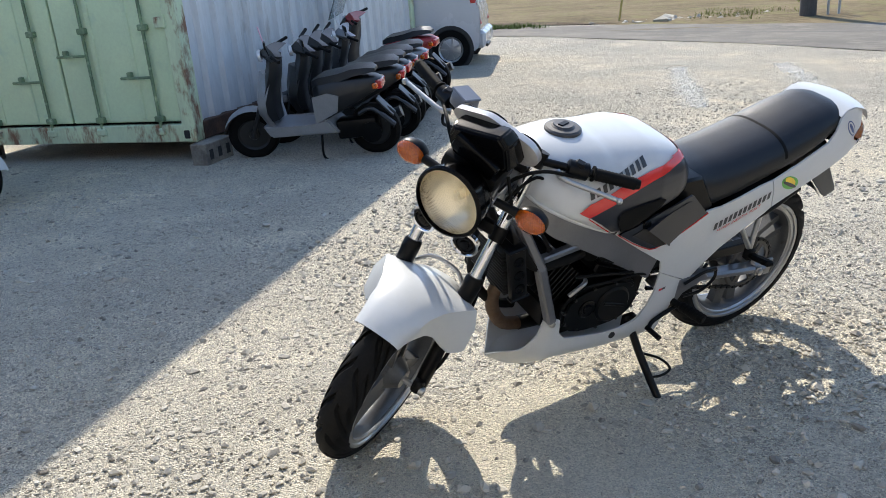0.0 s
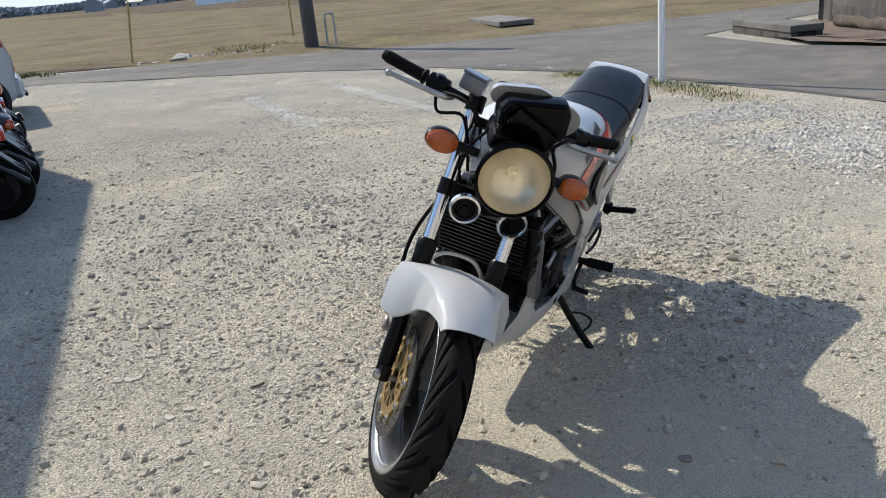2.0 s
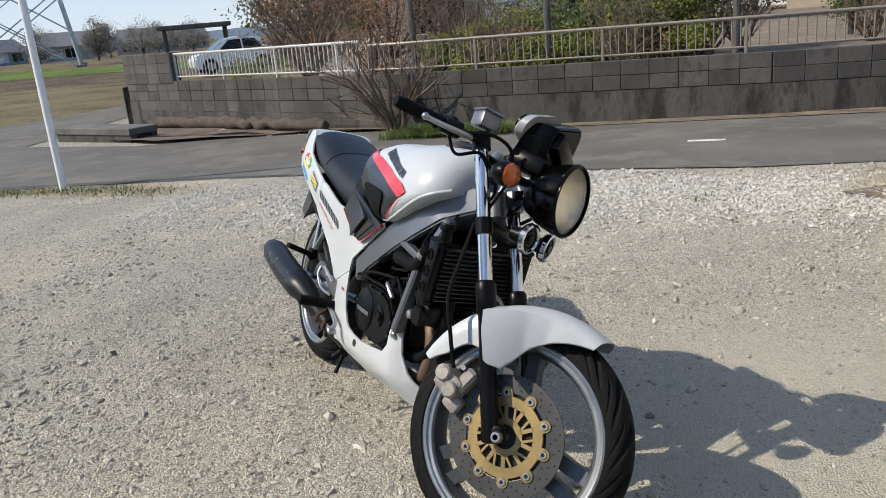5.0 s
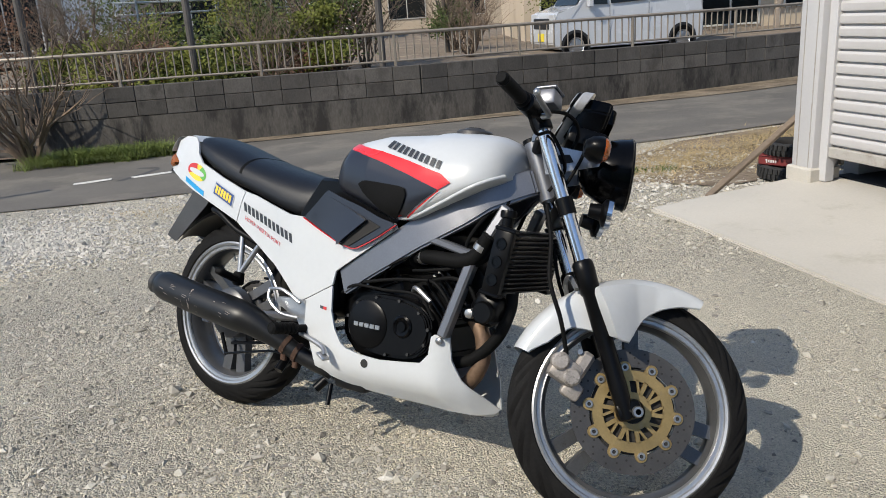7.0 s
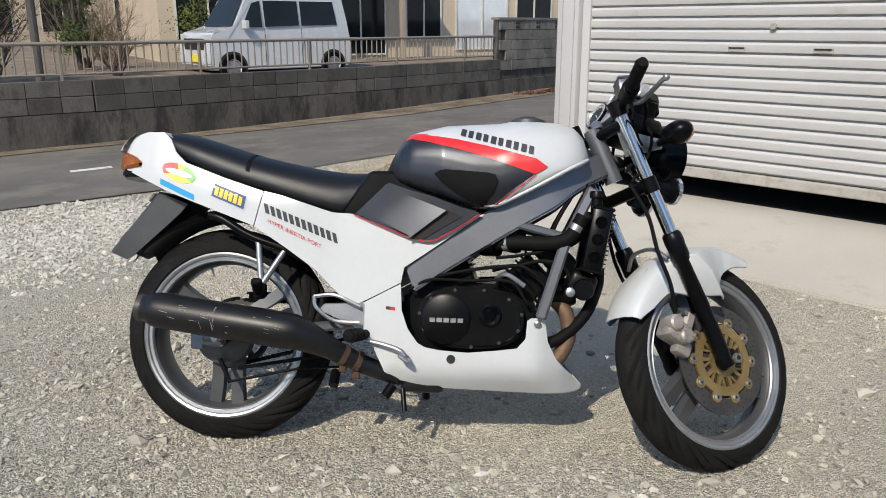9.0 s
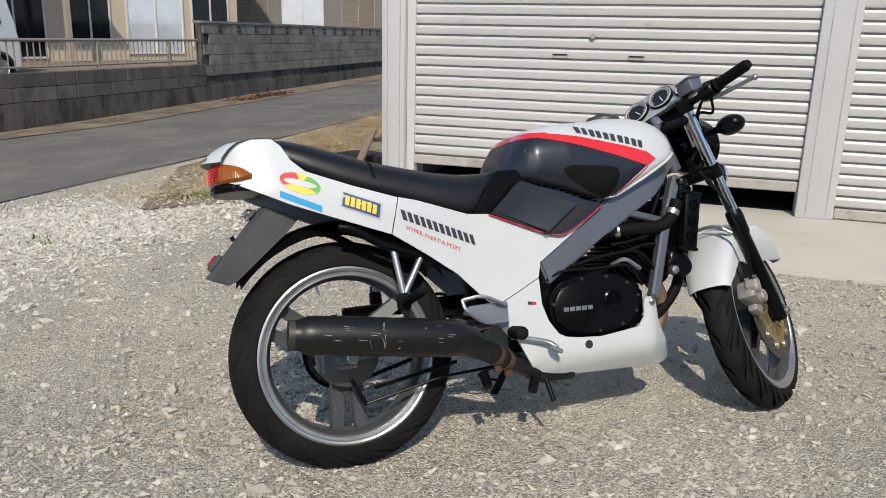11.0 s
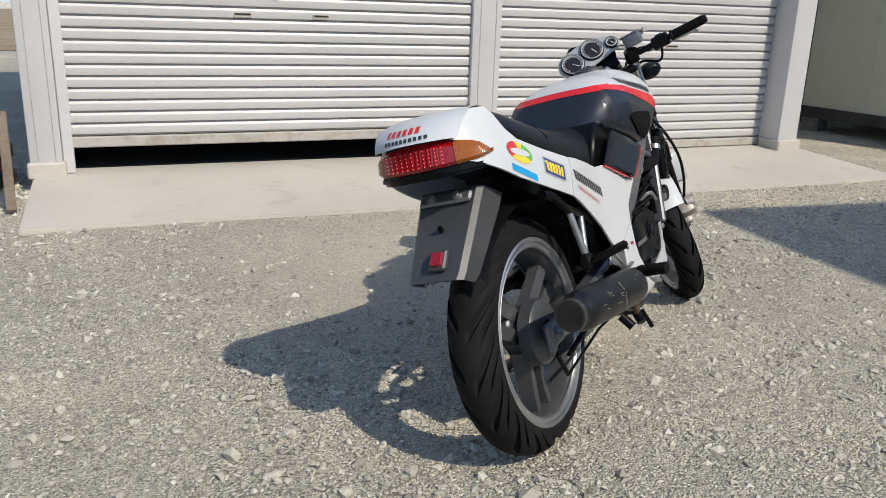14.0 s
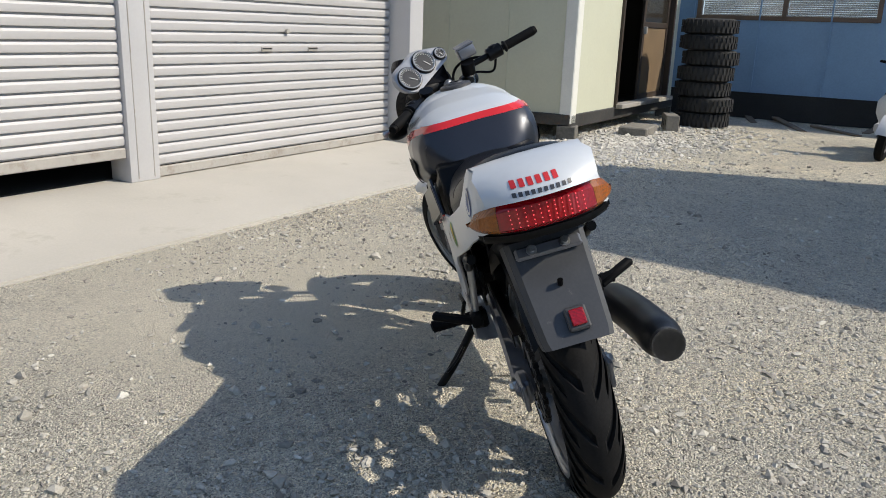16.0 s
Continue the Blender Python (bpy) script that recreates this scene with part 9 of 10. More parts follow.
for k, (x, y, h, lab) in enumerate(((14.4, 1.6, 2.4, "bare brown garden shrub behind the fence"), (13.0, -6.0, 1.7, "brown twiggy round shrub behind the fence"), (16.2, -7.6, 1.9, "pale bare garden shrub"), (13.1, -3.6, 1.7, "round rust-brown twiggy shrub behind the fence"), (12.4, -2.7, 2.3, "bare twiggy shrub behind the fence"), (11.3, 1.2, 1.8, "bare twiggy shrub behind the fence"), (11.0, -0.9, 1.6, "bare pale shrub behind the fence"), (14.6, 4.6, 2.6, "bare reddish shrub behind the fence"), (19.5, -10.5, 1.8, "pale bare shrub by the house"))):
    bare_shrub(x, y, G, h, 8, 70 + k, lab, TWIG, 0.5, 4, 3)
for x, y in ((11.0, 0.25), (9.55, -2.2), (12.0, 2.4)):
    ob = thing("fence_pole", Matrix.Translation((x, y, G)), "slim grey-brown wooden post behind the fence", "post", "posts in the garden")
    bm = bmesh.new()
    tube(bm, [(0, 0, -0.05), (0, 0, 2.6)], 0.055, 10)
    part("post", bm, POLE_DARK, ob)

# ---- vehicles ----
CAR_WHITE = surface("white_car_paint", (0.50, 0.51, 0.52), 0.25, var=0.03, big=2, fine=30, coat=0.6)
HATCH_WHITE = surface("clean_white_car_paint", (0.78, 0.79, 0.80), 0.25, var=0.03, big=2, fine=30, coat=0.5)
CAR_GLASS = surface("dark_car_glass", (0.012, 0.015, 0.016), 0.06, var=0.2, big=2, fine=30, spec=0.25)
CAR_TRIM = surface("black_car_trim", (0.02, 0.02, 0.02), 0.5, var=0.2)
TAIL_RED = lens_material("tail_lamp_red", (0.55, 0.02, 0.02), 0.15, 0.1)
LAMP_CLEAR = surface("clear_lamp", (0.7, 0.72, 0.74), 0.12, 0.3, var=0.1)
YELLOW_PLATE = surface("yellow_plate", (0.75, 0.60, 0.05), 0.5, var=0.05)


def car(name, m, L, W, side, roof_in, windows, wheels, paint, label, plate):
    """side: the outline seen from the left, (x ahead, z); windows: outlines of the side panes."""
    ob = thing(name, m, label, "car")
    bm = bmesh.new()
    n = len(side)
    zmax = max(z for _, z in side)
    rows = []
    for y, k in ((-1, 0), (-0.96, 1), (0.96, 1), (1, 0)):
        row = []
        for x, z in side:
            tuck = roof_in * max(0, (z - 0.85) / (zmax - 0.85)) if z > 0.85 else 0.0
            row.append((x, y * (W / 2 - tuck), z))
        rows.append(row)
    loft(bm, rows)
    bmesh.ops.bevel(bm, geom=bm.edges[:], offset=0.02, segments=2, affect="EDGES")
    part("body", bm, paint, ob, "", 40)
    for s in (-1, 1):
        for w in windows:
            bm = bmesh.new()
            vs = []
            for lift in (0.006, -0.01):
                vs.append([(x, s * (W / 2 - roof_in * max(0, (z - 0.85) / (zmax - 0.85)) + lift), z) for x, z in w])
            loft(bm, vs)
            part("side_window", bm, CAR_GLASS, ob, "dark glass")
        for x, r in wheels:
            bm = bmesh.new()
            lathe(bm, [(r * 0.62, -0.08), (r * 0.95, -0.09), (r, -0.06), (r, 0.06), (r * 0.95, 0.09), (r * 0.62, 0.08)], 32, Matrix.Translation((x, s * (W / 2 - 0.068), r)), closed=True)
            wh = part("wheel", bm, RUBBER, ob, "black tyre")
            bm = bmesh.new()
            lathe(bm, [(0, 0.06), (r * 0.2, 0.065), (r * 0.55, 0.045), (r * 0.64, 0.07)], 24, Matrix.Translation((x, s * (W / 2 - 0.042), r)) @ (rot(0, 0, 180).to_4x4() if s < 0 else Matrix.Identity(4)))
            for k in range(7):
                u = 2 * math.pi * k / 7
                box(bm, (r * 0.42, 0.02, r * 0.10), (x + r * 0.38 * math.cos(u), s * (W / 2 + 0.014), r + r * 0.38 * math.sin(u)), rot(0, -math.degrees(u), 0))
            part("rim", bm, ALLOY, wh, "alloy rim")
            bm = bmesh.new()
            lathe(bm, [(r * 1.0, 0.0), (r * 1.18, 0.0), (r * 1.18, 0.006), (r * 1.0, 0.006)], 32, Matrix.Translation((x, s * (W / 2 + (0.0 if s > 0 else -0.006)), r)), closed=True)
            part("wheel_arch", bm, CAR_TRIM, ob)
            # dark disc laid on the body for the shade of the wheel well
            bm = bmesh.new()
            lathe(bm, [(0, 0.004), (r * 1.08, 0.004), (r * 1.08, -0.01)], 32, Matrix.Translation((x, s * (W / 2), r)) @ (rot(0, 0, 180).to_4x4() if s < 0 else Matrix.Identity(4)))
            part("wheel_well", bm, DARK_IN, ob)
    return ob


def add_box(ob, name, size, at, mat, label="", turn=None, bev=0.015):
    bm = bmesh.new()
    box(bm, size, at, turn, bev)
    return part(name, bm, mat, ob, label)


# boxy kei van behind the fence
d = Vector((0.306, 0.952, 0))
side_v = Vector((-d.y, d.x, 0))
m = Matrix((d, side_v, Vector((0, 0, 1)))).transposed().to_4x4()
m.translation = Vector((11.95, -9.11, G - 0.17))
KSIDE = [(-1.68, 0.3), (-1.70, 0.75), (-1.62, 1.2), (-1.55, 1.66), (-1.45, 1.75), (0.55, 1.77), (0.75, 1.70), (1.12, 1.08), (1.60, 0.96), (1.69, 0.75), (1.70, 0.34), (1.6, 0.22), (-1.58, 0.22)]
van = car("kei_van", m, 3.4, 1.48, KSIDE, 0.12, [[(-1.35, 1.12), (-0.45, 1.10), (-0.45, 1.6), (-1.28, 1.6)], [(-0.38, 1.10), (0.42, 1.08), (0.42, 1.6), (-0.38, 1.6)], [(0.5, 1.07), (0.95, 1.08), (0.68, 1.55), (0.5, 1.6)]], [(-1.2, 0.275), (1.22, 0.275)], CAR_WHITE, "white boxy minivan parked behind the fence", True)
bm = bmesh.new()
loft(bm, [[(1.135, y * 0.62, 1.09), (0.77, y * 0.52, 1.69)] for y in (-1, -0.5, 0, 0.5, 1)], cap=False, closed=False)
for v in bm.verts:
    v.co.x += 0.02
part("windscreen", bm, CAR_GLASS, van, "dark windscreen")
add_box(van, "grille", (0.05, 0.9, 0.22), (1.69, 0, 0.74), CAR_TRIM)
for s in (-1, 1):
    add_box(van, "headlamp", (0.12, 0.3, 0.2), (1.62, s * 0.54, 0.84), LAMP_CLEAR, "clear headlamp")
    add_box(van, "door_mirror", (0.1, 0.16, 0.17), (0.92, s * 0.80, 1.12), CAR_WHITE)
    add_box(van, "door_seam", (0.012, 0.006, 0.75), (0.46, s * 0.742, 0.68), CAR_TRIM, bev=0.001)
    add_box(van, "door_seam", (0.012, 0.006, 0.75), (-0.42, s * 0.742, 0.68), CAR_TRIM, bev=0.001)
add_box(van, "number_plate", (0.02, 0.33, 0.165), (1.71, 0.0, 0.46), YELLOW_PLATE, "blank yellow plate", bev=0.004)

# white van by the container
d = Vector((-0.985, 0.17, 0)).normalized()
side_v = Vector((-d.y, d.x, 0))
m = Matrix((d, side_v, Vector((0, 0, 1)))).transposed().to_4x4()
rear_near = Vector((1.11, 12.23, -0.05))
m.translation = rear_near + d * 1.9 - side_v * 0.84
VSIDE = [(-1.85, 0.32), (-1.88, 0.8), (-1.76, 1.2), (-1.62, 1.72), (-1.5, 1.8), (0.5, 1.82), (0.8, 1.74), (1.35, 1.12), (1.85, 0.98), (1.9, 0.4), (1.8, 0.25), (-1.75, 0.25)]
van = car("white_wagon", m, 3.8, 1.66, VSIDE, 0.13, [[(-1.5, 1.1), (-0.95, 1.08), (-0.95, 1.62), (-1.42, 1.62)], [(-0.85, 1.08), (0.1, 1.06), (0.1, 1.64), (-0.85, 1.64)], [(0.2, 1.06), (1.05, 1.08), (0.72, 1.6), (0.2, 1.64)]], [(-1.40, 0.3), (1.3, 0.3)], CAR_WHITE, "white boxy wagon parked beyond the scooters", True)
for s in (-1, 1):
    add_box(van, "tail_lamp", (0.1, 0.13, 0.42), (-1.80, s * 0.74, 0.84), TAIL_RED, "tall red tail lamp", rot(0, 12, 0))
add_box(van, "rear_window", (0.03, 1.1, 0.45), (-1.68, 0, 1.42), CAR_GLASS, "dark rear glass", rot(0, 14, 0))
add_box(van, "rear_bumper", (0.16, 1.6, 0.26), (-1.86, 0, 0.42), CAR_WHITE, bev=0.05)
add_box(van, "bumper_strip", (0.04, 0.5, 0.06), (-1.95, 0.5, 0.33), CAR_TRIM)

# pale hatchback far behind the white fence
d = Vector((-0.45, 0.89, 0)).normalized()
side_v = Vector((-d.y, d.x, 0))
m = Matrix((d, side_v, Vector((0, 0, 1)))).transposed().to_4x4()
m.translation = Vector((37.0, 11.5, G - 0.49))
HSIDE = [(-1.9, 0.35), (-1.92, 0.85), (-1.75, 1.1), (-1.2, 1.48), (-0.4, 1.54), (0.3, 1.48), (1.0, 0.98), (1.75, 0.82), (1.92, 0.6), (1.9, 0.3), (1.8, 0.2), (-1.8, 0.2)]
hb = car("hatchback", m, 3.9, 1.7, HSIDE, 0.22, [[(-1.3, 0.98), (-0.4, 0.96), (-0.4, 1.42), (-1.0, 1.4)], [(-0.32, 0.96), (0.75, 0.98), (0.25, 1.40), (-0.32, 1.42)]], [(-1.25, 0.3), (1.25, 0.3)], HATCH_WHITE, "white hatchback parked behind the white fence", True)
bm = bmesh.new()
loft(bm, [[(1.02, y * 0.68, 0.99), (0.32, y * 0.54, 1.47)] for y in (-1, 0, 1)], cap=False, closed=False)
for v in bm.verts:
    v.co.x += 0.02
    v.co.z += 0.015
part("windscreen", bm, CAR_GLASS, hb, "dark windscreen")
for s in (-1, 1):
    add_box(hb, "headlamp", (0.25, 0.34, 0.16), (1.74, s * 0.62, 0.72), LAMP_CLEAR, "clear headlamp")

# ---- scooters by the container ----
SC_GREY = surface("scooter_silver_plastic", (0.24, 0.25, 0.265), 0.35, 0.2, var=0.1, big=5, fine=80)
SC_DARK = surface("scooter_dark_plastic", (0.014, 0.0145, 0.0155), 0.4, var=0.15, big=5, fine=80)
SC_RED = surface("scooter_red_plastic", (0.30, 0.02, 0.025), 0.35, var=0.1)
SC_WHITE = surface("scooter_white_plastic", (0.55, 0.55, 0.55), 0.3, var=0.06)
TAG_PINK = surface("pink_paper_tag", (0.75, 0.45, 0.55), 0.8, var=0.15)
TAG_WHITE = surface("white_paper_tag", (0.75, 0.75, 0.78), 0.8, var=0.1)


def scooter(m, shield, body, label, tag=None, screen=False, basket=False, steer=0, mirrors=()):
    """x ahead, y left, from the rear wheel's foot at the origin."""
    ob = thing("scooter", m, label, "scooter", "scooters by the container")
    WB = 1.18
    for x, nm in ((0.0, "rear_wheel"), (WB, "front_wheel")):
        bm = bmesh.new()
        lathe(bm, [(0.135, -0.035), (0.18, -0.045), (0.208, -0.03), (0.215, 0.0), (0.208, 0.03), (0.18, 0.045), (0.135, 0.035)], 32, Matrix.Translation((x, 0, 0.215)), closed=True)
        w = part(nm, bm, RUBBER, ob, "black tyre", 40)
        bm = bmesh.new()
        lathe(bm, [(0, -0.03), (0.04, -0.03), (0.05, -0.01), (0.12, -0.01), (0.14, -0.03), (0.14, 0.03), (0.12, 0.01), (0.05, 0.01), (0.04, 0.03), (0, 0.03)], 24, Matrix.Translation((x, 0, 0.215)))
        part("hub", bm, CAR_TRIM, w, "", 40)
    bm = bmesh.new()
    secs = []
    for x, z, hw, t in ((0.98, 0.30, 0.14, 0.05), (1.03, 0.42, 0.20, 0.05), (1.02, 0.55, 0.215, 0.05), (0.99, 0.67, 0.165, 0.05), (0.96, 0.78, 0.09, 0.05)):
        secs.append([(x - 0.10, -hw, z), (x, -hw * 0.75, z + 0.01), (x + 0.06, 0, z + 0.02), (x, hw * 0.75, z + 0.01), (x - 0.10, hw, z), (x - 0.06, hw * 0.7, z), (x - 0.03, 0, z), (x - 0.06, -hw * 0.7, z)])
    loft(bm, secs)
    part("leg_shield", bm, shield, ob, "", 40)
    bm = bmesh.new()
    secs = []
    for x, z, hw in ((0.93, 0.34, 0.11), (0.95, 0.45, 0.165), (0.94, 0.58, 0.185), (0.89, 0.73, 0.16), (0.86, 0.86, 0.12), (0.85, 0.95, 0.10)):
        secs.append([(x, -hw, z), (x + 0.045, -hw * 0.6, z), (x + 0.05, hw * 0.6, z), (x, hw, z), (x - 0.05, hw * 0.55, z), (x - 0.05, -hw * 0.55, z)])
    loft(bm, secs)
    part("inner_panel", bm, SC_DARK, ob, "black inner panel", 40)
    bm = bmesh.new()
    prism(bm, [(0.28, 0.24), (0.95, 0.22), (1.02, 0.32), (0.92, 0.31), (0.60, 0.30), (0.40, 0.36)], -0.17, 0.17)
    bmesh.ops.bevel(bm, geom=bm.edges[:], offset=0.015, segments=2, affect="EDGES")
    part("floorboard", bm, shield, ob, "", 40)
    bm = bmesh.new()
    secs = []
    for x, lo, hi, hw in ((0.52, 0.34, 0.66, 0.09), (0.42, 0.36, 0.70, 0.15), (0.20, 0.44, 0.72, 0.17), (-0.05, 0.52, 0.73, 0.15), (-0.28, 0.60, 0.72, 0.09), (-0.36, 0.63, 0.70, 0.05)):
        secs.append([(x, -hw * 0.8, lo), (x, -hw, (lo + hi) / 2), (x, -hw * 0.85, hi), (x, hw * 0.85, hi), (x, hw, (lo + hi) / 2), (x, hw * 0.8, lo)])
    loft(bm, secs)
    bmesh.ops.bevel(bm, geom=bm.edges[:], offset=0.01, segments=1, affect="EDGES")
    part("rear_body", bm, body, ob, "", 40)
    for s in (-1, 1):
        bm = bmesh.new()
        prism(bm, [(0.50, 0.36), (0.20, 0.46), (0.16, 0.60), (0.30, 0.63), (0.50, 0.60)], s * 0.172 - 0.006, s * 0.172 + 0.006)
        part("side_panel", bm, shield, ob, "", 40)
    bm = bmesh.new()
    secs = []
    for x, z, hw, h in ((0.52, 0.69, 0.08, 0.05), (0.42, 0.72, 0.13, 0.07), (0.15, 0.745, 0.14, 0.08), (-0.02, 0.78, 0.135, 0.07), (-0.22, 0.79, 0.11, 0.05), (-0.30, 0.78, 0.06, 0.03)):
        secs.append([(x, -hw, z - h * 0.4), (x, -hw * 0.85, z + h * 0.45), (x, 0, z + h * 0.6), (x, hw * 0.85, z + h * 0.45), (x, hw, z - h * 0.4)])
    loft(bm, secs)
    part("seat", bm, VINYL, ob, "black seat", 50)
    bm = bmesh.new()
    box(bm, (0.34, 0.16, 0.16), (0.12, 0.07, 0.26), rot(0, 4, 0), bev=0.03, seg=2)
    lathe(bm, [(0, -0.01), (0.08, 0), (0.085, 0.06), (0, 0.065)], 20, Matrix.Translation((0.0, 0.10, 0.23)))
    part("engine_unit", bm, BLACK, ob, "", 40)
    bm = bmesh.new()
    tube(bm, [(0.2, -0.12, 0.2), (0.02, -0.14, 0.22), (-0.2, -0.15, 0.30)], [0.03, 0.045, 0.045], 14)
    part("muffler", bm, SC_DARK, ob, "", 40)
    bm = bmesh.new()
    tube(bm, smooth_path([(-0.05, 0.13, 0.42), (-0.2, 0.12, 0.46), (-0.34, 0.09, 0.38), (-0.48, 0.07, 0.28)], 4), [0.02] * 8 + [0.03] * 5, 8)
    box(bm, (0.26, 0.12, 0.02), (-0.36, 0, 0.44), rot(0, -38, 0), bev=0.006)
    part("rear_fender", bm, SC_DARK, ob, "", 40)
    bm = bmesh.new()
    box(bm, (0.09, 0.17, 0.08), (-0.33, 0, 0.655), bev=0.02, seg=2)
    part("tail_lamp", bm, TAIL_RED, ob, "red tail lamp", 40)
    for s in (-1, 1):
        bm = bmesh.new()
        box(bm, (0.07, 0.05, 0.05), (-0.30, s * 0.12, 0.66), bev=0.015, seg=2)
        part("turn_signal", bm, AMBER, ob, "orange lens", 40)
    bm = bmesh.new()
    tube(bm, [(0.93, 0, 0.78), (0.86, 0, 0.98)], 0.03, 12)
    tube(bm, [(WB, 0.07, 0.215), (1.02, 0.06, 0.58)], 0.02, 10)
    tube(bm, [(WB, -0.07, 0.215), (1.02, -0.06, 0.58)], 0.02, 10)
    part("steering_column", bm, SC_DARK, ob, "", 40)
    bm = bmesh.new()
    secs = []
    for u in np.linspace(15, 165, 12):
        a = radians(float(u))
        secs.append([(WB + 0.245 * math.cos(a), y, 0.215 + 0.245 * math.sin(a) - abs(y) * 0.3) for y in (-0.07, -0.03, 0.03, 0.07)])
    loft(bm, secs, cap=False, closed=False)
    part("front_fender", bm, shield, ob, "", 50)
    bm = bmesh.new()
    secs = []
    for y, h in ((-0.19, 0.02), (-0.12, 0.055), (0, 0.075), (0.12, 0.055), (0.19, 0.02)):
        secs.append([(0.92 - abs(y) * 0.5, y, 0.97 - h), (0.98 - abs(y) * 0.7, y, 0.98), (0.90 - abs(y) * 0.5, y, 0.98 + h * 0.8), (0.80 - abs(y) * 0.3, y, 0.98)])
    loft(bm, secs)
    part("handlebar_cover", bm, body, ob, "", 40)
    for s in (-1, 1):
        bm = bmesh.new()
        tube(bm, [(0.84, s * 0.18, 0.985), (0.76, s * 0.33, 0.985)], 0.016, 10)
        part("grip", bm, RUBBER, ob, "", 40)
        if s not in mirrors:
            continue
        bm = bmesh.new()
        tube(bm, [(0.86, s * 0.17, 1.0), (0.87, s * 0.20, 1.09)], 0.005, 6)
        box(bm, (0.02, 0.10, 0.07), (0.87, s * 0.215, 1.115), rot(s * 8, 0, 10), bev=0.02, seg=2)
        part("mirror", bm, BLACK, ob, "", 40)
    bm = bmesh.new()
    lathe(bm, [(0, 0.02), (0.05, 0.012), (0.06, -0.02)], 20, Matrix.Translation((0.975, 0, 0.955)) @ rot(0, 0, -90).to_4x4())
    part("headlamp", bm, LAMP_CLEAR, ob, "clear headlamp", 40)
    bm = bmesh.new()
    tube(bm, smooth_path([(0.42, 0.13, 0.22), (0.42, 0.17, 0.06), (0.36, 0.18, 0.012), (0.28, 0.18, 0.012)], 4), 0.01, 8)
    part("stand", bm, BLACK, ob, "", 40)
    turned = {"front_wheel", "hub", "steering_column", "front_fender", "handlebar_cover", "grip", "mirror", "headlamp"}
    swing = Matrix.Translation((0.98, 0, 0.6)) @ Matrix.Rotation(radians(steer), 4, Vector((-0.40, 0, 0.92))) @ Matrix.Translation((-0.98, 0, -0.6))
    for o in ob.children_recursive:
        if o.name.split(".")[0] in turned and not (o.name.startswith("hub") and o.parent.name.startswith("rear")):
            o.data.transform(swing)
    for o in ob.children_recursive:
        kind = o.name.split(".")[0]
        for v in o.data.vertices:
            if kind in ("rear_body", "seat", "tail_lamp", "turn_signal", "rear_fender", "side_panel"):
                v.co.x = 0.5 + (v.co.x - 0.5) * 0.72 if v.co.x < 0.5 else v.co.x
                v.co.z *= 0.90
            elif v.co.z > 0.4 and kind in ("handlebar_cover", "grip", "mirror", "headlamp", "inner_panel", "leg_shield", "steering_column"):
                v.co.z = 0.4 + (v.co.z - 0.4) * 0.84
            if kind in ("front_wheel", "front_fender") or o.parent.name.startswith("front_wheel"):
                v.co.x -= 0.14
            elif kind not in ("rear_wheel", "hub", "engine_unit", "muffler", "stand"):
                v.co.x *= 0.88
    if tag:
        bm = bmesh.new()
        box(bm, (0.006, 0.11, 0.13), (0.78, 0.12, 1.04), rot(14, 10, 20))
        part("paper_tag", bm, tag, ob, "paper tag on the handlebar")
    if screen:
        bm = bmesh.new()
        box(bm, (0.012, 0.42, 0.34), (0.88, 0, 1.06), rot(0, -25, 0), bev=0.005)
        part("wind_screen", bm, GLASS, ob, "clear screen")
    if basket:
        bm = bmesh.new()
        box(bm, (0.32, 0.36, 0.26), (-0.28, 0, 0.90), bev=0.03, seg=2)
        part("rear_box", bm, SC_GREY, ob, "grey rear box")
    return ob


fx = Vector((-1.12, 0.20, 0)).normalized()


def scooter_pose(x, y, turn=0, lean=8):
    a = math.degrees(math.atan2(fx.y, fx.x)) + turn
    return Matrix.Translation((x - 0.04, y, -0.005)) @ rot(0, 0, a).to_4x4() @ rot(-lean, 0, 0).to_4x4()


scooter(scooter_pose(-0.27, 6.40, 0, 8), SC_GREY, SC_DARK, "silver-grey and black scooter on its stand in the shade", TAG_PINK, mirrors=(1,), steer=14)
scooter(scooter_pose(-0.10, 7.02, 3, 11), SC_DARK, SC_DARK, "black scooter with a paper tag in the row", TAG_WHITE, mirrors=(1,), steer=24)
scooter(scooter_pose(-0.04, 7.42, -3, 10), SC_DARK, SC_DARK, "black scooter with orange signals in the shaded row", steer=30)
scooter(scooter_pose(0.02, 7.98, 5, 12), SC_DARK, SC_DARK, "black scooter with a bare handlebar in the shaded row", steer=20)
scooter(scooter_pose(0.14, 8.50, 1, 10), SC_DARK, SC_GREY, "black and silver scooter in the shaded row", TAG_WHITE, mirrors=(1,), steer=27)
scooter(scooter_pose(0.27, 9.2, -6, 7) @ Matrix.Scale(1.1, 4), SC_WHITE, SC_RED, "white and red scooter with a clear screen at the row's end", None, True, steer=10)

# two more by the container doors
scooter(Matrix.Translation((-4.2, 5.83, 0)) @ rot(0, 0, -14).to_4x4() @ rot(-8, 0, 0).to_4x4(), SC_WHITE, SC_RED, "white and red scooter parked before the container doors")
scooter(Matrix.Translation((-6.6, 4.78, 0)) @ rot(0, 0, -20).to_4x4() @ rot(-8, 0, 0).to_4x4(), SC_WHITE, SC_RED, "white and red scooter with a clear screen in the shade", None, True)

# ---- houses and the far view ----
def house(m, w, d, h, wall, label, openings):
    """A house front along local x, facing local -y."""
    ob = thing("house", m, label, "house")
    bm = bmesh.new()
    box(bm, (w, d, h), (0, d / 2, h / 2))
    part("wall", bm, wall, ob)
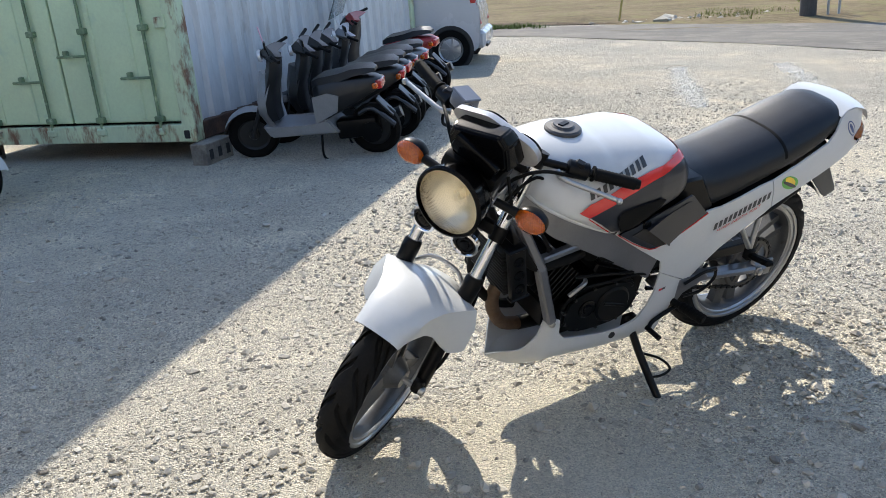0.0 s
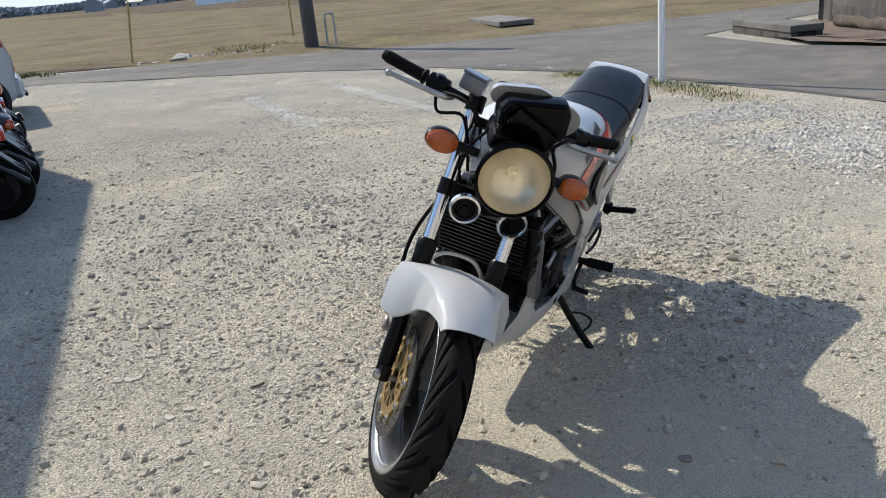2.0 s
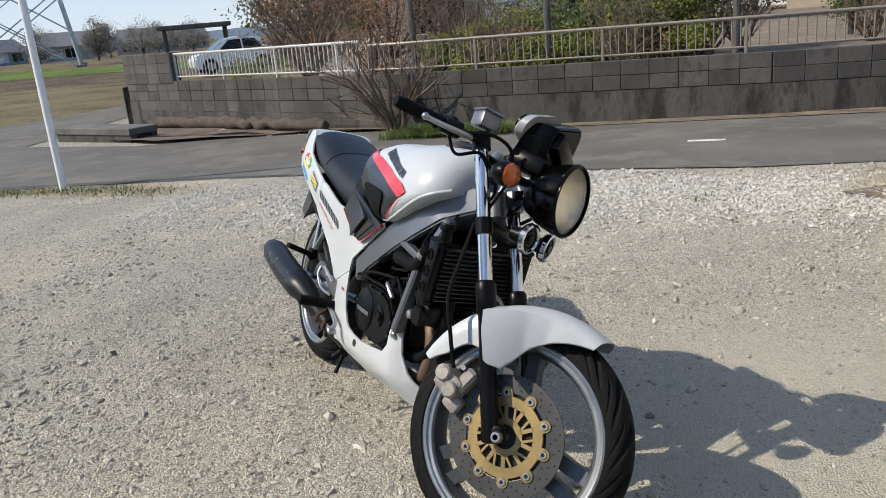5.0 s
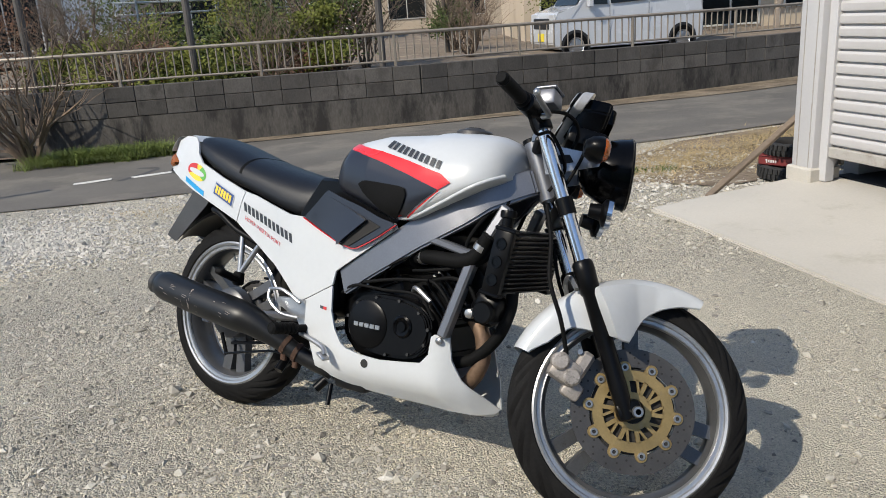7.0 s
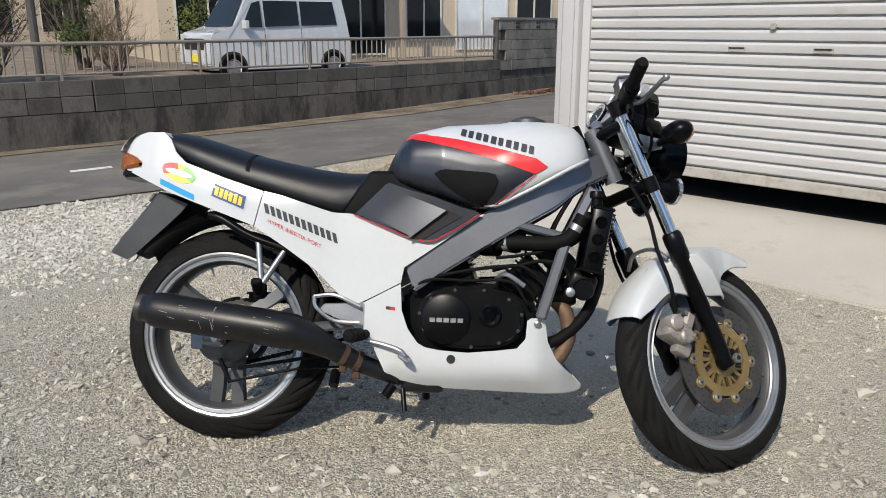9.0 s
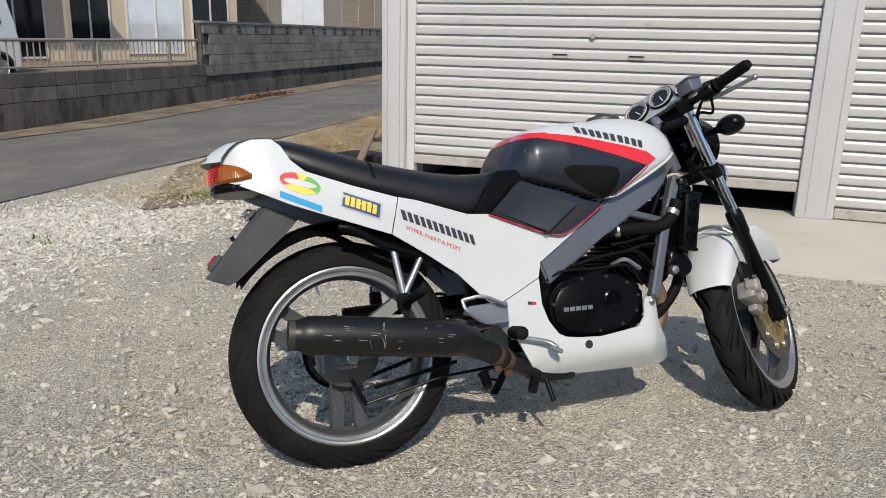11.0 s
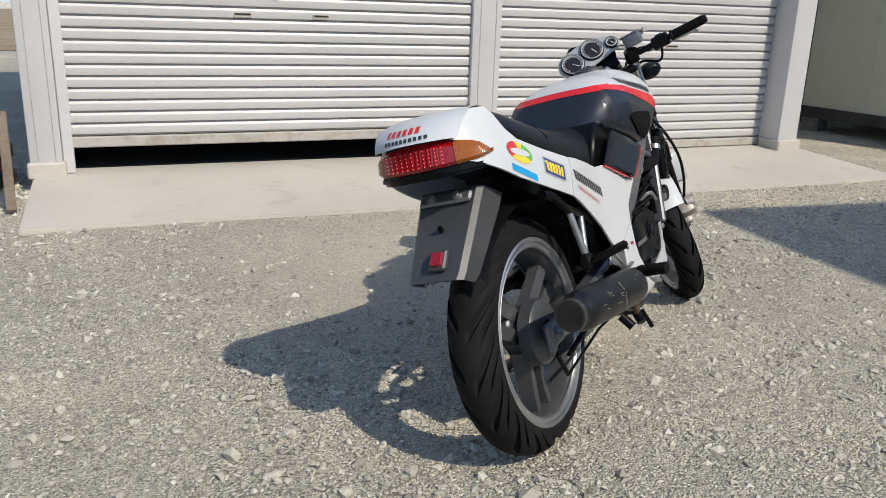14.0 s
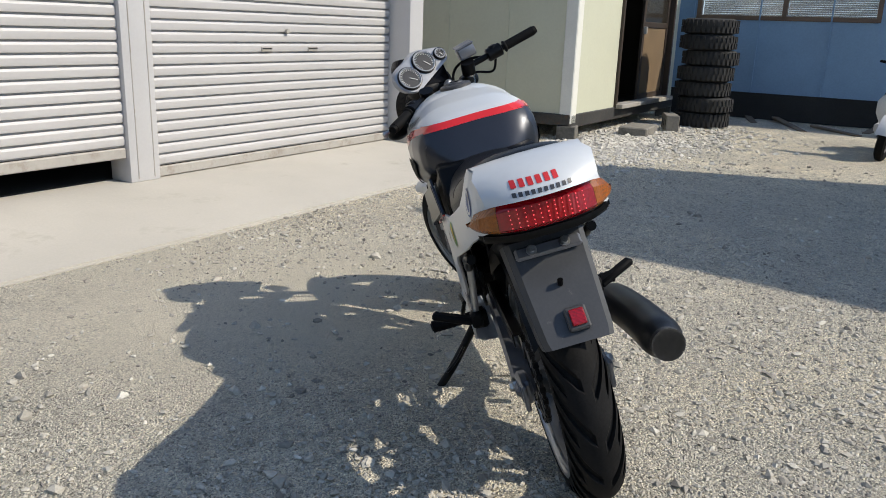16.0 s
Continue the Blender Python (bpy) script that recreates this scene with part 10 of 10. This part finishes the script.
    bm = bmesh.new()
    prism(bm, [(-0.6, h), (d + 0.6, h), (d / 2, h + d * 0.28)], -w / 2 - 0.5, w / 2 + 0.5, 0)
    roof = part("roof", bm, ROOF_TILE, ob, "grey tiled roof")
    bm = bmesh.new()
    box(bm, (w + 1.0, 0.08, 0.14), (0, -0.62, h - 0.02), bev=0.01)
    part("gutter", bm, FENCE_BROWN, roof)
    for x, z, ww, hh, kind in openings:
        bm = bmesh.new()
        for sx in (-1, 0, 1):
            box(bm, (0.05, 0.06, hh), (x + sx * ww / 2, -0.02, z + hh / 2), bev=0.004)
        for sz in (0, 1):
            box(bm, (ww + 0.05, 0.06, 0.05), (x, -0.02, z + sz * hh), bev=0.004)
        w_ = part("window", bm, FENCE_WHITE if kind != "shut" else FENCE_BROWN, ob, "sliding window frame")
        bm = bmesh.new()
        if kind == "shut":
            for k in range(int(hh / 0.07)):
                box(bm, (ww - 0.06, 0.03, 0.055), (x, 0.0, z + 0.05 + 0.07 * k), rot(20, 0, 0))
            part("shutter_slats", bm, FENCE_BROWN, w_, "brown louvred shutter")
        else:
            box(bm, (ww - 0.05, 0.02, hh - 0.05), (x, -0.004, z + hh / 2))
            part("pane", bm, CAR_GLASS if kind == "dark" else LAMP_CLEAR, w_, "reflecting glass" if kind == "dark" else "curtained glass")
    return ob


def house_pose(x, y, facing):
    """facing: degrees of the way that the front looks, from east."""
    return Matrix.Translation((x, y, G)) @ rot(0, 0, facing + 90).to_4x4()


hs = house(house_pose(13.6, -15.93, 150), 13.0, 7.0, 5.6, HOUSE_WALL, "cream two-storey house behind the parked minivan", [(-5.2, 0.4, 1.7, 2.0, "dark"), (-3.0, 0.1, 1.7, 2.2, "curtain"), (-0.8, 0.1, 1.6, 2.2, "dark"), (1.3, 0.5, 1.2, 1.9, "dark"), (3.4, 0.2, 1.9, 2.2, "curtain"), (5.4, 0.4, 1.4, 2.0, "dark"), (-2.5, 3.3, 1.7, 1.2, "dark"), (2.0, 3.3, 1.7, 1.2, "dark")])
for x in (-2.1, -3.95, 0.1):
    bm = bmesh.new()
    box(bm, (0.14, 0.14, 2.6), (x, -1.0, 1.3), bev=0.01)
    part("porch_post", bm, HOUSE_DARK, hs, "brown porch post")
bm = bmesh.new()
box(bm, (5.2, 1.4, 0.1), (-2.0, -0.7, 2.65))
part("porch_roof", bm, HOUSE_DARK, hs)
house(house_pose(9.2, -27.5, 104), 11.5, 6.5, 5.4, surface("grey_house_wall", (0.16, 0.15, 0.135), 0.85, var=0.08, big=1, fine=60), "grey house with brown shutters beyond the block wall", [(-2.6, 1.0, 1.3, 1.3, "shut"), (-0.6, 0.8, 1.6, 1.7, "curtain"), (1.6, 1.0, 1.3, 1.3, "shut"), (-1.5, 3.4, 1.6, 1.1, "dark"), (1.6, 3.4, 1.6, 1.1, "dark")])
house(house_pose(30.0, -2.5, 172), 13.0, 8.0, 3.6, HOUSE_DARK, "low brown farmhouse deep in the garden", [(-4.2, 0.5, 2.2, 1.9, "dark"), (-1.2, 0.5, 2.2, 1.9, "curtain"), (2.0, 0.5, 2.2, 1.9, "dark"), (4.8, 0.7, 1.6, 1.5, "dark")])
house(house_pose(40.0, -24, 155), 14.0, 8.0, 4.2, HOUSE_WALL, "far pale house beyond the garden", [(-4.2, 0.6, 2.2, 1.8, "dark"), (-0.6, 0.6, 2.2, 1.8, "dark"), (3.2, 0.6, 2.2, 1.8, "dark")])
house(house_pose(58.0, -6, 172), 16.0, 9.0, 4.4, HOUSE_WALL, "far pale farm building beyond the garden", [(-4.2, 0.6, 2.2, 1.8, "dark"), (1.2, 0.6, 2.2, 1.8, "dark")])

house(house_pose(2.6, -66, 90), 5.5, 5.0, 3.4, HOUSE_WALL, "small far house beyond the tan field", [(-1.4, 0.6, 1.4, 1.3, "dark"), (1.4, 0.6, 1.4, 1.3, "dark")])
# parking shelter behind the corner
ob = thing("parking_shelter", Matrix.Translation((46.0, 15.6, -0.3)) @ rot(0, 0, 16).to_4x4(), "dark timber parking shelter behind the wall corner", "shelter")
for x in (-1.7, 1.7):
    for y in (-1.6, 1.6):
        bm = bmesh.new()
        box(bm, (0.14, 0.14, 2.3), (y, x, 1.15), bev=0.01)
        part("post", bm, POLE_DARK, ob)
bm = bmesh.new()
box(bm, (4.0, 4.0, 0.22), (0, 0, 2.36), bev=0.02)
part("roof", bm, POLE_DARK, ob, "flat dark roof")

# clothes poles in the garden
ob = thing("drying_rack", Matrix.Translation((14.0, -0.9, G)) @ rot(0, 0, -75).to_4x4(), "silver clothes drying rack with a white cloth", "drying rack")
for x in (-1.4, 1.4):
    bm = bmesh.new()
    tube(bm, [(x, 0, 0), (x, 0, 1.75)], 0.025, 8)
    part("upright", bm, ALLOY, ob)
for z in (1.25, 1.45, 1.7):
    bm = bmesh.new()
    tube(bm, [(-1.8, 0, z), (1.8, 0, z)], 0.018, 8)
    part("drying_pole", bm, FENCE_WHITE, ob)
bm = bmesh.new()
box(bm, (0.32, 0.02, 0.42), (0.3, 0, 1.24), bev=0.006)
part("cloth", bm, TAG_WHITE, ob, "white cloth")

# lattice pylon
pm = Matrix.Translation((88.0, 47.0, -0.6)) @ rot(0, 0, 22).to_4x4()
ob = thing("pylon", pm, "grey steel lattice pylon standing in the fields", "pylon")


def leg_at(sx, sy, z):
    k = 6.2 - z * 0.125
    return Vector((sx * k, sy * k, z))


corners = [(-1, -1), (1, -1), (1, 1), (-1, 1)]
levels = [0, 8, 15, 21, 27, 32]
for sx, sy in corners:
    bm = bmesh.new()
    for e in (-0.22, 0.22):
        beam(bm, leg_at(sx, sy, 0) + Vector((e, 0, 0)), leg_at(sx, sy, 32) + Vector((e * 0.4, 0, 0)), 0.2, 0.2)
    part("leg", bm, STEEL_FAR, ob)
    bm = bmesh.new()
    box(bm, (1.0, 1.0, 0.6), leg_at(sx, sy, 0.1), bev=0.05)
    part("footing", bm, PALE_BLOCK, ob)
for k in range(4):
    a_, b_2 = corners[k], corners[(k + 1) % 4]
    for z0, z1 in zip(levels, levels[1:]):
        for p, q in ((leg_at(*a_, z0), leg_at(*b_2, z1)), (leg_at(*b_2, z0), leg_at(*a_, z1)), (leg_at(*a_, z1), leg_at(*b_2, z1))):
            bm = bmesh.new()
            beam(bm, p, q, 0.13, 0.13)
            part("brace", bm, STEEL_FAR, ob)
    mid = (leg_at(*a_, 4) + leg_at(*b_2, 4)) / 2
    for c in (a_, b_2):
        bm = bmesh.new()
        beam(bm, leg_at(*c, 4), (leg_at(*a_, 8) + leg_at(*b_2, 8)) / 2, 0.1, 0.1)
        part("brace", bm, STEEL_FAR, ob)
ob = thing("mast", Matrix.Translation((330, 366, -0.6)), "far thin lattice mast on the skyline", "mast")
bm = bmesh.new()
for s in (-1, 1):
    beam(bm, (s * 3.4, 0, 0), (s * 0.6, 0, 21), 0.6, 0.6)
for k in range(7):
    z = 3 * k
    w = 3.4 - z * 0.133
    beam(bm, (-w, 0, z), (w - 0.4, 0, z + 3), 0.3, 0.3)
part("lattice", bm, STEEL_FAR, ob)

# far houses, greenhouses, woods and hills
rf = random.Random(8)
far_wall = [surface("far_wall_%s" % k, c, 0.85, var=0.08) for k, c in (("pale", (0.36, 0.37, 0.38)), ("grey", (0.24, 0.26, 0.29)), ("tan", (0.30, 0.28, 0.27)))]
for k in range(46):
    az = radians(rf.uniform(24, 74))
    dist = rf.uniform(260, 420)
    x, y = dist * math.cos(az), dist * math.sin(az)
    w, d, h = rf.uniform(7, 13), rf.uniform(6, 8), rf.uniform(2.6, 4.6)
    ob = thing("far_house", Matrix.Translation((x, y, -0.6)) @ rot(0, 0, rf.uniform(0, 180)).to_4x4() @ Matrix.Scale(0.62, 4), "small distant house on the skyline", "house", "houses on the skyline")
    bm = bmesh.new()
    box(bm, (w, d, h), (0, 0, h / 2))
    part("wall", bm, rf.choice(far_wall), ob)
    bm = bmesh.new()
    prism(bm, [(-d / 2 - 0.6, h), (d / 2 + 0.6, h), (0, h + d * 0.26)], -w / 2 - 0.5, w / 2 + 0.5, 0)
    part("roof", bm, rf.choice((ROOF_TILE, ROOF_TILE, far_wall[1])), ob)
    for sx in (-0.25, 0.25):
        bm = bmesh.new()
        box(bm, (1.4, d + 0.1, 1.2), (sx * w, 0, 1.6))
        part("window", bm, CAR_GLASS, ob)
VINYL_WHITE = surface("greenhouse_film", (0.7, 0.72, 0.74), 0.4, var=0.05)
for az, dist, L in ((66.6, 160, 7), (65.0, 165, 7), (50.0, 300, 40), (47, 310, 26), (34.5, 280, 34)):
    a = radians(az)
    ob = thing("greenhouse", Matrix.Translation((dist * math.cos(a), dist * math.sin(a), -0.6)) @ rot(0, 0, az + 90).to_4x4(), "white film tunnel greenhouse in the fields", "greenhouse", "greenhouses")
    bm = bmesh.new()
    secs = [[(x, 2.6 * math.cos(u), 2.3 * math.sin(u)) for u in np.linspace(0, math.pi, 13)] for x in (-L / 2, -L / 4, 0, L / 4, L / 2)]
    loft(bm, secs)
    part("film_cover", bm, VINYL_WHITE, ob, "", 40)
# farm houses and trees behind the pylon
FARM_TREE = surface("grey_winter_crown", (0.15, 0.14, 0.115), 0.9, var=0.35, big=0.5, fine=4)
for az, dist, w, d, h, face in ((27.6, 180, 10, 9, 2.5, 235), (24.6, 165, 9, 9, 2.7, 190), (22.9, 190, 9, 10, 3.0, 225), (19.4, 180, 10, 9, 2.7, 186), (16.4, 185, 9, 9, 2.6, 216)):
    a = radians(az)
    house(Matrix.Translation((-1.8 + dist * math.cos(a), 1.5 + dist * math.sin(a), -0.55)) @ rot(0, 0, face + 90).to_4x4(), w, d, h, far_wall[1], "dark farmhouse with a tiled roof behind the pylon", [(-0.3 * w, 0.6, 2.2, 1.7, "dark"), (0, 0.6, 2.2, 1.7, "curtain"), (0.3 * w, 0.6, 2.2, 1.7, "dark")])
for k, (az, dist, h, w) in enumerate(((29.0, 140, 4.2, 6), (25.6, 150, 5.4, 7), (22.2, 132, 6.2, 4.2), (21.4, 150, 5.6, 7), (19.4, 140, 5.2, 7), (18.4, 150, 5.0, 7), (16.2, 145, 5.0, 7))):
    a = radians(az)
    leafy(-1.8 + dist * math.cos(a), 1.5 + dist * math.sin(a), -0.55, h, w, 700 + k, FARM_TREE, "grey winter tree by the far farmhouses", 0.26, 3800, "tree", 16, 0.2)
v, f = [], []
for az in np.arange(20, 84, 0.10):
    a = radians(float(az))
    dens = noise.noise((az * 0.11, 2, 0)) + 0.5 * noise.noise((az * 0.5, 7, 0))
    if dens < -0.42:
        continue
    dist = 430 + 40 * rf.random()
    hh = 3.6 + 5.0 * max(0, dens + 0.2)
    for _ in range(54):
        c = Vector((dist * math.cos(a) + rf.gauss(0, 2), dist * math.sin(a) + rf.gauss(0, 2), -0.6 + rf.random() ** 1.2 * hh))
        s = rf.uniform(0.5, 1.3)
        d1 = Vector((rf.gauss(0, 1), rf.gauss(0, 1), rf.gauss(0, 1))).normalized() * s
        d2 = d1.orthogonal().normalized() * s
        i = len(v)
        v += [(c - d1)[:], (c + d2)[:], (c + d1)[:], (c - d2)[:]]
        f.append((i, i + 1, i + 2, i + 3))
tagged(pydata("far_woods", v, f, HAZED_TREES), "line of distant trees on the skyline, haze painted into their colour", "woods", kind="stuff")
bm = bmesh.new()
lo, hi = [], []
for az in np.arange(-70, 120, 1.5):
    a = radians(float(az))
    hgt = 12 + 14 * max(0, noise.noise((az * 0.05, 1, 4)) + 0.2)
    lo.append(bm.verts.new((2200 * math.cos(a), 2200 * math.sin(a), -30)))
    hi.append(bm.verts.new((2260 * math.cos(a), 2260 * math.sin(a), hgt)))
for k in range(len(lo) - 1):
    bm.faces.new((lo[k], lo[k + 1], hi[k + 1], hi[k]))
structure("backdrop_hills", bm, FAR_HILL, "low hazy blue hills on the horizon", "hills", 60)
for k, az in enumerate((57, 52.5, 43.5, 41.0, 38.5, 35.5, 33.2)):
    a = radians(az)
    dist = 240 + 20 * (k % 3)
    ob = thing("far_pole", Matrix.Translation((dist * math.cos(a), dist * math.sin(a), -0.6)), "thin distant utility pole", "utility pole", "poles on the skyline")
    bm = bmesh.new()
    tube(bm, [(0, 0, 0), (0, 0, 6.5 + (k % 2))], 0.16, 6)
    beam(bm, (-0.9, 0, 5.8), (0.9, 0, 5.8), 0.12, 0.12)
    part("shaft", bm, POLE_DARK, ob)
for az, dist, h, w in ((8.0, 55, 5.5, 7), (2.5, 52, 6, 7), (-9, 50, 6, 7), (-15, 48, 6, 7), (-22, 52, 5.5, 7), (-29, 60, 5, 6)):
    a = radians(az)
    leafy(-1.9 + dist * math.cos(a), 2.2 + dist * math.sin(a), 0, h, w, int(az * 10) + 500, LEAF if az > -15 else LEAF_RUST, "tall winter tree beyond the garden", 0.30, 5200, "tree", 22, 0.25)

# ---- fence on the wall ----
FEN = offset_line(WALL, 0.075)


def fence(s0, s1, mat, label, posts, zh):
    ob = thing("railing", Matrix.Identity(4), label, "railing")
    zs = WALL_TOP
    s = s0
    k = 0
    bm = bmesh.new()
    tube(bm, [(0, 0, 0.07), (0, 0, zh - 0.02)], 0.011, 6)
    finish(bm, 60)
    me = bpy.data.meshes.new("baluster")
    bm.to_mesh(me)
    bm.free()
    me.materials.append(mat)
    while s < s1:
        p, d = along(FEN, s)
        o = new("baluster", me)
        o.parent = ob
        o.matrix_basis = Matrix.Translation((p.x, p.y, zs))
        s += 0.115
        k += 1
    for z, r in ((0.07, 0.016), (zh, 0.024)):
        bm = bmesh.new()
        pts_ = [along(FEN, s0 + (s1 - s0) * t)[0] + Vector((0, 0, zs + z)) for t in np.linspace(0, 1, 24)]
        tube(bm, pts_, r, 8)
        part("rail", bm, mat, ob, "", 40)
    s = s0
    while s <= s1 + 0.01:
        p, d = along(FEN, s)
        bm = bmesh.new()
        box(bm, (0.04, 0.04, zh + 0.03), (p.x, p.y, zs + zh / 2), rot(0, 0, math.degrees(math.atan2(d.y, d.x))), bev=0.006)
        part("post", bm, mat, ob)
        s += posts
    return ob


fence(1.86, 7.2, FENCE_WHITE, "white painted steel railing on the block wall", 1.6, 0.52)
fence(7.4, 21.6, FENCE_BROWN, "bronze aluminium railing on the block wall", 1.9, 0.45)
p, d = along(FEN, 0.92)
bm = bmesh.new()
box(bm, (1.85, 0.2, 0.62), (p.x, p.y, WALL_TOP + 0.25), rot(0, 0, math.degrees(math.atan2(d.y, d.x))), bev=0.01)
structure("wall_pillar", bm, BLOCK, "block pillar at the wall's corner", "pillar")
# return of the wall round its corner
bm = bmesh.new()
beam(bm, (15.95, 8.85, -0.28), (21.5, 10.4, -0.28), 0.2, 1.4)
structure("wall_return", bm, WALL_CONCRETE, "return of the block wall at the corner", "wall")

# ---- wall blocks, laid one by one ----
BW, BH = 0.395, 0.205


def block_mesh(w, h, d, mat):
    bm = bmesh.new()
    box(bm, (w - 0.007, d, h - 0.007), (0, 0, 0), bev=0.005)
    finish(bm, 30)
    me = bpy.data.meshes.new("block")
    bm.to_mesh(me)
    bm.free()
    me.materials.append(mat)
    return me


me = block_mesh(BW, BH, 0.15, BLOCK)
rb_ = random.Random(12)
for row in range(4):
    s = 0.0
    lim = 21.6 if row < 2 else 8.0
    while s + BW / 2 < lim:
        p, d = along(offset_line(WALL, 0.075), s + BW / 2)
        o = new("block", me)
        o.parent = wall_blocks
        z = WALL_TOP - BH * (row + 0.5)
        o.matrix_basis = Matrix.Translation((p.x, p.y, z)) @ rot(0, 0, math.degrees(math.atan2(d.y, d.x)) + rb_.gauss(0, 0.25)).to_4x4() @ Matrix.Translation((0, -0.02 - (0.012 if row > 1 else 0) + rb_.gauss(0, 0.002), 0))
        s += BW
me = block_mesh(BW, BH, 0.214, BLOCK)
for row in range(3):
    for k in range(4):
        p, d = along(offset_line(WALL, 0.075), 0.22 + 0.455 * k)
        o = new("block", me)
        o.parent = bpy.data.objects["wall_pillar"]
        o.matrix_basis = Matrix.Translation((p.x, p.y, WALL_TOP - 0.055 + BH * (row + 0.5))) @ rot(0, 0, math.degrees(math.atan2(d.y, d.x))).to_4x4() @ Matrix.Diagonal((1.15, 1, 1, 1))
HIGH = 21.7
high_line = [along(WALL, HIGH)[0].xy[:], WALL[4], WALL[5], WALL[6]]
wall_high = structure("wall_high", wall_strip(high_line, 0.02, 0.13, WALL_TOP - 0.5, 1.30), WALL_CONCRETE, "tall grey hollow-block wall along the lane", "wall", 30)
part("coping", wall_strip(high_line, -0.03, 0.19, 1.30, 1.345), PALE_BLOCK, wall_high)
me = block_mesh(BW, 0.2, 0.15, PALE_BLOCK)
LINE = offset_line(WALL, 0.075)
LAST = reach(WALL) - 0.2
for row in range(5):
    s = HIGH if row % 2 == 0 else HIGH + BW / 2
    while s < LAST:
        p, d = along(LINE, s + BW / 2)
        o = new("block", me)
        o.parent = wall_high
        o.matrix_basis = Matrix.Translation((p.x, p.y, 1.30 - 0.2 * (row + 0.5))) @ rot(0, 0, math.degrees(math.atan2(d.y, d.x))).to_4x4() @ Matrix.Translation((0, -0.015, 0))
        s += BW
# the pierced blocks of the top course: four near-black petals each, painting shaded holes
s = HIGH + BW
while s < LAST:
    p, d = along(LINE, s + BW / 2)
    bm = bmesh.new()
    for a in (45, 135, 225, 315):
        u = radians(a)
        box(bm, (0.062, 0.186, 0.062), (0.062 * math.cos(u), -0.012, 0.058 * math.sin(u)), rot(0, 45, 0), bev=0.012)
    bmesh.ops.transform(bm, matrix=Matrix.Translation((p.x, p.y, 1.20)) @ rot(0, 0, math.degrees(math.atan2(d.y, d.x))).to_4x4(), verts=bm.verts)
    part("pierced_opening", bm, DARK_IN, wall_high)
    s += BW * 2
# mound of bare earth past the end of the wall
bm = bmesh.new()
n = 36
grid = [[None] * n for _ in range(n)]
for i in range(n):
    for j in range(n):
        u, w = -1 + 2 * i / (n - 1), -1 + 2 * j / (n - 1)
        k = max(0.0, 1 - u * u) * max(0.0, 1 - w * w)
        x, y = 9.2 + 7.0 * u, -50 + 9 * w
        grid[i][j] = bm.verts.new((x, y, -0.35 + 4.4 * k ** 0.8 + 0.35 * k * noise.noise((x * 0.5, y * 0.5, 4))))
for i in range(n - 1):
    for j in range(n - 1):
        bm.faces.new((grid[i][j], grid[i + 1][j], grid[i + 1][j + 1], grid[i][j + 1]))
structure("ground_mound", bm, surface("bare_tan_earth", (0.32, 0.25, 0.17), 0.95, var=0.25, big=0.5, fine=9, bump_by=0.7, bump_at=0.08, dirt=(0.25, 0.19, 0.125), dirt_at=0.5, spec=0.05), "bare tan earth mound beyond the block wall", "earth mound", 60)

# pale winter haze above the horizon, painted on a glowing backdrop ring
HAZE, n_, l_, b_ = material("pale_sky_haze")
geo = n_.new("ShaderNodeSeparateXYZ")
l_.new(coords(n_, l_, (1, 1, 1 / 420)), geo.inputs[0])
l_.new(ramp(n_, l_, geo.outputs[2], [(0.0, (0.60, 0.66, 0.70)), (0.45, (0.50, 0.61, 0.73)), (1.0, (0.40, 0.54, 0.72))]), b_.inputs["Emission Color"])
b_.inputs["Emission Strength"].default_value = 1.0
b_.inputs["Base Color"].default_value = (0, 0, 0, 1)
b_.inputs["Specular IOR Level"].default_value = 0.0
bm = bmesh.new()
loft(bm, [[(3000 * math.cos(u), 3000 * math.sin(u), z) for u in np.linspace(0, 2 * math.pi, 96, endpoint=False)] for z in (-60, 0, 210, 420)], cap=False)
structure("backdrop_sky", bm, HAZE, "glowing backdrop painted as pale blue winter haze along the horizon", "sky", 60)
